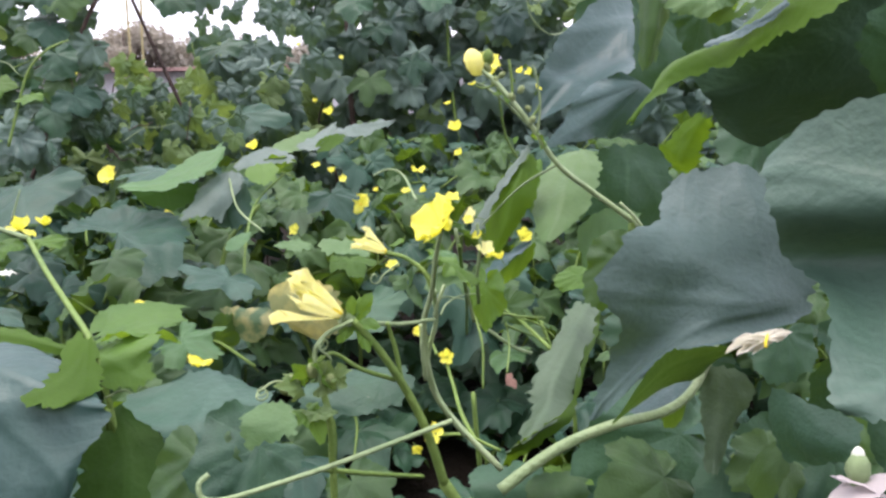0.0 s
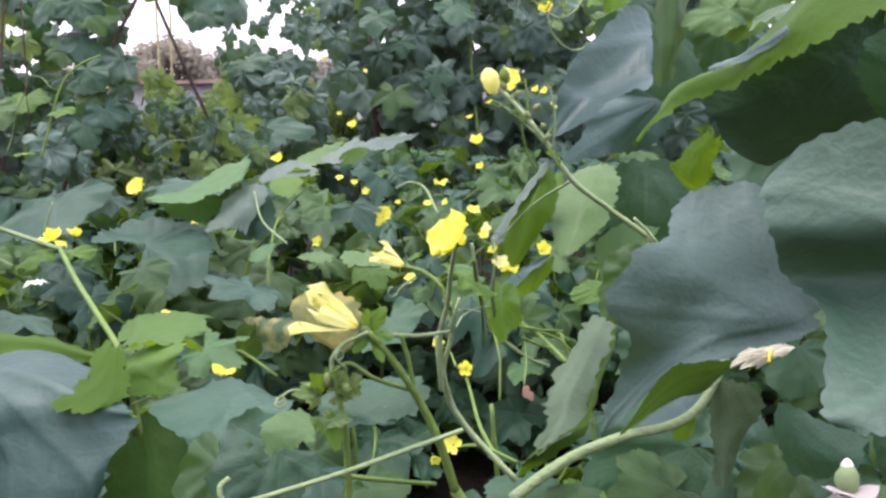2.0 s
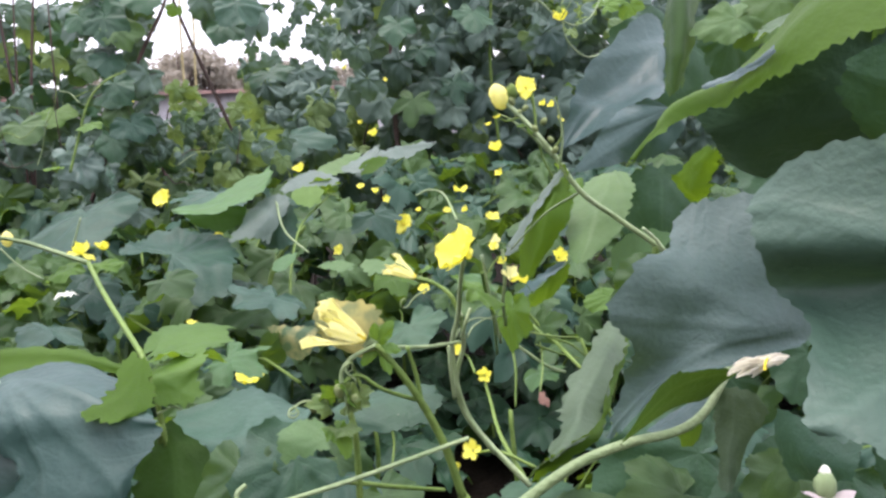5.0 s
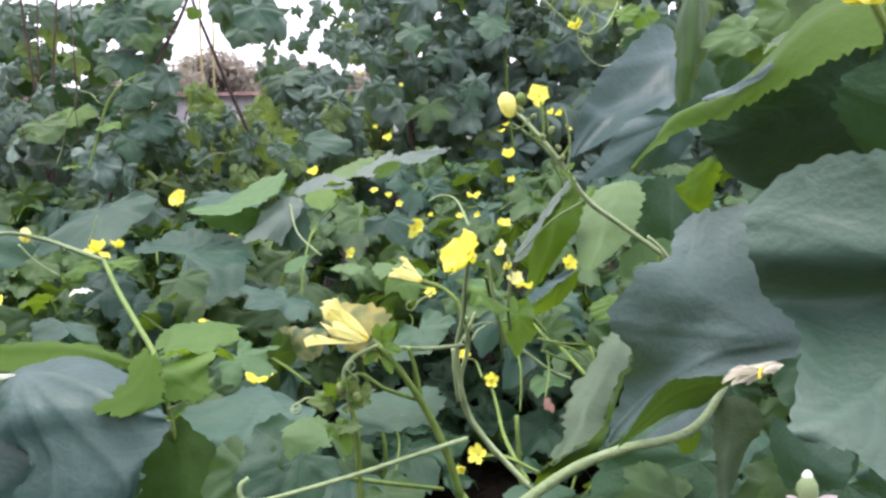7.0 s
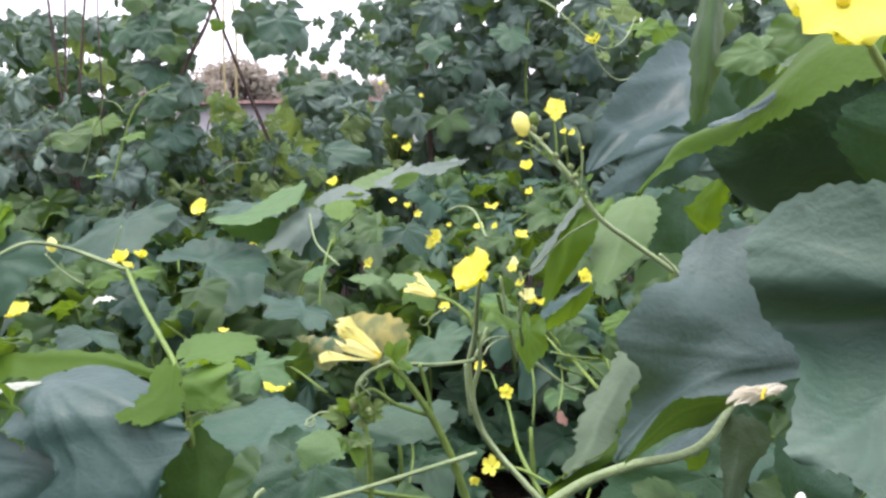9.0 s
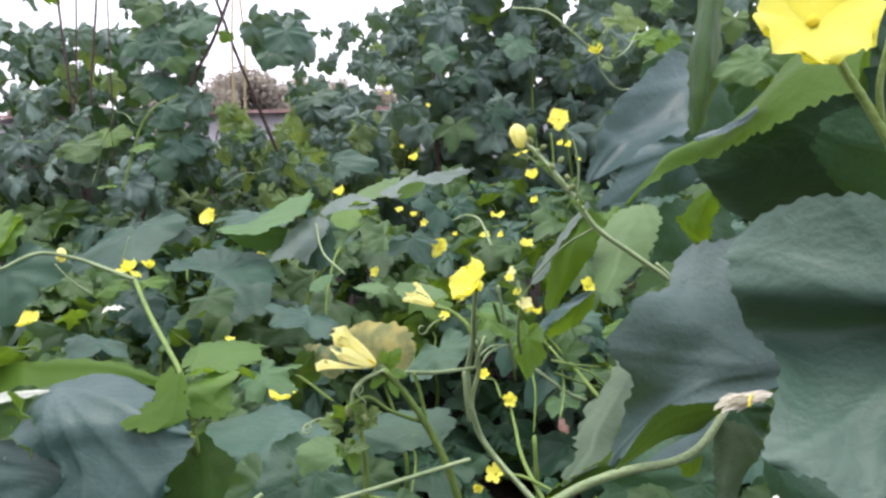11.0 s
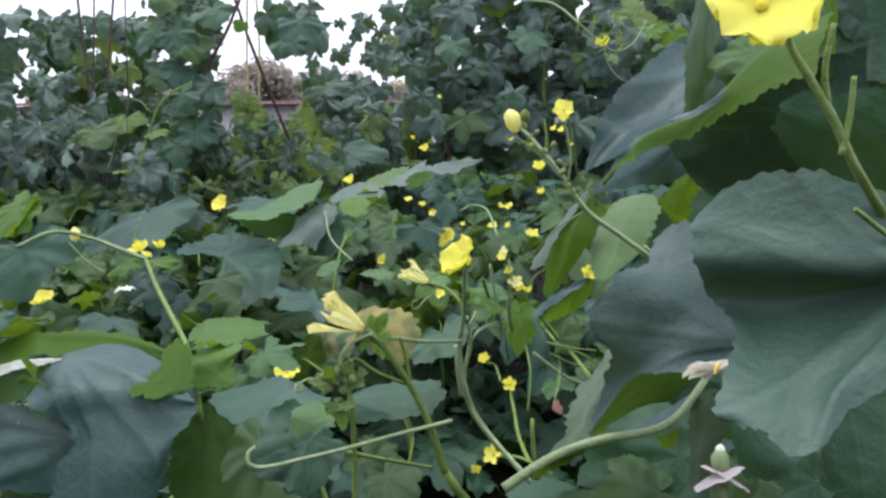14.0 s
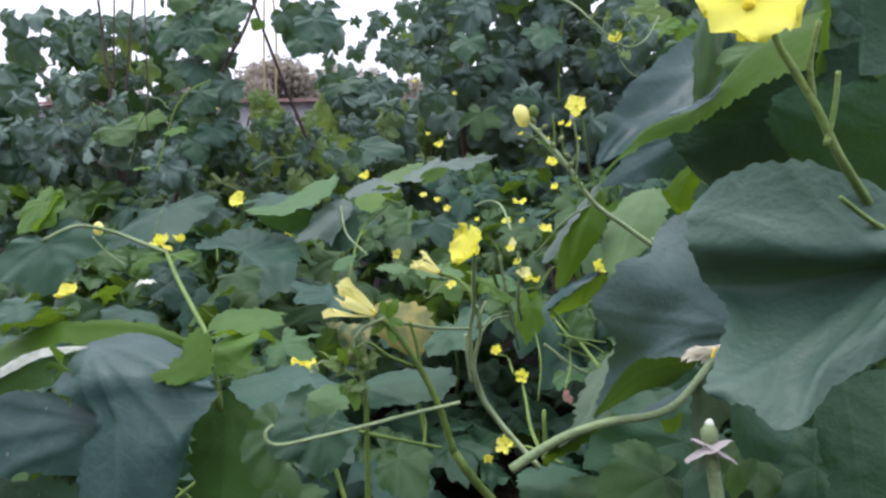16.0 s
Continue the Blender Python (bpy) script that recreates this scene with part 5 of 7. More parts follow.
stem(vine_e, [(0.091, 1.100, 0.959), (0.130, 1.150, 0.928), (0.174, 1.250, 0.886)], 0.002, 0.0014, name='shoot', material=STEM, sides=6)
stem(vine_e, [(0.073, 1.300, 0.957), (0.101, 1.300, 0.924), (0.112, 1.280, 0.874), (0.102, 1.200, 0.846)], 0.0022, 0.0015, name='shoot', material=STEMLIGHT, sides=6)
stem(vine_e, [(0.084, 1.250, 0.959), (0.111, 1.200, 0.944), (0.158, 1.200, 0.925), (0.207, 1.200, 0.876)], 0.002, 0.0014, name='shoot', material=STEM, sides=6)
stem(vine_e, [(-0.155, 1.100, 0.856), (-0.137, 1.100, 0.808), (-0.138, 1.050, 0.764)], 0.0022, 0.0015, name='shoot', material=STEM, sides=6)
leaf(vine_e, (0.017, 1.000, 1.083), (-0.013, 0.980, 1.097), (-0.1, -0.5, 0.85), material=FRESH, wide=0.8, cut=0.25)
leaf(vine_e, (0.026, 1.000, 1.066), (-0.018, 0.960, 1.056), (-0.1, -0.5, 0.85), material=LEAF, wide=0.8, cut=0.25)
leaf(vine_e, (0.111, 1.300, 0.930), (0.147, 1.280, 0.964), (0.1, -0.6, 0.75), material=LEAF, wide=0.9, cut=0.25)
leaf(vine_e, (0.108, 1.300, 0.845), (0.139, 1.250, 0.850), (0.1, -0.6, 0.75), material=FRESH, wide=0.9, cut=0.25)
leaf(vine_a, (0.459, 1.750, 1.454), (0.430, 1.700, 1.292), (0.1, -0.9, 0.4), material=BACK, wide=1.2, cut=0.2)
blade(vine_a, [[(0.260, 1.470, 1.037), (0.321, 1.500, 1.070), (0.399, 1.520, 1.058)], [(0.266, 1.450, 0.986), (0.305, 1.460, 0.993), (0.357, 1.480, 1.015)], [(0.266, 1.430, 0.937), (0.281, 1.430, 0.937), (0.308, 1.450, 0.962)]], material=FRESH, teeth=0.03, lump=0.03, seed=135)
# narrow blade whose pale colour paints the sheen along a leaf edge
blade(vine_a, [[(0.046, 1.430, 1.035), (0.105, 1.450, 1.126), (0.166, 1.460, 1.207)], [(0.070, 1.420, 1.043), (0.119, 1.430, 1.130), (0.167, 1.450, 1.190)]], material=SHEENLEAF, teeth=0.03, lump=0.02, seed=136)


# ---- the vine with a broad waxy leaf and a tall young shoot ----
vine_f = thing("gourd_vine", (-0.36, 0.78, 0.0), "gourd vine with large waxy leaves and yellow-green young shoots", "vine", "gourd vines")
stem(vine_f, [(-0.36, 0.78, 0.0), (-0.38, 0.8, 0.5), (-0.4, 0.85, 0.8), (-0.391, 0.838, 0.946)], 0.007, 0.005, name="main_stem")
blade(vine_f, [[(-0.616, 0.800, 0.961), (-0.597, 0.830, 1.003), (-0.558, 0.855, 1.017), (-0.500, 0.855, 1.023), (-0.429, 0.830, 1.009)], [(-0.594, 0.765, 0.966), (-0.562, 0.785, 1.001), (-0.520, 0.800, 1.013), (-0.461, 0.800, 1.019), (-0.403, 0.800, 1.000)], [(-0.567, 0.750, 0.963), (-0.530, 0.752, 0.988), (-0.486, 0.755, 0.995), (-0.428, 0.760, 0.996), (-0.368, 0.770, 0.984)], [(-0.537, 0.745, 0.950), (-0.509, 0.742, 0.961), (-0.469, 0.740, 0.964), (-0.414, 0.745, 0.966), (-0.357, 0.765, 0.972)], [(-0.510, 0.735, 0.938), (-0.492, 0.732, 0.940), (-0.456, 0.725, 0.942), (-0.408, 0.732, 0.944), (-0.361, 0.750, 0.956)], [(-0.523, 0.718, 0.904), (-0.488, 0.714, 0.904), (-0.443, 0.705, 0.911), (-0.400, 0.714, 0.917), (-0.376, 0.735, 0.939)], [(-0.525, 0.705, 0.871), (-0.482, 0.700, 0.872), (-0.437, 0.692, 0.879), (-0.403, 0.700, 0.878), (-0.384, 0.720, 0.904)], [(-0.520, 0.690, 0.832), (-0.477, 0.680, 0.825), (-0.434, 0.678, 0.822), (-0.401, 0.682, 0.830), (-0.391, 0.700, 0.852)]], material=WAXY, teeth=0.014, lump=0.01, seed=40, join=(0.35, 0.05), tips=((0.35, 1.0), (1.0, 0.35), (0.9, 0.8), (0.0, 0.6), (0.0, 0.1)))
blade(vine_f, [[(-0.896, 0.860, 0.918), (-0.788, 0.850, 0.929), (-0.686, 0.830, 0.937), (-0.574, 0.800, 0.942)], [(-0.865, 0.820, 0.871), (-0.750, 0.810, 0.890), (-0.644, 0.800, 0.904), (-0.529, 0.780, 0.914)], [(-0.844, 0.790, 0.822), (-0.723, 0.785, 0.859), (-0.623, 0.778, 0.868), (-0.512, 0.755, 0.873)], [(-0.830, 0.770, 0.789), (-0.716, 0.770, 0.821), (-0.633, 0.770, 0.839), (-0.511, 0.750, 0.846)]], material=WAXY, teeth=0.01, lump=0.02, seed=140, join=(1.0, 0.3), tips=((0.0, 0.6), (0.4, 1.0), (0.3, 0.0)))
blade(vine_f, [[(-0.834, 0.860, 0.771), (-0.726, 0.850, 0.787), (-0.623, 0.840, 0.795)], [(-0.822, 0.840, 0.735), (-0.715, 0.830, 0.752), (-0.612, 0.820, 0.770)], [(-0.818, 0.830, 0.693), (-0.712, 0.820, 0.707), (-0.609, 0.810, 0.730)]], material=BACK, teeth=0.03, lump=0.03, seed=141)
leaf(vine_f, (-0.602, 0.792, 0.988), (-0.552, 0.764, 0.958), (-0.31, 0.87, 0.38), wide=0.7, material=YOUNG, cut=0.15, seed=242)
blade(vine_f, [[(-0.874, 0.930, 0.943), (-0.790, 0.920, 0.978), (-0.709, 0.910, 1.011), (-0.633, 0.900, 1.026), (-0.533, 0.890, 1.032), (-0.446, 0.870, 1.016)], [(-0.814, 0.860, 0.942), (-0.743, 0.860, 0.970), (-0.674, 0.860, 0.994), (-0.608, 0.860, 1.006), (-0.525, 0.860, 1.019), (-0.446, 0.860, 1.007)]], material=RIMGREEN, teeth=0.008, lump=0.012, seed=42)
# thin leaf edge with its reflected sky put in as colour
blade(vine_f, [[(-0.743, 0.800, 0.957), (-0.693, 0.810, 0.988), (-0.649, 0.815, 1.005), (-0.617, 0.820, 1.009), (-0.577, 0.820, 1.012)], [(-0.735, 0.790, 0.950), (-0.681, 0.800, 0.979), (-0.639, 0.805, 0.997), (-0.606, 0.810, 1.003), (-0.573, 0.815, 1.011)]], material=RIM, teeth=0.006, lump=0.01, seed=48)
blade(vine_f, [[(-0.744, 0.800, 0.946), (-0.685, 0.805, 0.976), (-0.643, 0.810, 0.993), (-0.598, 0.815, 1.002)], [(-0.738, 0.790, 0.929), (-0.689, 0.800, 0.947), (-0.653, 0.800, 0.951), (-0.609, 0.790, 0.963)]], material=UNDERSIDE, teeth=0.01, lump=0.01, seed=43)
leaf(vine_f, (-0.711, 0.927, 1.032), (-0.788, 0.875, 1.023), (-0.06, 0.45, 0.89), wide=0.5, material=LEAF, cut=0.1, seed=49)
blade(vine_f, [[(-0.425, 0.850, 1.040), (-0.411, 0.845, 1.032), (-0.396, 0.840, 1.023)], [(-0.421, 0.800, 1.017), (-0.400, 0.800, 1.010), (-0.381, 0.805, 1.002)], [(-0.427, 0.775, 1.005), (-0.396, 0.770, 0.997), (-0.374, 0.785, 0.992)], [(-0.437, 0.745, 0.997), (-0.405, 0.740, 0.991), (-0.383, 0.765, 0.988)]], material=RIMGREEN, teeth=0.045, lump=0.03, seed=44, join=(0.6, 0.0), tips=((0.0, 1.0), (0.7, 1.0)))
blade(vine_f, [[(-0.419, 0.890, 1.004), (-0.392, 0.900, 1.013), (-0.356, 0.920, 1.021)], [(-0.406, 0.860, 1.000), (-0.375, 0.860, 1.008), (-0.340, 0.870, 1.019)], [(-0.402, 0.850, 0.986), (-0.369, 0.850, 0.987), (-0.349, 0.860, 1.002)], [(-0.393, 0.840, 0.973), (-0.363, 0.840, 0.969), (-0.336, 0.850, 0.980)]], material=YOUNG, teeth=0.05, lump=0.03, seed=45, join=(0.0, 0.2), tips=((1.0, 0.0), (0.9, 1.0)))
blade(vine_f, [[(-0.488, 1.020, 0.999), (-0.469, 1.040, 1.014), (-0.430, 1.060, 1.017), (-0.377, 1.080, 1.002)], [(-0.451, 0.950, 1.000), (-0.421, 0.960, 1.010), (-0.387, 0.980, 1.013), (-0.354, 1.000, 1.007)], [(-0.426, 0.910, 1.000), (-0.397, 0.910, 1.011), (-0.367, 0.920, 1.017), (-0.348, 0.940, 1.014)]], material=YOUNG, teeth=0.06, lump=0.03, seed=46, join=(0.0, 0.7), tips=((1.0, 0.3), (0.4, 0.0)))
leaf(vine_f, (-0.392, 0.894, 1.020), (-0.343, 0.936, 1.011), (0.07, 0.47, 0.88), wide=0.5, material=YOUNG, cut=0.2, seed=146)
leaf(vine_f, (-0.420, 1.176, 0.922), (-0.352, 1.120, 0.915), (0.05, -0.46, 0.88), wide=0.9, material=FRESH, cut=0.38, teeth=0.09, seed=47)
stem(vine_f, [(-0.384, 0.834, 0.916), (-0.399, 0.852, 0.971), (-0.424, 0.882, 1.015), (-0.493, 0.975, 1.035), (-0.594, 1.119, 1.052), (-0.729, 1.331, 1.061)], 0.0034, 0.004, name='shoot')
stem(vine_f, [(-0.729, 1.331, 1.061), (-0.789, 1.328, 1.084), (-0.844, 1.325, 1.104), (-0.889, 1.273, 1.123), (-0.928, 1.214, 1.101)], 0.0047, 0.0030, name='shoot', material=STEMPALE)
stem(vine_f, [(-0.888, 1.319, 1.094), (-0.855, 1.317, 1.061), (-0.811, 1.317, 1.033)], 0.0018, 0.0015, name='tendril', material=STEMPALE)
stem(vine_f, [(-0.756, 1.333, 1.092), (-0.740, 1.343, 1.146)], 0.002, 0.0012, name='tendril', material=STEMPALE)
tendril(vine_f, [(-0.395, 0.840, 0.960), (-0.373, 0.844, 0.967), (-0.360, 0.843, 0.956)], r=0.0014, turns=1, size=0.01)
flower(vine_f, (-0.767, 1.379, 1.068), (-0.05, -0.39, 0.92), 0.059, closed=0.15, spread=0.55)
flower(vine_f, (-0.726, 1.384, 1.075), (0.45, -0.23, 0.87), 0.043, closed=0.3, spread=0.55)
bud(vine_f, (-0.875, 1.323, 1.111), (0.02, -0.06, 1.00), 0.029, material=PETALPALE)
leaf(vine_f, (-0.758, 1.326, 1.054), (-0.811, 1.318, 1.038), (-0.05, -0.39, 0.92), wide=0.8, material=YOUNG, cut=0.2)
leaf(vine_f, (-0.713, 1.344, 1.051), (-0.681, 1.386, 1.060), (0.15, -0.28, 0.95), wide=0.6, material=YOUNG, cut=0.2)
blade(vine_f, [[(-0.312, 0.840, 0.981), (-0.291, 0.860, 0.986), (-0.259, 0.860, 0.982), (-0.209, 0.840, 0.964)], [(-0.364, 0.820, 0.960), (-0.291, 0.790, 0.964), (-0.238, 0.780, 0.972), (-0.193, 0.800, 0.977)], [(-0.309, 0.760, 0.955), (-0.270, 0.750, 0.956), (-0.223, 0.750, 0.960), (-0.182, 0.760, 0.968)], [(-0.275, 0.740, 0.930), (-0.238, 0.730, 0.927), (-0.199, 0.730, 0.928), (-0.163, 0.740, 0.935)], [(-0.252, 0.710, 0.916), (-0.223, 0.700, 0.905), (-0.192, 0.700, 0.900), (-0.156, 0.710, 0.913)]], material=DULL, teeth=0.024, lump=0.03, seed=50, join=(0.6, 0.05), tips=((0.0, 0.3), (0.2, 1.0), (0.7, 1.0), (1.0, 0.4)))
blade(vine_f, [[(-0.433, 0.840, 0.915), (-0.393, 0.860, 0.942), (-0.321, 0.840, 0.919)], [(-0.423, 0.810, 0.883), (-0.360, 0.800, 0.895), (-0.301, 0.810, 0.888)], [(-0.403, 0.780, 0.847), (-0.353, 0.770, 0.847), (-0.300, 0.780, 0.853)], [(-0.396, 0.750, 0.789), (-0.342, 0.740, 0.794), (-0.303, 0.750, 0.800)]], material=DEEP, teeth=0.05, lump=0.05, seed=52)
leaf(vine_f, (-0.170, 0.652, 0.987), (-0.225, 0.606, 0.976), (0.19, -0.75, 0.63), wide=0.9, material=BACK, cut=0.2, seed=53)
leaf(vine_f, (-0.222, 0.637, 0.983), (-0.221, 0.590, 0.930), (0.02, -0.77, 0.64), wide=0.8, cut=0.2, seed=54)
leaf(vine_f, (-0.087, 0.652, 0.949), (-0.054, 0.616, 0.928), (0.22, -0.74, 0.63), wide=0.9, cut=0.2, seed=56)
leaf(vine_f, (-1.092, 1.449, 1.054), (-1.028, 1.391, 0.962), (0.23, -0.77, 0.60), wide=1.25, material=DULL, cut=0.2, seed=57)
leaf(vine_f, (-1.125, 1.496, 1.147), (-1.167, 1.441, 1.084), (-0.28, -0.77, 0.57), wide=0.95, material=YOUNG, cut=0.15, seed=58)
leaf(vine_f, (-1.097, 1.500, 1.146), (-1.108, 1.449, 1.077), (0.60, 0.76, 0.25), wide=0.5, material=YOUNG, cut=0.15, seed=59)
leaf(vine_f, (-1.058, 1.636, 1.000), (-1.067, 1.591, 0.965), (0.21, -0.67, 0.72), wide=1.2, cut=0.2, seed=159)
leaf(vine_f, (-0.720, 0.878, 1.055), (-0.743, 0.834, 1.039), (0.17, -0.36, 0.92), wide=0.8, material=DULL, cut=0.2, seed=160)


# ---- gourd bed, the leaves that stand out ----
vine_g = thing("gourd_vine", (-0.75, 2.3, 0.0), "spreading gourd vine with blue-green lobed leaves", "vine", "gourd vines")
stem(vine_g, [(-0.75, 2.3, 0.0), (-0.74, 2.35, 0.4), (-0.7, 2.4, 0.8), (-0.6, 2.5, 0.95)], 0.009, 0.006, name="main_stem")
leaf(vine_g, (-0.928, 2.170, 0.923), (-0.742, 2.200, 0.930), (0.02, -0.35, 0.94), lobes=((-175, 0.82, 0.12, 0.00), (-119, 1.02, -0.04, 0.00), (-82, 0.91, -0.01, 0.00), (-0, 1.00, 0.00, 0.00), (51, 1.52, 0.05, 0.00), (67, 1.38, -0.10, 0.00), (80, 0.68, -0.11, 0.00)), material=DULL, cut=0.12, fold=0.01, droop=0.05, lump=0.16, wave=0.015, seed=60)
leaf(vine_g, (-0.851, 1.940, 0.895), (-0.790, 1.903, 0.863), (0.06, -0.46, 0.89), wide=1.4, cut=0.3, seed=61)
leaf(vine_g, (-1.320, 2.431, 1.024), (-1.224, 2.282, 0.967), (0.08, -0.69, 0.72), wide=1.5, material=DULL, cut=0.25, seed=62)
leaf(vine_g, (-0.932, 2.581, 1.064), (-0.946, 2.423, 1.032), (-0.04, -0.50, 0.87), wide=1.3, material=DULL, cut=0.3, seed=63)
blade(vine_g, [[(-0.955, 2.260, 1.054), (-0.861, 2.320, 1.067), (-0.796, 2.400, 1.108), (-0.721, 2.460, 1.142), (-0.705, 2.480, 1.159)], [(-0.933, 2.220, 1.049), (-0.832, 2.260, 1.049), (-0.763, 2.330, 1.082), (-0.697, 2.390, 1.115), (-0.681, 2.430, 1.136)], [(-0.911, 2.200, 1.044), (-0.802, 2.220, 1.037), (-0.731, 2.280, 1.063), (-0.689, 2.340, 1.091), (-0.678, 2.400, 1.114)]], material=FRESH, teeth=0.03, lump=0.03, seed=80, join=(1.0, 0.4), tips=((0.0, 0.5), (0.5, 0.0), (0.4, 1.0)))
blade(vine_g, [[(-0.969, 2.360, 1.025), (-0.859, 2.380, 1.028), (-0.764, 2.400, 1.043)], [(-0.919, 2.360, 0.978), (-0.839, 2.360, 0.959), (-0.757, 2.380, 0.986)]], material=DEEP, teeth=0.03, lump=0.03, seed=81)
blade(vine_g, [[(-0.576, 2.580, 1.131), (-0.501, 2.620, 1.166), (-0.421, 2.660, 1.190)], [(-0.513, 2.550, 1.118), (-0.456, 2.570, 1.125), (-0.413, 2.620, 1.149)]], material=PALEGREEN, teeth=0.04, lump=0.03, seed=82)
# the palest blades here carry their sheen as colour
blade(vine_g, [[(-0.488, 2.560, 1.132), (-0.423, 2.620, 1.169), (-0.360, 2.680, 1.212)], [(-0.411, 2.530, 1.118), (-0.379, 2.580, 1.151), (-0.355, 2.650, 1.193)]], material=SHEENLEAF, teeth=0.04, lump=0.03, seed=83, join=(1.0, 0.5), tips=((0.0, 0.5), (0.3, 1.0)))
blade(vine_g, [[(-0.415, 2.560, 1.146), (-0.366, 2.600, 1.169), (-0.322, 2.620, 1.167)], [(-0.407, 2.530, 1.114), (-0.371, 2.540, 1.120), (-0.326, 2.580, 1.147)]], material=RIMGREEN, teeth=0.04, lump=0.03, seed=84)
blade(vine_g, [[(-0.389, 2.680, 1.165), (-0.328, 2.720, 1.192), (-0.257, 2.760, 1.199), (-0.166, 2.800, 1.210)], [(-0.349, 2.640, 1.147), (-0.304, 2.660, 1.159), (-0.253, 2.700, 1.162), (-0.177, 2.780, 1.197)]], material=SHEENLEAF, teeth=0.05, lump=0.03, seed=85, join=(0.6, 0.0), tips=((0.0, 0.6), (1.0, 0.5)))
blade(vine_g, [[(-0.653, 2.480, 1.103), (-0.597, 2.520, 1.129), (-0.540, 2.520, 1.131), (-0.466, 2.480, 1.108)], [(-0.653, 2.420, 1.072), (-0.591, 2.420, 1.082), (-0.538, 2.430, 1.089), (-0.478, 2.440, 1.089)]], material=SHEENLEAF, teeth=0.05, lump=0.03, seed=86, join=(0.6, 0.0), tips=((0.0, 0.8), (1.0, 0.6)))
blade(vine_g, [[(-0.615, 2.400, 1.077), (-0.558, 2.420, 1.092), (-0.503, 2.400, 1.082)], [(-0.596, 2.360, 1.049), (-0.546, 2.340, 1.033), (-0.511, 2.360, 1.044)]], material=YOUNG, teeth=0.07, lump=0.04, seed=87)
leaf(vine_g, (-0.554, 2.487, 1.089), (-0.476, 2.535, 1.098), (-0.06, 0.66, 0.75), wide=0.7, material=YOUNG, cut=0.3, seed=67)
blade(vine_g, [[(-0.734, 2.340, 1.035), (-0.677, 2.400, 1.070), (-0.620, 2.400, 1.063)], [(-0.744, 2.270, 0.995), (-0.671, 2.300, 1.011), (-0.616, 2.350, 1.032)], [(-0.761, 2.200, 0.948), (-0.700, 2.230, 0.959), (-0.654, 2.250, 0.938)]], material=SHEENLEAF, teeth=0.05, lump=0.05, seed=88, join=(0.6, 0.3), tips=((0.0, 1.0), (0.5, 1.0), (1.0, 0.3)))
blade(vine_g, [[(-0.703, 2.400, 1.006), (-0.634, 2.420, 1.039), (-0.601, 2.400, 1.004)], [(-0.721, 2.360, 0.946), (-0.654, 2.340, 0.956), (-0.591, 2.360, 0.945)], [(-0.689, 2.330, 0.908), (-0.641, 2.320, 0.905), (-0.597, 2.330, 0.914)]], material=DULL, teeth=0.04, lump=0.04, seed=89)
leaf(vine_g, (-0.383, 2.649, 0.962), (-0.327, 2.570, 0.906), (0.17, -0.57, 0.81), wide=1.1, material=DULL, cut=0.3, seed=69)
leaf(vine_g, (-0.546, 1.888, 0.853), (-0.610, 1.769, 0.859), (-0.03, -0.53, 0.85), wide=1.2, material=DULL, cut=0.3, seed=70)
leaf(vine_g, (-0.960, 1.555, 0.873), (-0.974, 1.477, 0.870), (0.06, -0.46, 0.89), wide=1.4, material=DULL, cut=0.3, seed=71)
blade(vine_g, [[(-0.587, 2.060, 0.915), (-0.571, 2.100, 0.923), (-0.534, 2.120, 0.929)], [(-0.586, 2.020, 0.898), (-0.558, 2.020, 0.894), (-0.530, 2.050, 0.913)]], material=FRESH, teeth=0.06, lump=0.05, seed=91, join=(0.5, 0.0), tips=((0.0, 0.8), (0.5, 1.0), (1.0, 0.8)))
blade(vine_g, [[(-0.341, 2.040, 0.910), (-0.265, 2.060, 0.911), (-0.181, 2.060, 0.891)], [(-0.314, 1.980, 0.884), (-0.264, 1.980, 0.890), (-0.196, 1.980, 0.877)]], material=PALEGREEN, teeth=0.06, lump=0.05, seed=92, join=(0.5, 0.0), tips=((0.0, 0.8), (0.5, 1.0), (1.0, 0.8)))
blade(vine_g, [[(-0.468, 2.080, 0.900), (-0.423, 2.100, 0.909), (-0.360, 2.080, 0.902)], [(-0.453, 2.050, 0.896), (-0.402, 2.030, 0.887), (-0.359, 2.030, 0.890)]], material=PALEGREEN, teeth=0.06, lump=0.05, seed=93, join=(0.5, 0.0), tips=((0.0, 0.8), (0.5, 1.0), (1.0, 0.8)))
leaf(vine_g, (-0.172, 1.730, 0.814), (-0.124, 1.656, 0.785), (0.09, -0.77, 0.64), wide=1.3, material=BACK, cut=0.2, seed=76)
blade(vine_g, [[(-0.497, 2.160, 0.763), (-0.402, 2.140, 0.781), (-0.295, 2.120, 0.757)], [(-0.503, 2.140, 0.709), (-0.403, 2.100, 0.723), (-0.295, 2.100, 0.708)], [(-0.463, 2.120, 0.661), (-0.393, 2.090, 0.663), (-0.297, 2.090, 0.667)], [(-0.389, 2.110, 0.627), (-0.351, 2.100, 0.616), (-0.301, 2.090, 0.636)]], material=YELLOWED, teeth=0.035, lump=0.05, seed=77, join=(0.5, 1.0), tips=((0.0, 0.1), (0.4, 0.0), (1.0, 0.1)), label='yellowed, browning leaf')
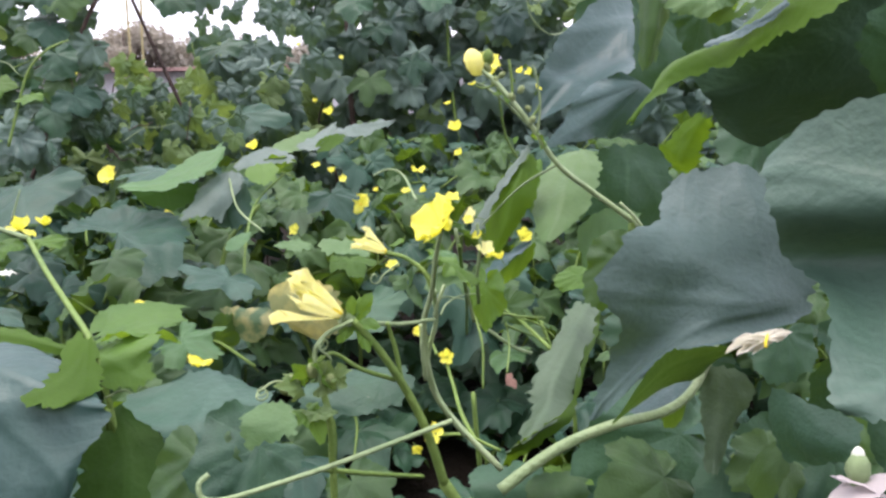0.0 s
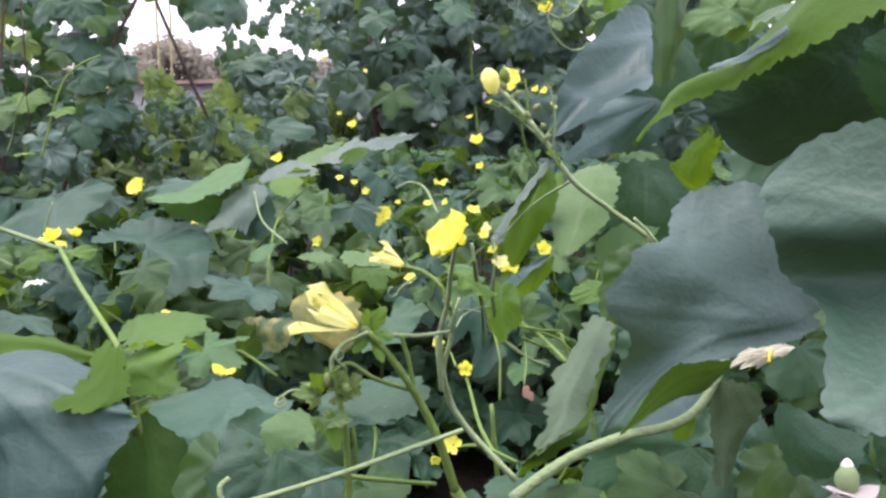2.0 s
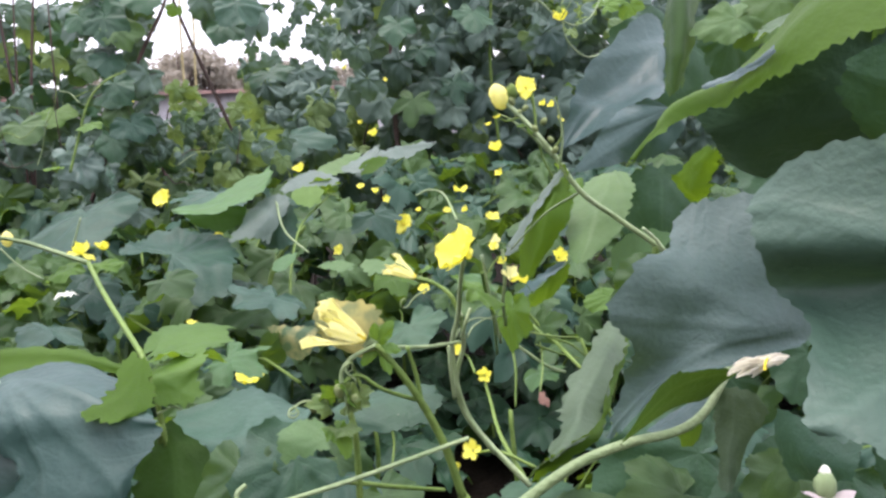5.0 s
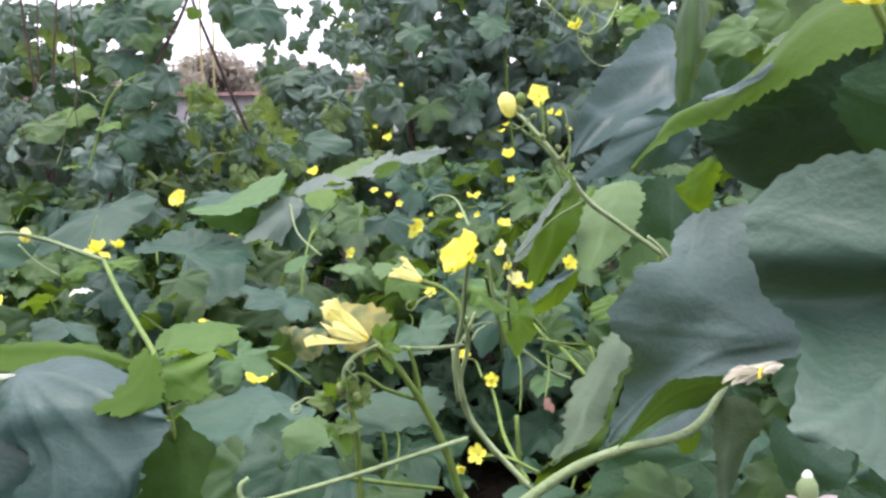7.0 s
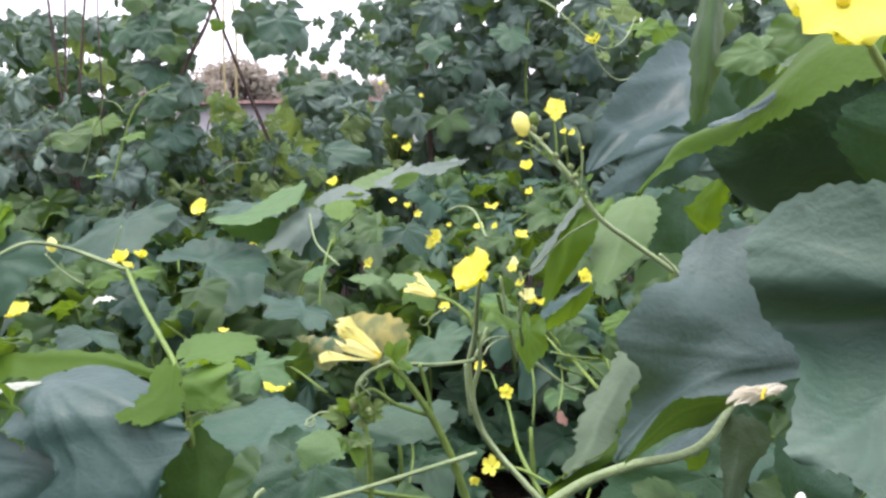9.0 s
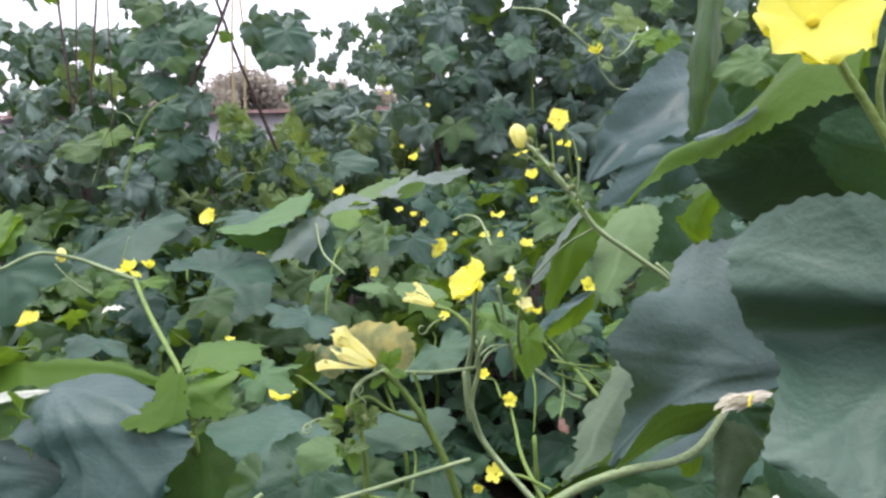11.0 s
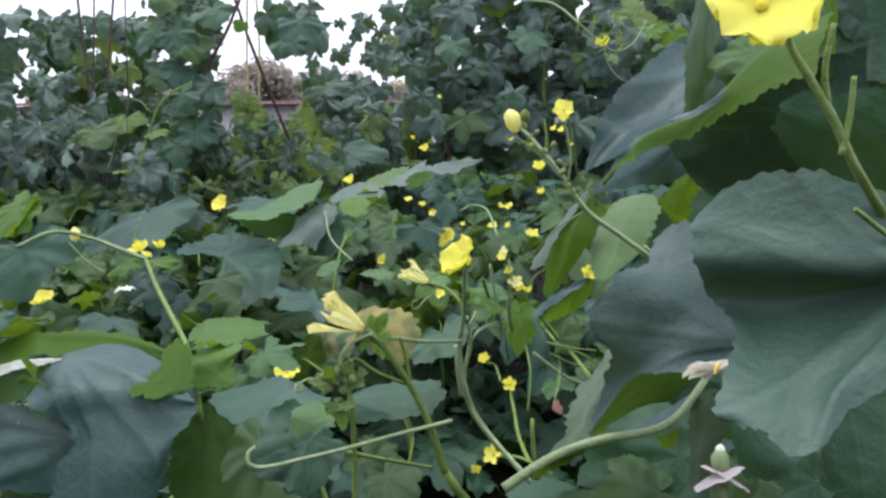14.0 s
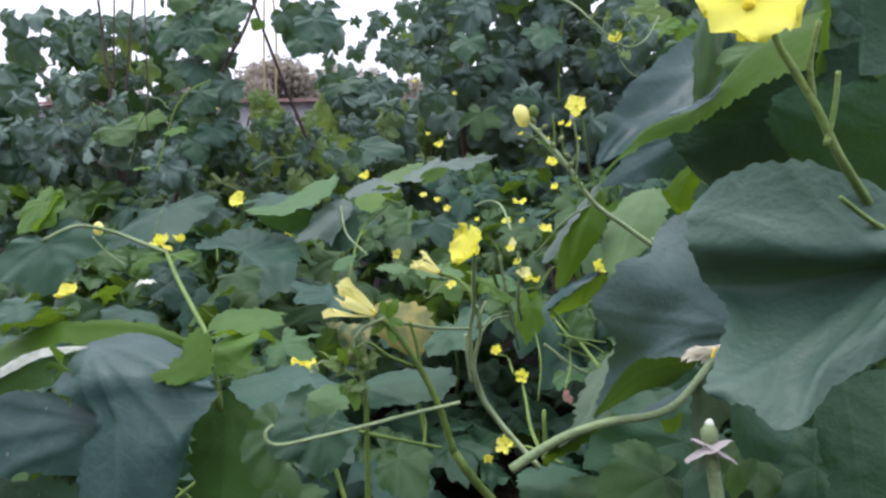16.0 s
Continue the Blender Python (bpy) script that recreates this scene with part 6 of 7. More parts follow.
blade(vine_g, [[(-0.660, 2.160, 0.699), (-0.563, 2.140, 0.703), (-0.489, 2.120, 0.703)], [(-0.617, 2.140, 0.663), (-0.548, 2.110, 0.664), (-0.494, 2.100, 0.668)], [(-0.587, 2.120, 0.616), (-0.550, 2.110, 0.606), (-0.512, 2.100, 0.628)]], material=HALFDRY, teeth=0.03, lump=0.04, seed=78, join=(0.8, 0.2), tips=((0.0, 0.0), (0.4, 1.0)), label='half-yellowed leaf')
leaf(vine_g, (-1.270, 2.519, 1.123), (-1.311, 2.561, 1.180), (-0.86, -0.47, 0.18), wide=0.5, material=DULL, cut=0.1, seed=79)
stem(vine_g, [(-0.540, 2.021, 0.796), (-0.558, 2.136, 0.889), (-0.574, 2.352, 0.977), (-0.504, 2.474, 1.056)], 0.004, 0.003, name='leaf_stalk')
stem(vine_g, [(-0.508, 2.146, 0.922), (-0.602, 2.247, 0.974), (-0.652, 2.356, 1.051)], 0.003, 0.003, name='leaf_stalk', material=STEMPALE)
stem(vine_g, [(-0.259, 2.898, 0.998), (-0.204, 2.907, 1.019), (-0.143, 2.810, 1.008), (-0.085, 2.502, 0.956)], 0.004, 0.004, name='tendril', material=STEMPALE)
stem(vine_g, [(-1.432, 2.564, 1.150), (-1.402, 2.585, 1.260), (-1.362, 2.610, 1.391), (-1.302, 2.628, 1.460), (-1.244, 2.670, 1.495)], 0.0045, 0.003, name='shoot')
leaf(vine_g, (-1.350, 2.580, 1.313), (-1.346, 2.525, 1.291), (-0.14, -0.65, 0.75), material=YOUNG, wide=1.2, cut=0.3)
leaf(vine_g, (-1.471, 2.545, 1.171), (-1.494, 2.490, 1.172), (-0.18, -0.18, 0.97), material=YOUNG, wide=0.7, cut=0.2)
small_flower(vine_g, (-0.961, 2.705, 0.895), (-0.19, -0.50, 0.85), 0.047)
small_flower(vine_g, (-0.143, 3.100, 0.909), (-0.19, -0.50, 0.85), 0.052)
small_flower(vine_g, (0.056, 2.826, 1.167), (-0.19, -0.50, 0.85), 0.063)
small_flower(vine_g, (-0.475, 2.447, 0.871), (-0.19, -0.50, 0.85), 0.050)
small_flower(vine_g, (-0.669, 2.772, 1.116), (-0.19, -0.50, 0.85), 0.055)
small_flower(vine_g, (-0.697, 1.705, 0.834), (-0.19, -0.50, 0.85), 0.031)
small_flower(vine_g, (-0.253, 2.989, 0.928), (-0.19, -0.50, 0.85), 0.032)
small_flower(vine_g, (-0.518, 3.178, 1.011), (-0.19, -0.50, 0.85), 0.044)
small_flower(vine_g, (-0.458, 3.181, 0.986), (-0.19, -0.50, 0.85), 0.039)
small_flower(vine_g, (-0.396, 3.082, 0.966), (-0.19, -0.50, 0.85), 0.042)
small_flower(vine_g, (-0.120, 3.215, 0.980), (-0.19, -0.50, 0.85), 0.039)
small_flower(vine_g, (-0.079, 3.220, 0.981), (-0.19, -0.50, 0.85), 0.049)
small_flower(vine_g, (-0.064, 3.009, 0.924), (-0.19, -0.50, 0.85), 0.041)
small_flower(vine_g, (0.033, 2.515, 0.958), (-0.19, -0.50, 0.85), 0.057)
small_flower(vine_g, (0.068, 2.743, 1.084), (-0.19, -0.50, 0.85), 0.041)
small_flower(vine_g, (0.026, 2.869, 1.259), (-0.19, -0.50, 0.85), 0.038)
small_flower(vine_g, (-0.544, 3.818, 1.207), (-0.19, -0.50, 0.85), 0.063)
flower(vine_g, (-1.264, 2.926, 1.008), (-0.22, -0.74, 0.63), 0.088, closed=0.32)
flower(vine_g, (-0.287, 2.708, 0.913), (-0.34, -0.68, 0.64), 0.087, closed=0.32)
flower(vine_g, (-0.469, 1.418, 0.800), (0.25, -0.60, 0.75), 0.062, closed=0.5)
flower(vine_g, (-1.202, 1.660, 0.886), (-0.05, -0.39, 0.92), 0.062, closed=0.32)
# small lilac flower, simplified to one pale leaf-shaped piece
scrap = leaf(vine_g, (-0.982, 1.689, 0.922), (-0.996, 1.637, 0.929), (0.06, -0.46, 0.89), wide=0.4, material=PALEBUD, cut=0.3, label="small pale flower made as one leaf-shaped piece")
scrap.name = "dry_leaf"
leaf(vine_g, (0.108, 1.180, 0.842), (0.098, 1.178, 0.836), (0.09, -0.75, 0.66), wide=1.5, material=DRY, cut=0.2, label='dry reddish fallen leaf')


# ---- leaves of the trellis that stand out ----
vine_h = thing("gourd_vine", (0.1, 4.75, 0.0), "gourd vine covering a tall trellis, dense with dark lobed leaves", "vine", "trellis vines")
stem(vine_h, [(0.1, 4.75, 0.0), (0.12, 4.7, 0.8), (0.05, 4.75, 1.6), (0.1, 4.75, 2.4)], 0.012, 0.006, name="main_stem")
leaf(vine_h, (-0.396, 4.448, 1.385), (-0.400, 4.349, 1.242), (-0.00, -0.91, 0.40), wide=1.0, cut=0.4, seed=80)
leaf(vine_h, (-0.950, 3.724, 1.216), (-0.911, 3.558, 1.097), (0.04, -0.74, 0.67), wide=1.5, material=DULL, cut=0.35, seed=81)
leaf(vine_h, (-0.163, 4.500, 1.472), (-0.112, 4.448, 1.350), (0.30, -0.89, 0.35), wide=1.0, material=BACK, cut=0.4, seed=82)
leaf(vine_h, (-0.044, 4.459, 1.856), (-0.077, 4.364, 1.755), (0.10, -0.88, 0.46), wide=1.2, material=BACK, cut=0.25, seed=83)
leaf(vine_h, (-0.464, 4.407, 1.806), (-0.455, 4.312, 1.682), (0.10, -0.93, 0.36), wide=1.0, material=BACK, cut=0.25, seed=84)
leaf(vine_h, (-0.352, 4.460, 1.663), (-0.337, 4.410, 1.577), (0.10, -0.93, 0.36), wide=1.1, material=BACK, cut=0.25, seed=85)
leaf(vine_h, (-1.070, 3.893, 1.544), (-1.007, 3.815, 1.488), (0.09, -0.77, 0.64), wide=1.5, material=BACK, cut=0.25, seed=86)
leaf(vine_h, (-1.594, 3.273, 1.755), (-1.590, 3.216, 1.633), (-0.01, -0.89, 0.46), wide=1.1, material=BACK, cut=0.2, seed=87)
leaf(vine_h, (-1.540, 3.325, 1.726), (-1.495, 3.280, 1.649), (0.40, -0.85, 0.35), wide=1.0, material=LEAF, cut=0.2, seed=88)
leaf(vine_h, (-1.040, 3.340, 1.803), (-0.946, 3.295, 1.698), (0.29, -0.76, 0.59), wide=1.0, material=DULL, cut=0.2, seed=89)
leaf(vine_h, (-1.135, 3.420, 1.730), (-1.038, 3.381, 1.659), (0.30, -0.78, 0.55), wide=1.0, material=BACK, cut=0.2, seed=90)
leaf(vine_h, (-1.428, 3.308, 1.858), (-1.375, 3.264, 1.789), (0.30, -0.78, 0.55), wide=1.5, material=BACK, cut=0.2, seed=91)
leaf(vine_h, (-1.383, 3.523, 1.821), (-1.402, 3.515, 1.782), (0.30, -0.78, 0.55), wide=1.2, material=YOUNG, cut=0.2, seed=92)
leaf(vine_h, (-1.720, 3.360, 1.827), (-1.645, 3.276, 1.725), (-0.12, -0.82, 0.55), wide=1.0, material=LEAF, cut=0.2, seed=93)
leaf(vine_h, (-1.471, 3.844, 1.341), (-1.385, 3.854, 1.351), (0.08, -0.64, 0.76), wide=0.8, material=YOUNG, cut=0.2, seed=94)
leaf(vine_h, (-1.608, 3.380, 1.249), (-1.564, 3.298, 1.175), (0.10, -0.88, 0.46), wide=1.2, material=BACK, cut=0.2, seed=95)
leaf(vine_h, (-1.607, 3.313, 1.460), (-1.544, 3.235, 1.402), (0.09, -0.83, 0.55), wide=1.4, material=BACK, cut=0.2, seed=96)
leaf(vine_h, (-1.920, 3.367, 1.373), (-1.898, 3.284, 1.307), (0.09, -0.83, 0.55), wide=1.2, material=YOUNG, cut=0.2, seed=97)
leaf(vine_h, (-2.011, 3.247, 1.320), (-1.967, 3.165, 1.247), (0.09, -0.83, 0.55), wide=1.4, material=LEAF, cut=0.2, seed=98)
leaf(vine_h, (-1.624, 3.321, 1.818), (-1.633, 3.266, 1.719), (0.04, -0.89, 0.45), wide=1.05, material=BACK, cut=0.2)
leaf(vine_h, (-1.540, 3.265, 1.709), (-1.493, 3.219, 1.611), (0.14, -0.88, 0.45), wide=1.05, material=LEAF, cut=0.2)
leaf(vine_h, (-1.604, 3.287, 1.592), (-1.604, 3.237, 1.513), (0.24, -0.86, 0.45), wide=1.05, material=DULL, cut=0.2)
leaf(vine_h, (-1.538, 3.177, 1.480), (-1.492, 3.132, 1.395), (0.04, -0.89, 0.45), wide=1.05, material=BACK, cut=0.2)
leaf(vine_h, (-1.565, 3.259, 1.380), (-1.575, 3.205, 1.295), (0.14, -0.88, 0.45), wide=1.05, material=LEAF, cut=0.2)
leaf(vine_h, (-1.475, 3.159, 1.312), (-1.439, 3.112, 1.220), (0.24, -0.86, 0.45), wide=1.05, material=DULL, cut=0.2)
leaf(vine_h, (-1.598, 3.232, 1.248), (-1.598, 3.179, 1.154), (0.04, -0.89, 0.45), wide=1.05, material=BACK, cut=0.2)
leaf(vine_h, (-1.681, 3.271, 1.566), (-1.681, 3.220, 1.488), (0.14, -0.88, 0.45), wide=1.05, material=LEAF, cut=0.2)
leaf(vine_h, (-1.625, 3.680, 1.502), (-1.566, 3.642, 1.447), (0.24, -0.86, 0.45), wide=1.05, material=DULL, cut=0.2)
leaf(vine_h, (-1.717, 3.300, 1.774), (-1.659, 3.257, 1.693), (0.04, -0.89, 0.45), wide=1.05, material=BACK, cut=0.2)
leaf(vine_h, (-1.669, 3.333, 1.929), (-1.687, 3.278, 1.847), (0.14, -0.88, 0.45), wide=1.05, material=LEAF, cut=0.2)
small_flower(vine_h, (-0.907, 4.222, 1.423), (-0.12, -0.75, 0.65), 0.057)
small_flower(vine_h, (-1.904, 4.118, 1.433), (-0.12, -0.75, 0.65), 0.038)
small_flower(vine_h, (-1.608, 4.118, 1.238), (-0.12, -0.75, 0.65), 0.076)
small_flower(vine_h, (-0.533, 4.274, 1.496), (-0.12, -0.75, 0.65), 0.032)
small_flower(vine_h, (-0.673, 4.221, 1.263), (-0.12, -0.75, 0.65), 0.038)
small_flower(vine_h, (-0.783, 4.192, 1.156), (-0.12, -0.75, 0.65), 0.038)
small_flower(vine_h, (-0.753, 4.261, 1.561), (-0.12, -0.75, 0.65), 0.038)
clump(vine_h, (-1.256, 4.166, 1.302), (-0.863, 4.252, 1.578), 20, 1, TRELLIS * 2 + PALE, 0.09, 0.15)
clump(vine_h, (-1.136, 4.437, 1.642), (-0.808, 4.530, 1.997), 16, 2, TRELLIS + PALE, 0.05, 0.09)
stem(vine_h, [(-1.481, 3.261, 1.211), (-1.511, 3.272, 1.297), (-1.520, 3.251, 1.361), (-1.557, 3.294, 1.461)], 0.0026, 0.0014, name='twig', material=POLE, sides=5)
stem(vine_h, [(-2.261, 3.199, 1.339), (-2.147, 3.211, 1.334), (-2.043, 3.201, 1.395), (-1.975, 3.238, 1.387)], 0.0026, 0.0014, name='twig', material=STEM, sides=5)
stem(vine_h, [(-1.684, 3.275, 1.425), (-1.600, 3.289, 1.461), (-1.523, 3.265, 1.452), (-1.474, 3.299, 1.441)], 0.0026, 0.0014, name='twig', material=POLE, sides=5)
stem(vine_h, [(-1.932, 3.203, 1.143), (-1.906, 3.218, 1.223), (-1.870, 3.210, 1.336), (-1.867, 3.249, 1.387)], 0.0026, 0.0014, name='twig', material=STEMPALE, sides=5)
stem(vine_h, [(-1.489, 3.303, 1.474), (-1.453, 3.312, 1.508), (-1.413, 3.288, 1.519), (-1.398, 3.320, 1.516)], 0.0026, 0.0014, name='twig', material=POLE, sides=5)
stem(vine_h, [(-1.009, 3.301, 1.150), (-0.955, 3.312, 1.180), (-0.906, 3.290, 1.197), (-0.874, 3.329, 1.231)], 0.0026, 0.0014, name='twig', material=STEM, sides=5)
stem(vine_h, [(-2.030, 3.191, 1.134), (-2.059, 3.199, 1.202), (-2.063, 3.185, 1.306), (-2.103, 3.220, 1.362)], 0.0026, 0.0014, name='twig', material=POLE, sides=5)
stem(vine_h, [(-1.826, 3.265, 1.461), (-1.780, 3.268, 1.447), (-1.731, 3.236, 1.408), (-1.712, 3.267, 1.395)], 0.0026, 0.0014, name='twig', material=STEMPALE, sides=5)
stem(vine_h, [(-2.295, 3.181, 1.249), (-2.229, 3.183, 1.214), (-2.160, 3.161, 1.223), (-2.130, 3.192, 1.209)], 0.0026, 0.0014, name='twig', material=POLE, sides=5)
stem(vine_h, [(-1.885, 3.237, 1.328), (-1.853, 3.251, 1.390), (-1.814, 3.245, 1.514), (-1.807, 3.283, 1.555)], 0.0026, 0.0014, name='twig', material=STEM, sides=5)
stem(vine_h, [(-1.315, 3.272, 1.165), (-1.275, 3.279, 1.187), (-1.235, 3.253, 1.186), (-1.216, 3.288, 1.199)], 0.0026, 0.0014, name='twig', material=POLE, sides=5)
stem(vine_h, [(-2.288, 3.226, 1.518), (-2.241, 3.238, 1.564), (-2.187, 3.211, 1.549), (-2.171, 3.249, 1.587)], 0.0026, 0.0014, name='twig', material=STEMPALE, sides=5)
stem(vine_h, [(-1.078, 3.289, 1.121), (-1.070, 3.301, 1.187), (-1.054, 3.278, 1.223), (-1.058, 3.319, 1.289)], 0.0026, 0.0014, name='twig', material=POLE, sides=5)
stem(vine_h, [(-2.157, 3.191, 1.218), (-2.062, 3.212, 1.288), (-1.973, 3.187, 1.265), (-1.920, 3.233, 1.323)], 0.0026, 0.0014, name='twig', material=STEM, sides=5)
stem(vine_h, [(-2.180, 3.216, 1.391), (-2.101, 3.233, 1.443), (-2.024, 3.210, 1.438), (-1.984, 3.254, 1.496)], 0.0026, 0.0014, name='twig', material=POLE, sides=5)
stem(vine_h, [(-1.584, 3.280, 1.396), (-1.568, 3.296, 1.484), (-1.542, 3.275, 1.526), (-1.544, 3.310, 1.554)], 0.0026, 0.0014, name='twig', material=STEMPALE, sides=5)
stem(vine_h, [(-1.394, 3.253, 1.102), (-1.348, 3.248, 1.045), (-1.302, 3.224, 1.053), (-1.279, 3.254, 1.032)], 0.0026, 0.0014, name='twig', material=POLE, sides=5)
stem(vine_h, [(-1.767, 3.267, 1.430), (-1.685, 3.281, 1.465), (-1.610, 3.262, 1.490), (-1.563, 3.301, 1.511)], 0.0026, 0.0014, name='twig', material=STEM, sides=5)
stem(vine_h, [(-2.226, 3.172, 1.147), (-2.225, 3.176, 1.169), (-2.204, 3.160, 1.245), (-2.223, 3.190, 1.254)], 0.0026, 0.0014, name='twig', material=POLE, sides=5)
stem(vine_h, [(-1.338, 3.262, 1.121), (-1.252, 3.280, 1.174), (-1.177, 3.258, 1.178), (-1.124, 3.297, 1.195)], 0.0026, 0.0014, name='twig', material=STEMPALE, sides=5)
stem(vine_h, [(-2.103, 3.190, 1.176), (-2.039, 3.191, 1.141), (-1.973, 3.169, 1.148), (-1.943, 3.205, 1.165)], 0.0026, 0.0014, name='twig', material=POLE, sides=5)
stem(vine_h, [(-1.018, 3.329, 1.328), (-1.030, 3.341, 1.408), (-1.029, 3.322, 1.477), (-1.047, 3.358, 1.525)], 0.0026, 0.0014, name='twig', material=STEM, sides=5)
stem(vine_h, [(-1.770, 3.273, 1.469), (-1.711, 3.280, 1.479), (-1.652, 3.264, 1.526), (-1.623, 3.304, 1.564)], 0.0026, 0.0014, name='twig', material=POLE, sides=5)
stem(vine_h, [(-1.644, 3.272, 1.385), (-1.598, 3.272, 1.355), (-1.550, 3.244, 1.340), (-1.529, 3.279, 1.352)], 0.0026, 0.0014, name='twig', material=STEMPALE, sides=5)
stem(vine_h, [(-1.825, 3.223, 1.197), (-1.837, 3.236, 1.289), (-1.830, 3.218, 1.359), (-1.855, 3.261, 1.451)], 0.0026, 0.0014, name='twig', material=POLE, sides=5)
stem(vine_h, [(-1.822, 3.229, 1.232), (-1.759, 3.232, 1.214), (-1.696, 3.209, 1.218), (-1.664, 3.245, 1.227)], 0.0026, 0.0014, name='twig', material=STEM, sides=5)
# unseen level leaves added above the close vine to cast shade on it
leaf(vine_a, (0.448, 0.816, 1.441), (0.359, 0.755, 1.419), (-0.08, 0.07, 0.99), wide=1.2, cut=0.12)
leaf(vine_a, (0.461, 0.968, 1.433), (0.363, 0.906, 1.410), (-0.08, 0.07, 0.99), wide=1.2, cut=0.12)
leaf(vine_a, (0.511, 0.860, 1.387), (0.416, 0.799, 1.368), (-0.08, 0.07, 0.99), wide=1.2, cut=0.12)
clump(vine_h, (-1.306, 3.622, 1.753), (-1.036, 3.685, 1.964), 12, 3, TRELLIS, 0.09, 0.15)
clump(vine_h, (-1.32, 4.25, 1.50), (-0.62, 4.40, 1.78), 16, 31, TRELLIS, 0.06, 0.13)
clump(vine_h, (-0.62, 5.15, 1.0), (-0.30, 5.25, 1.35), 16, 32, TRELLIS, 0.10, 0.16)
clump(vine_h, (-0.225, 5.037, 1.593), (0.249, 5.164, 1.993), 22, 14, TRELLIS, 0.09, 0.15)
clump(vine_h, (-1.011, 4.971, 1.709), (-0.573, 5.087, 2.139), 22, 15, TRELLIS, 0.09, 0.15)
clump(vine_h, (0.343, 5.111, 1.691), (0.744, 5.224, 2.122), 6, 16, TRELLIS, 0.09, 0.15)
clump(vine_h, (-1.604, 3.810, 1.223), (-1.209, 3.882, 1.407), 15, 21, PALE + TRELLIS[:2], 0.05, 0.1)
clump(vine_h, (-1.246, 3.450, 1.037), (-0.897, 3.500, 1.284), 20, 41, TRELLIS + PALE * 2, 0.06, 0.11)
clump(vine_h, (-1.599, 3.450, 1.144), (-1.331, 3.500, 1.340), 10, 42, TRELLIS + PALE, 0.06, 0.10)
clump(vine_h, (-2.674, 3.772, 1.687), (-2.397, 3.843, 1.945), 8, 4, TRELLIS, 0.07, 0.12)
clump(vine_h, (-2.498, 3.772, 1.569), (-2.001, 3.870, 1.853), 14, 5, TRELLIS + PALE, 0.05, 0.1)
clump(vine_h, (-1.849, 3.437, 1.592), (-1.534, 3.533, 1.980), 26, 6, TRELLIS, 0.09, 0.15)
clump(vine_h, (-1.637, 3.391, 1.171), (-1.427, 3.472, 1.534), 12, 7, TRELLIS, 0.08, 0.14)
clump(vine_h, (-1.882, 4.215, 1.389), (-1.399, 4.297, 1.50), 6, 8, PALE, 0.06, 0.1)
clump(vine_h, (-1.728, 3.100, 0.893), (-1.502, 3.180, 1.269), 12, 43, TRELLIS, 0.08, 0.13)
clump(vine_h, (-3.025, 3.750, 1.201), (-2.613, 3.830, 1.520), 14, 44, TRELLIS, 0.08, 0.13)
clump(vine_h, (-1.086, 4.050, 1.103), (-0.780, 4.136, 1.434), 22, 9, TRELLIS * 2 + PALE * 2, 0.09, 0.15)
clump(vine_h, (-2.604, 3.575, 1.055), (-2.206, 3.709, 1.616), 20, 10, TRELLIS, 0.08, 0.15)
clump(vine_h, (-1.560, 3.799, 1.121), (-1.121, 3.887, 1.376), 12, 11, PALE * 2 + TRELLIS[:4], 0.05, 0.1)
clump(vine_h, (-2.116, 3.425, 1.065), (-1.657, 3.538, 1.462), 16, 12, TRELLIS * 3 + PALE, 0.08, 0.15)
clump(vine_h, (0.390, 3.678, 1.615), (0.784, 3.766, 1.898), 10, 13, TRELLIS + PALE, 0.09, 0.15)
pole((-1.369, 3.300, 1.791), (-1.503, 3.300, 1.527), 0.007, 0.008, "garden_pole", POLE, "dark slanting wooden pole")
pole((-1.430, 3.750, 1.783), (-1.251, 3.720, 1.311), 0.007, 0.009, "garden_pole", POLE, "dark slanting wooden pole")
pole((-1.742, 4.515, 1.890), (-1.734, 4.446, 1.456), 0.006, 0.006, "bamboo_cane", BAMBOO, "thin straw-coloured bamboo cane")
pole((-1.695, 4.520, 1.889), (-1.666, 4.453, 1.455), 0.006, 0.006, "bamboo_cane", BAMBOO, "thin straw-coloured bamboo cane")
pole((-0.584, 4.899, 2.247), (-0.539, 4.740, 1.235), 0.016, 0.018, "trellis_post", POLE, "dark upright wooden trellis post")
pole((-2.368, 3.765, 2.072), (-2.285, 3.673, 1.448), 0.006, 0.006, "bean_pole", POLE, "thin dark upright garden pole")
pole((-2.288, 3.773, 2.071), (-2.268, 3.675, 1.447), 0.0045, 0.0045, "bean_pole", POLE, "thin dark upright garden pole")
pole((-2.185, 3.784, 2.069), (-2.206, 3.681, 1.447), 0.0055, 0.0055, "bean_pole", POLE, "thin dark upright garden pole")
pole((-2.117, 3.791, 2.068), (-2.086, 3.694, 1.445), 0.0035, 0.0035, "bean_pole", POLE, "thin dark upright garden pole")


FAR_PLACES = ((-15.5, 39.1, 5.0, 2.0), (-14.6, 40.3, 5.4, 2.3), (-17.7, 41.0, 4.0, 1.8), (-13.4, 42.4, 4.7, 2.1), (-11.8, 43.6, 4.4, 2.1), (-20.6, 43.7, 4.0, 1.8), (-22.8, 44.5, 4.3, 1.8), (-25.0, 45.3, 4.0, 2.0), (-28.3, 46.0, 4.6, 2.0), (-31.8, 46.6, 4.3, 2.0), (-11.2, 49.8, 4.9, 2.3), (-8.4, 51.1, 5.0, 2.4))


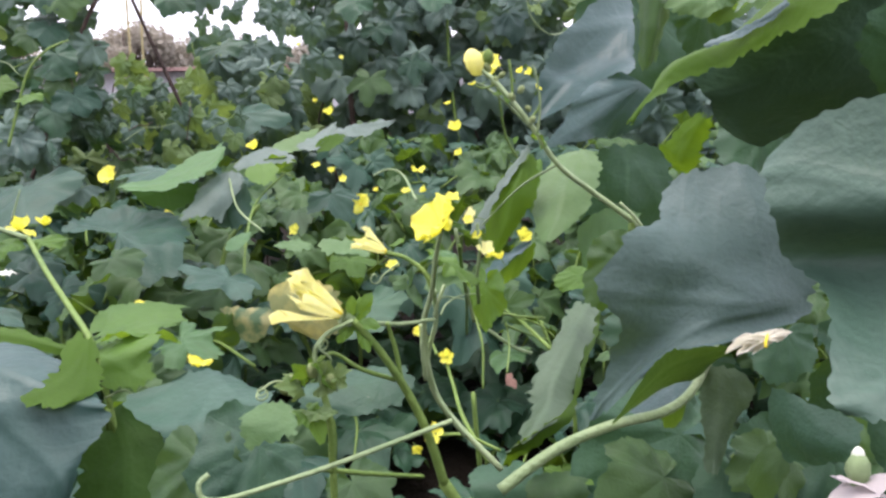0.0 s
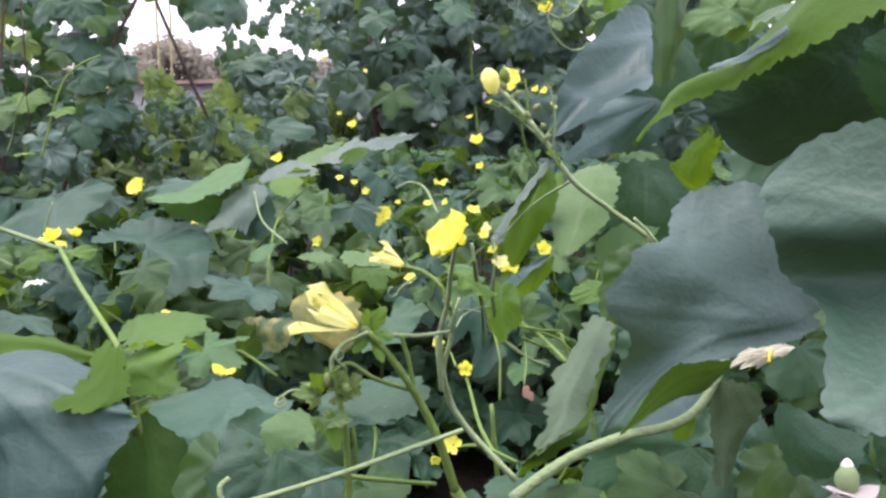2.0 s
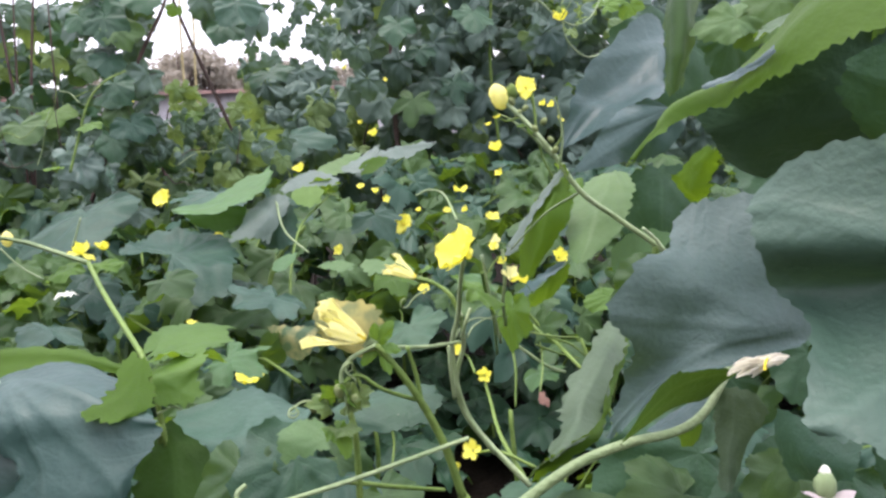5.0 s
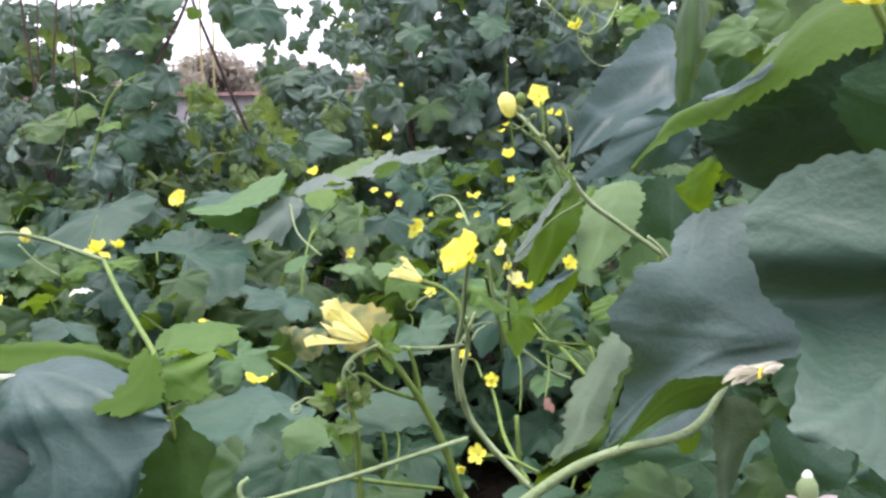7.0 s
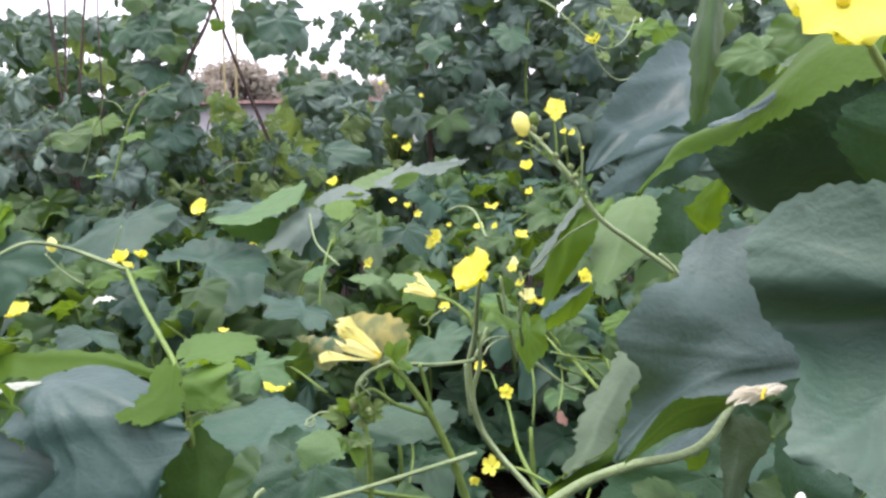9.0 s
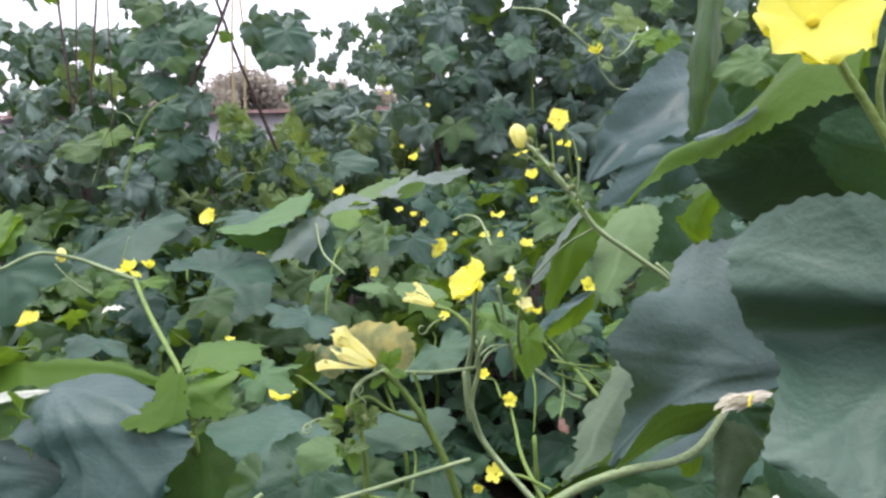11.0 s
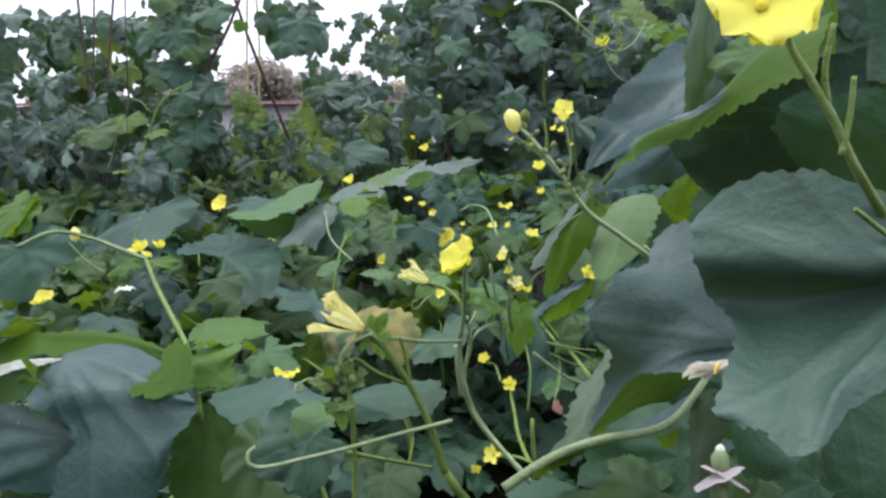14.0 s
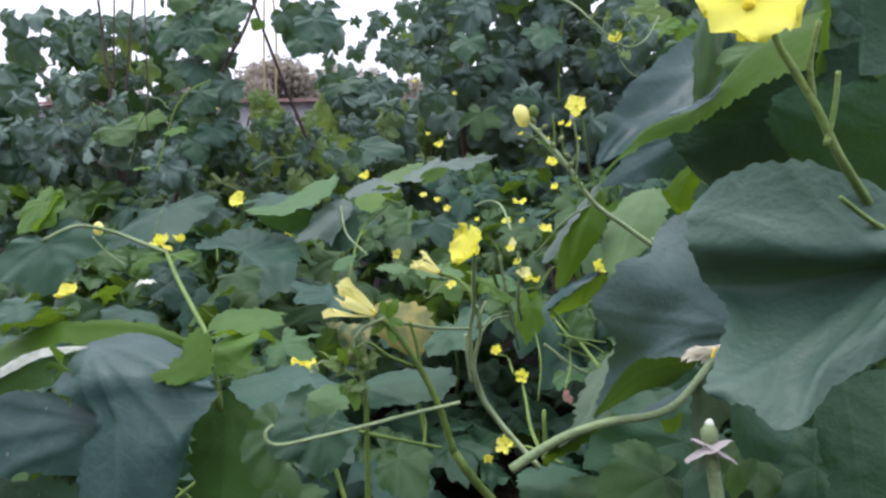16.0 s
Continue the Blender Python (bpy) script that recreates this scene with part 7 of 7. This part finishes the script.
# ---- the bed of leaves ----
def bed_height(x, y):
    return 0.56 + 0.17 * (y - 1.2) + 0.13 * noise.noise(Vector((x * 2.1, y * 2.1, 3.1))) - 0.72 * math.exp(-((x + 0.05) ** 2 / 0.22 + (y - 1.65) ** 2 / 0.42))


def hollow(x, y):
    """The dark gap in the bed where the shoots come up, 1 in its middle."""
    a = math.exp(-(((x + 0.02) / 0.38) ** 4 + ((y - 1.75) / 0.80) ** 4))
    b = math.exp(-(((x + 0.45) / 0.24) ** 4 + ((y - 1.55) / 0.42) ** 4))
    return max(a, b)


def behind(x, y):
    """Past the gap leaves show bare stalks, thinned to darken the camera's view."""
    return abs(x + 0.1) < 0.5 and 2.2 < y < 3.3


def bed_edge(x, y):
    """How far inside the bed's uneven outline a place lies, in metres."""
    wobble = 0.22 * noise.noise(Vector((x * 1.3, y * 1.3, 8)))
    return min(x + 2.2 + 0.25 * y, 1.75 + 0.1 * y - x, y - 1.02 + 0.12 * x * x) + wobble


rnd = random.Random(7)
for gx in range(-4, 3):
    for gy in range(4):
        x0, y0 = gx * 0.75, 1.05 + gy * 0.8
        if abs(x0 - 0.0) > 0.75 + 0.62 * (y0 + 0.8):
            continue
        v = thing("gourd_vine", (x0 + 0.37, y0 + 0.4, 0.0), "low gourd vine, part of a dense leafy bed", "vine", "gourd vines of the bed")
        stem(v, [(x0 + 0.37, y0 + 0.4, 0.0), (x0 + 0.4, y0 + 0.38, 0.3), (x0 + 0.3, y0 + 0.45, 0.6)], 0.008, 0.005, name="main_stem")
        for i in range(60):
            x, y = x0 + rnd.uniform(0, 0.75), y0 + rnd.uniform(0, 0.8)
            if bed_edge(x, y) < rnd.uniform(-0.1, 0.1) or hollow(x, y) > rnd.uniform(0.35, 0.95):
                continue
            deep = rnd.random() ** 1.4
            z = bed_height(x, y) - 0.42 * deep
            if behind(x, y) and z < 0.52:
                continue
            size = rnd.uniform(0.10, 0.17)
            a = rnd.uniform(0, math.tau)
            tip = (math.cos(a), math.sin(a) - 0.5, rnd.uniform(-0.6, 0.0))
            up = (rnd.gauss(0, 0.65), rnd.gauss(-0.3, 0.7), 1)
            mesh = rnd.choice(BEDYOUNG if y > 1.7 and rnd.random() < 0.06 else BED)
            place_leaf(v, mesh, (x, y, z), tip, up, size, rnd.uniform(0.9, 1.15))
        # low filler leaves, dark by colour to imitate shade under the bed
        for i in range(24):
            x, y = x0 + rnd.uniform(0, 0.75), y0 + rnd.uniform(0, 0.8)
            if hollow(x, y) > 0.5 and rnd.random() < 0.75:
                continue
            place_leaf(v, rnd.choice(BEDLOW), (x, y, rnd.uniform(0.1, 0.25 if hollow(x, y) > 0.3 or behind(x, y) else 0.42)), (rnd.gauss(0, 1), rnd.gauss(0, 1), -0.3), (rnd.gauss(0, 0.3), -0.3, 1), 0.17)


# ---- leafy trellises behind ----
def trellis_vine(x0, x1, y, z0, z1, n, seed, depth=0.35, keep=None, label="gourd vine climbing a trellis, dense with dark lobed leaves", small=0.12, large=0.20, leaves=None):
    rnd = random.Random(seed)
    v = thing("gourd_vine", ((x0 + x1) / 2, y, 0.0), label, "vine", "trellis vines")
    for k in range(3):
        x = x0 + (x1 - x0) * (k + 0.5) / 3
        stem(v, [(x, y, 0.0), (x + 0.05, y, z0), (x - 0.06, y + 0.05, z0 + 0.22 * (z1 - z0)), (x + 0.03, y, z0 + 0.4 * (z1 - z0))], 0.008, 0.004, material=POLE)
    for i in range(n):
        x, z = rnd.uniform(x0, x1), rnd.uniform(z0, z1)
        if keep and not keep(x, z):
            continue
        yy = y + rnd.uniform(-depth, depth)
        up = (rnd.gauss(0, 0.6), -1, rnd.gauss(0.4, 0.5))
        tip = (rnd.gauss(0, 0.7), rnd.gauss(-0.15, 0.3), -1)
        mesh = rnd.choice(PALE if rnd.random() < 0.04 else BEDYOUNG if rnd.random() < 0.02 else leaves or TRELLIS)
        place_leaf(v, mesh, (x, yy, z), tip, up, rnd.uniform(small, large), rnd.uniform(0.9, 1.15))
    return v


def ragged(x, z):
    """The trellis thins out towards its open side and its top."""
    if z > 1.62 and noise.noise(Vector((x * 7.0, z * 7.0, 2))) > 0.2:
        return False
    edge = (x + 0.95 + 0.25 * noise.noise(Vector((0.3, z * 3, 1)))) / 0.5
    return random.random() < max(0.0, edge) * (1.15 if z < 1.5 else 0.95) + 0.03


for k, x in enumerate((-1.0, -0.5, 0.0, 0.5, 1.0, 1.5)):
    trellis_vine(x, x + 0.55, 4.95, 0.75, 2.3, 135, 20 + k, 0.35, ragged)


def gappy(x, z):
    """Thick below, broken into clumps with sky between them above."""
    if x > -2.1:
        return z < 1.22
    return z < 1.38 or noise.noise(Vector((x * 5.5, z * 5.5, 5))) > (z - 1.45) * 0.34 + 0.06


for k, x in enumerate((-3.9, -3.3, -2.7, -2.1)):
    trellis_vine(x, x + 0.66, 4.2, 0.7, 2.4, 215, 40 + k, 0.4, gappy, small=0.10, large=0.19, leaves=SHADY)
trellis_vine(-1.75, -0.75, 4.6, 0.7, 1.22, 100, 50, 0.4, label="low tangle of gourd leaves under the trellis")
low = trellis_vine(-1.7, -0.8, 5.3, 0.9, 1.42, 80, 51, 0.3, label="pale-leaved vegetable plants beyond the vines")
for ob in low.children:
    if ob.name.startswith("leaf"):
        ob.data = PALE[len(ob.name) % 3]


# ---- ground and distance ----
def sheet(name, x0, x1, y0, y1, nx, ny, z, material, label):
    verts = [(x0 + (x1 - x0) * i / nx, y0 + (y1 - y0) * j / ny, z(x0 + (x1 - x0) * i / nx, y0 + (y1 - y0) * j / ny)) for j in range(ny + 1) for i in range(nx + 1)]
    faces = [(j * (nx + 1) + i, j * (nx + 1) + i + 1, (j + 1) * (nx + 1) + i + 1, (j + 1) * (nx + 1) + i) for j in range(ny) for i in range(nx)]
    return tagged(new(name, mesh_from(name, verts, faces, [material])), label, "ground", kind="structure")


sheet("ground", -600, 600, -300, 1200, 120, 120, lambda x, y: 0.0 + 0.03 * noise.noise(Vector((x * 0.3, y * 0.3, 0))) - 0.02, SOIL, "bare garden soil under the vines, near black to paint its shade")


def box_data(x0, x1, y0, y1, z0, z1):
    v = [(x, y, z) for z in (z0, z1) for y in (y0, y1) for x in (x0, x1)]
    return v, [(0, 2, 3, 1), (4, 5, 7, 6), (0, 1, 5, 4), (2, 6, 7, 3), (0, 4, 6, 2), (1, 3, 7, 5)]


shed = thing("long_shed", (-10, 30, 0), "long low pale building with a rust-red roof far off", "building")
hang(new("wall", mesh_from("wall", *box_data(-22, 6, 28.0, 34, 0, 2.2), [WALL], smooth=False)), shed)
roof_v = [(-22.5, 27.4, 2.2), (6.5, 27.4, 2.2), (6.5, 31, 2.32), (-22.5, 31, 2.32), (6.5, 34.6, 2.2), (-22.5, 34.6, 2.2)]
roof_v += [(x, y, z + 0.12) for x, y, z in roof_v]
roof_f = [(0, 3, 2, 1), (3, 5, 4, 2), (6, 7, 8, 9), (9, 8, 10, 11), (0, 1, 7, 6), (4, 5, 11, 10), (1, 2, 8, 7), (2, 4, 10, 8), (5, 3, 9, 11), (3, 0, 6, 9)]
hang(new("roof", mesh_from("roof", roof_v, roof_f, [ROOF], smooth=False)), shed)


def far_tree(x, y, height, spread, seed, clumps=420):
    rnd = random.Random(seed)
    t = thing("tree", (x, y, 0), "hazy brownish-green tree far off", "tree", "far trees")
    stem(t, [(x, y, 0), (x + 0.1, y, height * 0.3), (x - 0.1, y, height * 0.6), (x, y, height * 0.9)], height * 0.03, height * 0.008, name="trunk", material=TRUNK)
    heads = []
    for k in range(9):
        a = rnd.uniform(0, math.tau)
        h = Vector((x + math.cos(a) * spread * rnd.uniform(0.2, 0.75), y + math.sin(a) * spread * 0.6, height * rnd.uniform(0.45, 0.9)))
        heads.append((h, spread * rnd.uniform(0.28, 0.45)))
        stem(t, [(x, y, height * 0.3), (x * 0.5 + h.x * 0.5, y * 0.5 + h.y * 0.5, h.z * 0.8), tuple(h)], height * 0.012, height * 0.004, name="limb", material=TRUNK)
    verts, faces = [], []
    for i in range(clumps * 6):
        c, r = rnd.choice(heads)
        d = Vector((rnd.gauss(0, 1), rnd.gauss(0, 1), rnd.gauss(0, 0.8))).normalized() * r * rnd.random() ** 0.4
        p, s = c + d, rnd.uniform(0.10, 0.24) * height / 6
        u = Vector((rnd.gauss(0, 1), rnd.gauss(0, 1), rnd.gauss(0, 1))).normalized()
        w = u.orthogonal().normalized()
        k = len(verts)
        verts += [p - u * s, p + w * s * 0.5, p + u * s, p - w * s * 0.5 + u.cross(w) * s * 0.2]
        faces.append((k, k + 1, k + 2, k + 3))
    hang(tagged(new("crown", mesh_from("crown", verts, faces, [FARLEAF], vein=[(1.0, 0.1)] * len(verts), smooth=False)), kind="stuff"), t)


for k, (x, y, height, spread) in enumerate(FAR_PLACES):
    far_tree(x, y, height, spread, k + 1, 300)


# ---- unseen wall added behind the camera to block sky light ----
def sky_block_wall():
    verts, faces = box_data(-9, 9, -2.9, -2.65, 0, 2.3)
    cap_v, cap_f = box_data(-9.05, 9.05, -2.95, -2.60, 2.3, 2.38)
    verts += cap_v
    faces += [tuple(8 + v for v in f) for f in cap_f]
    tagged(new("wall_south", mesh_from("wall_south", verts, faces, [BLOCKWALL], smooth=False)), "unseen plain wall with a flat coping, added to block sky light", "wall", kind="structure")


sky_block_wall()
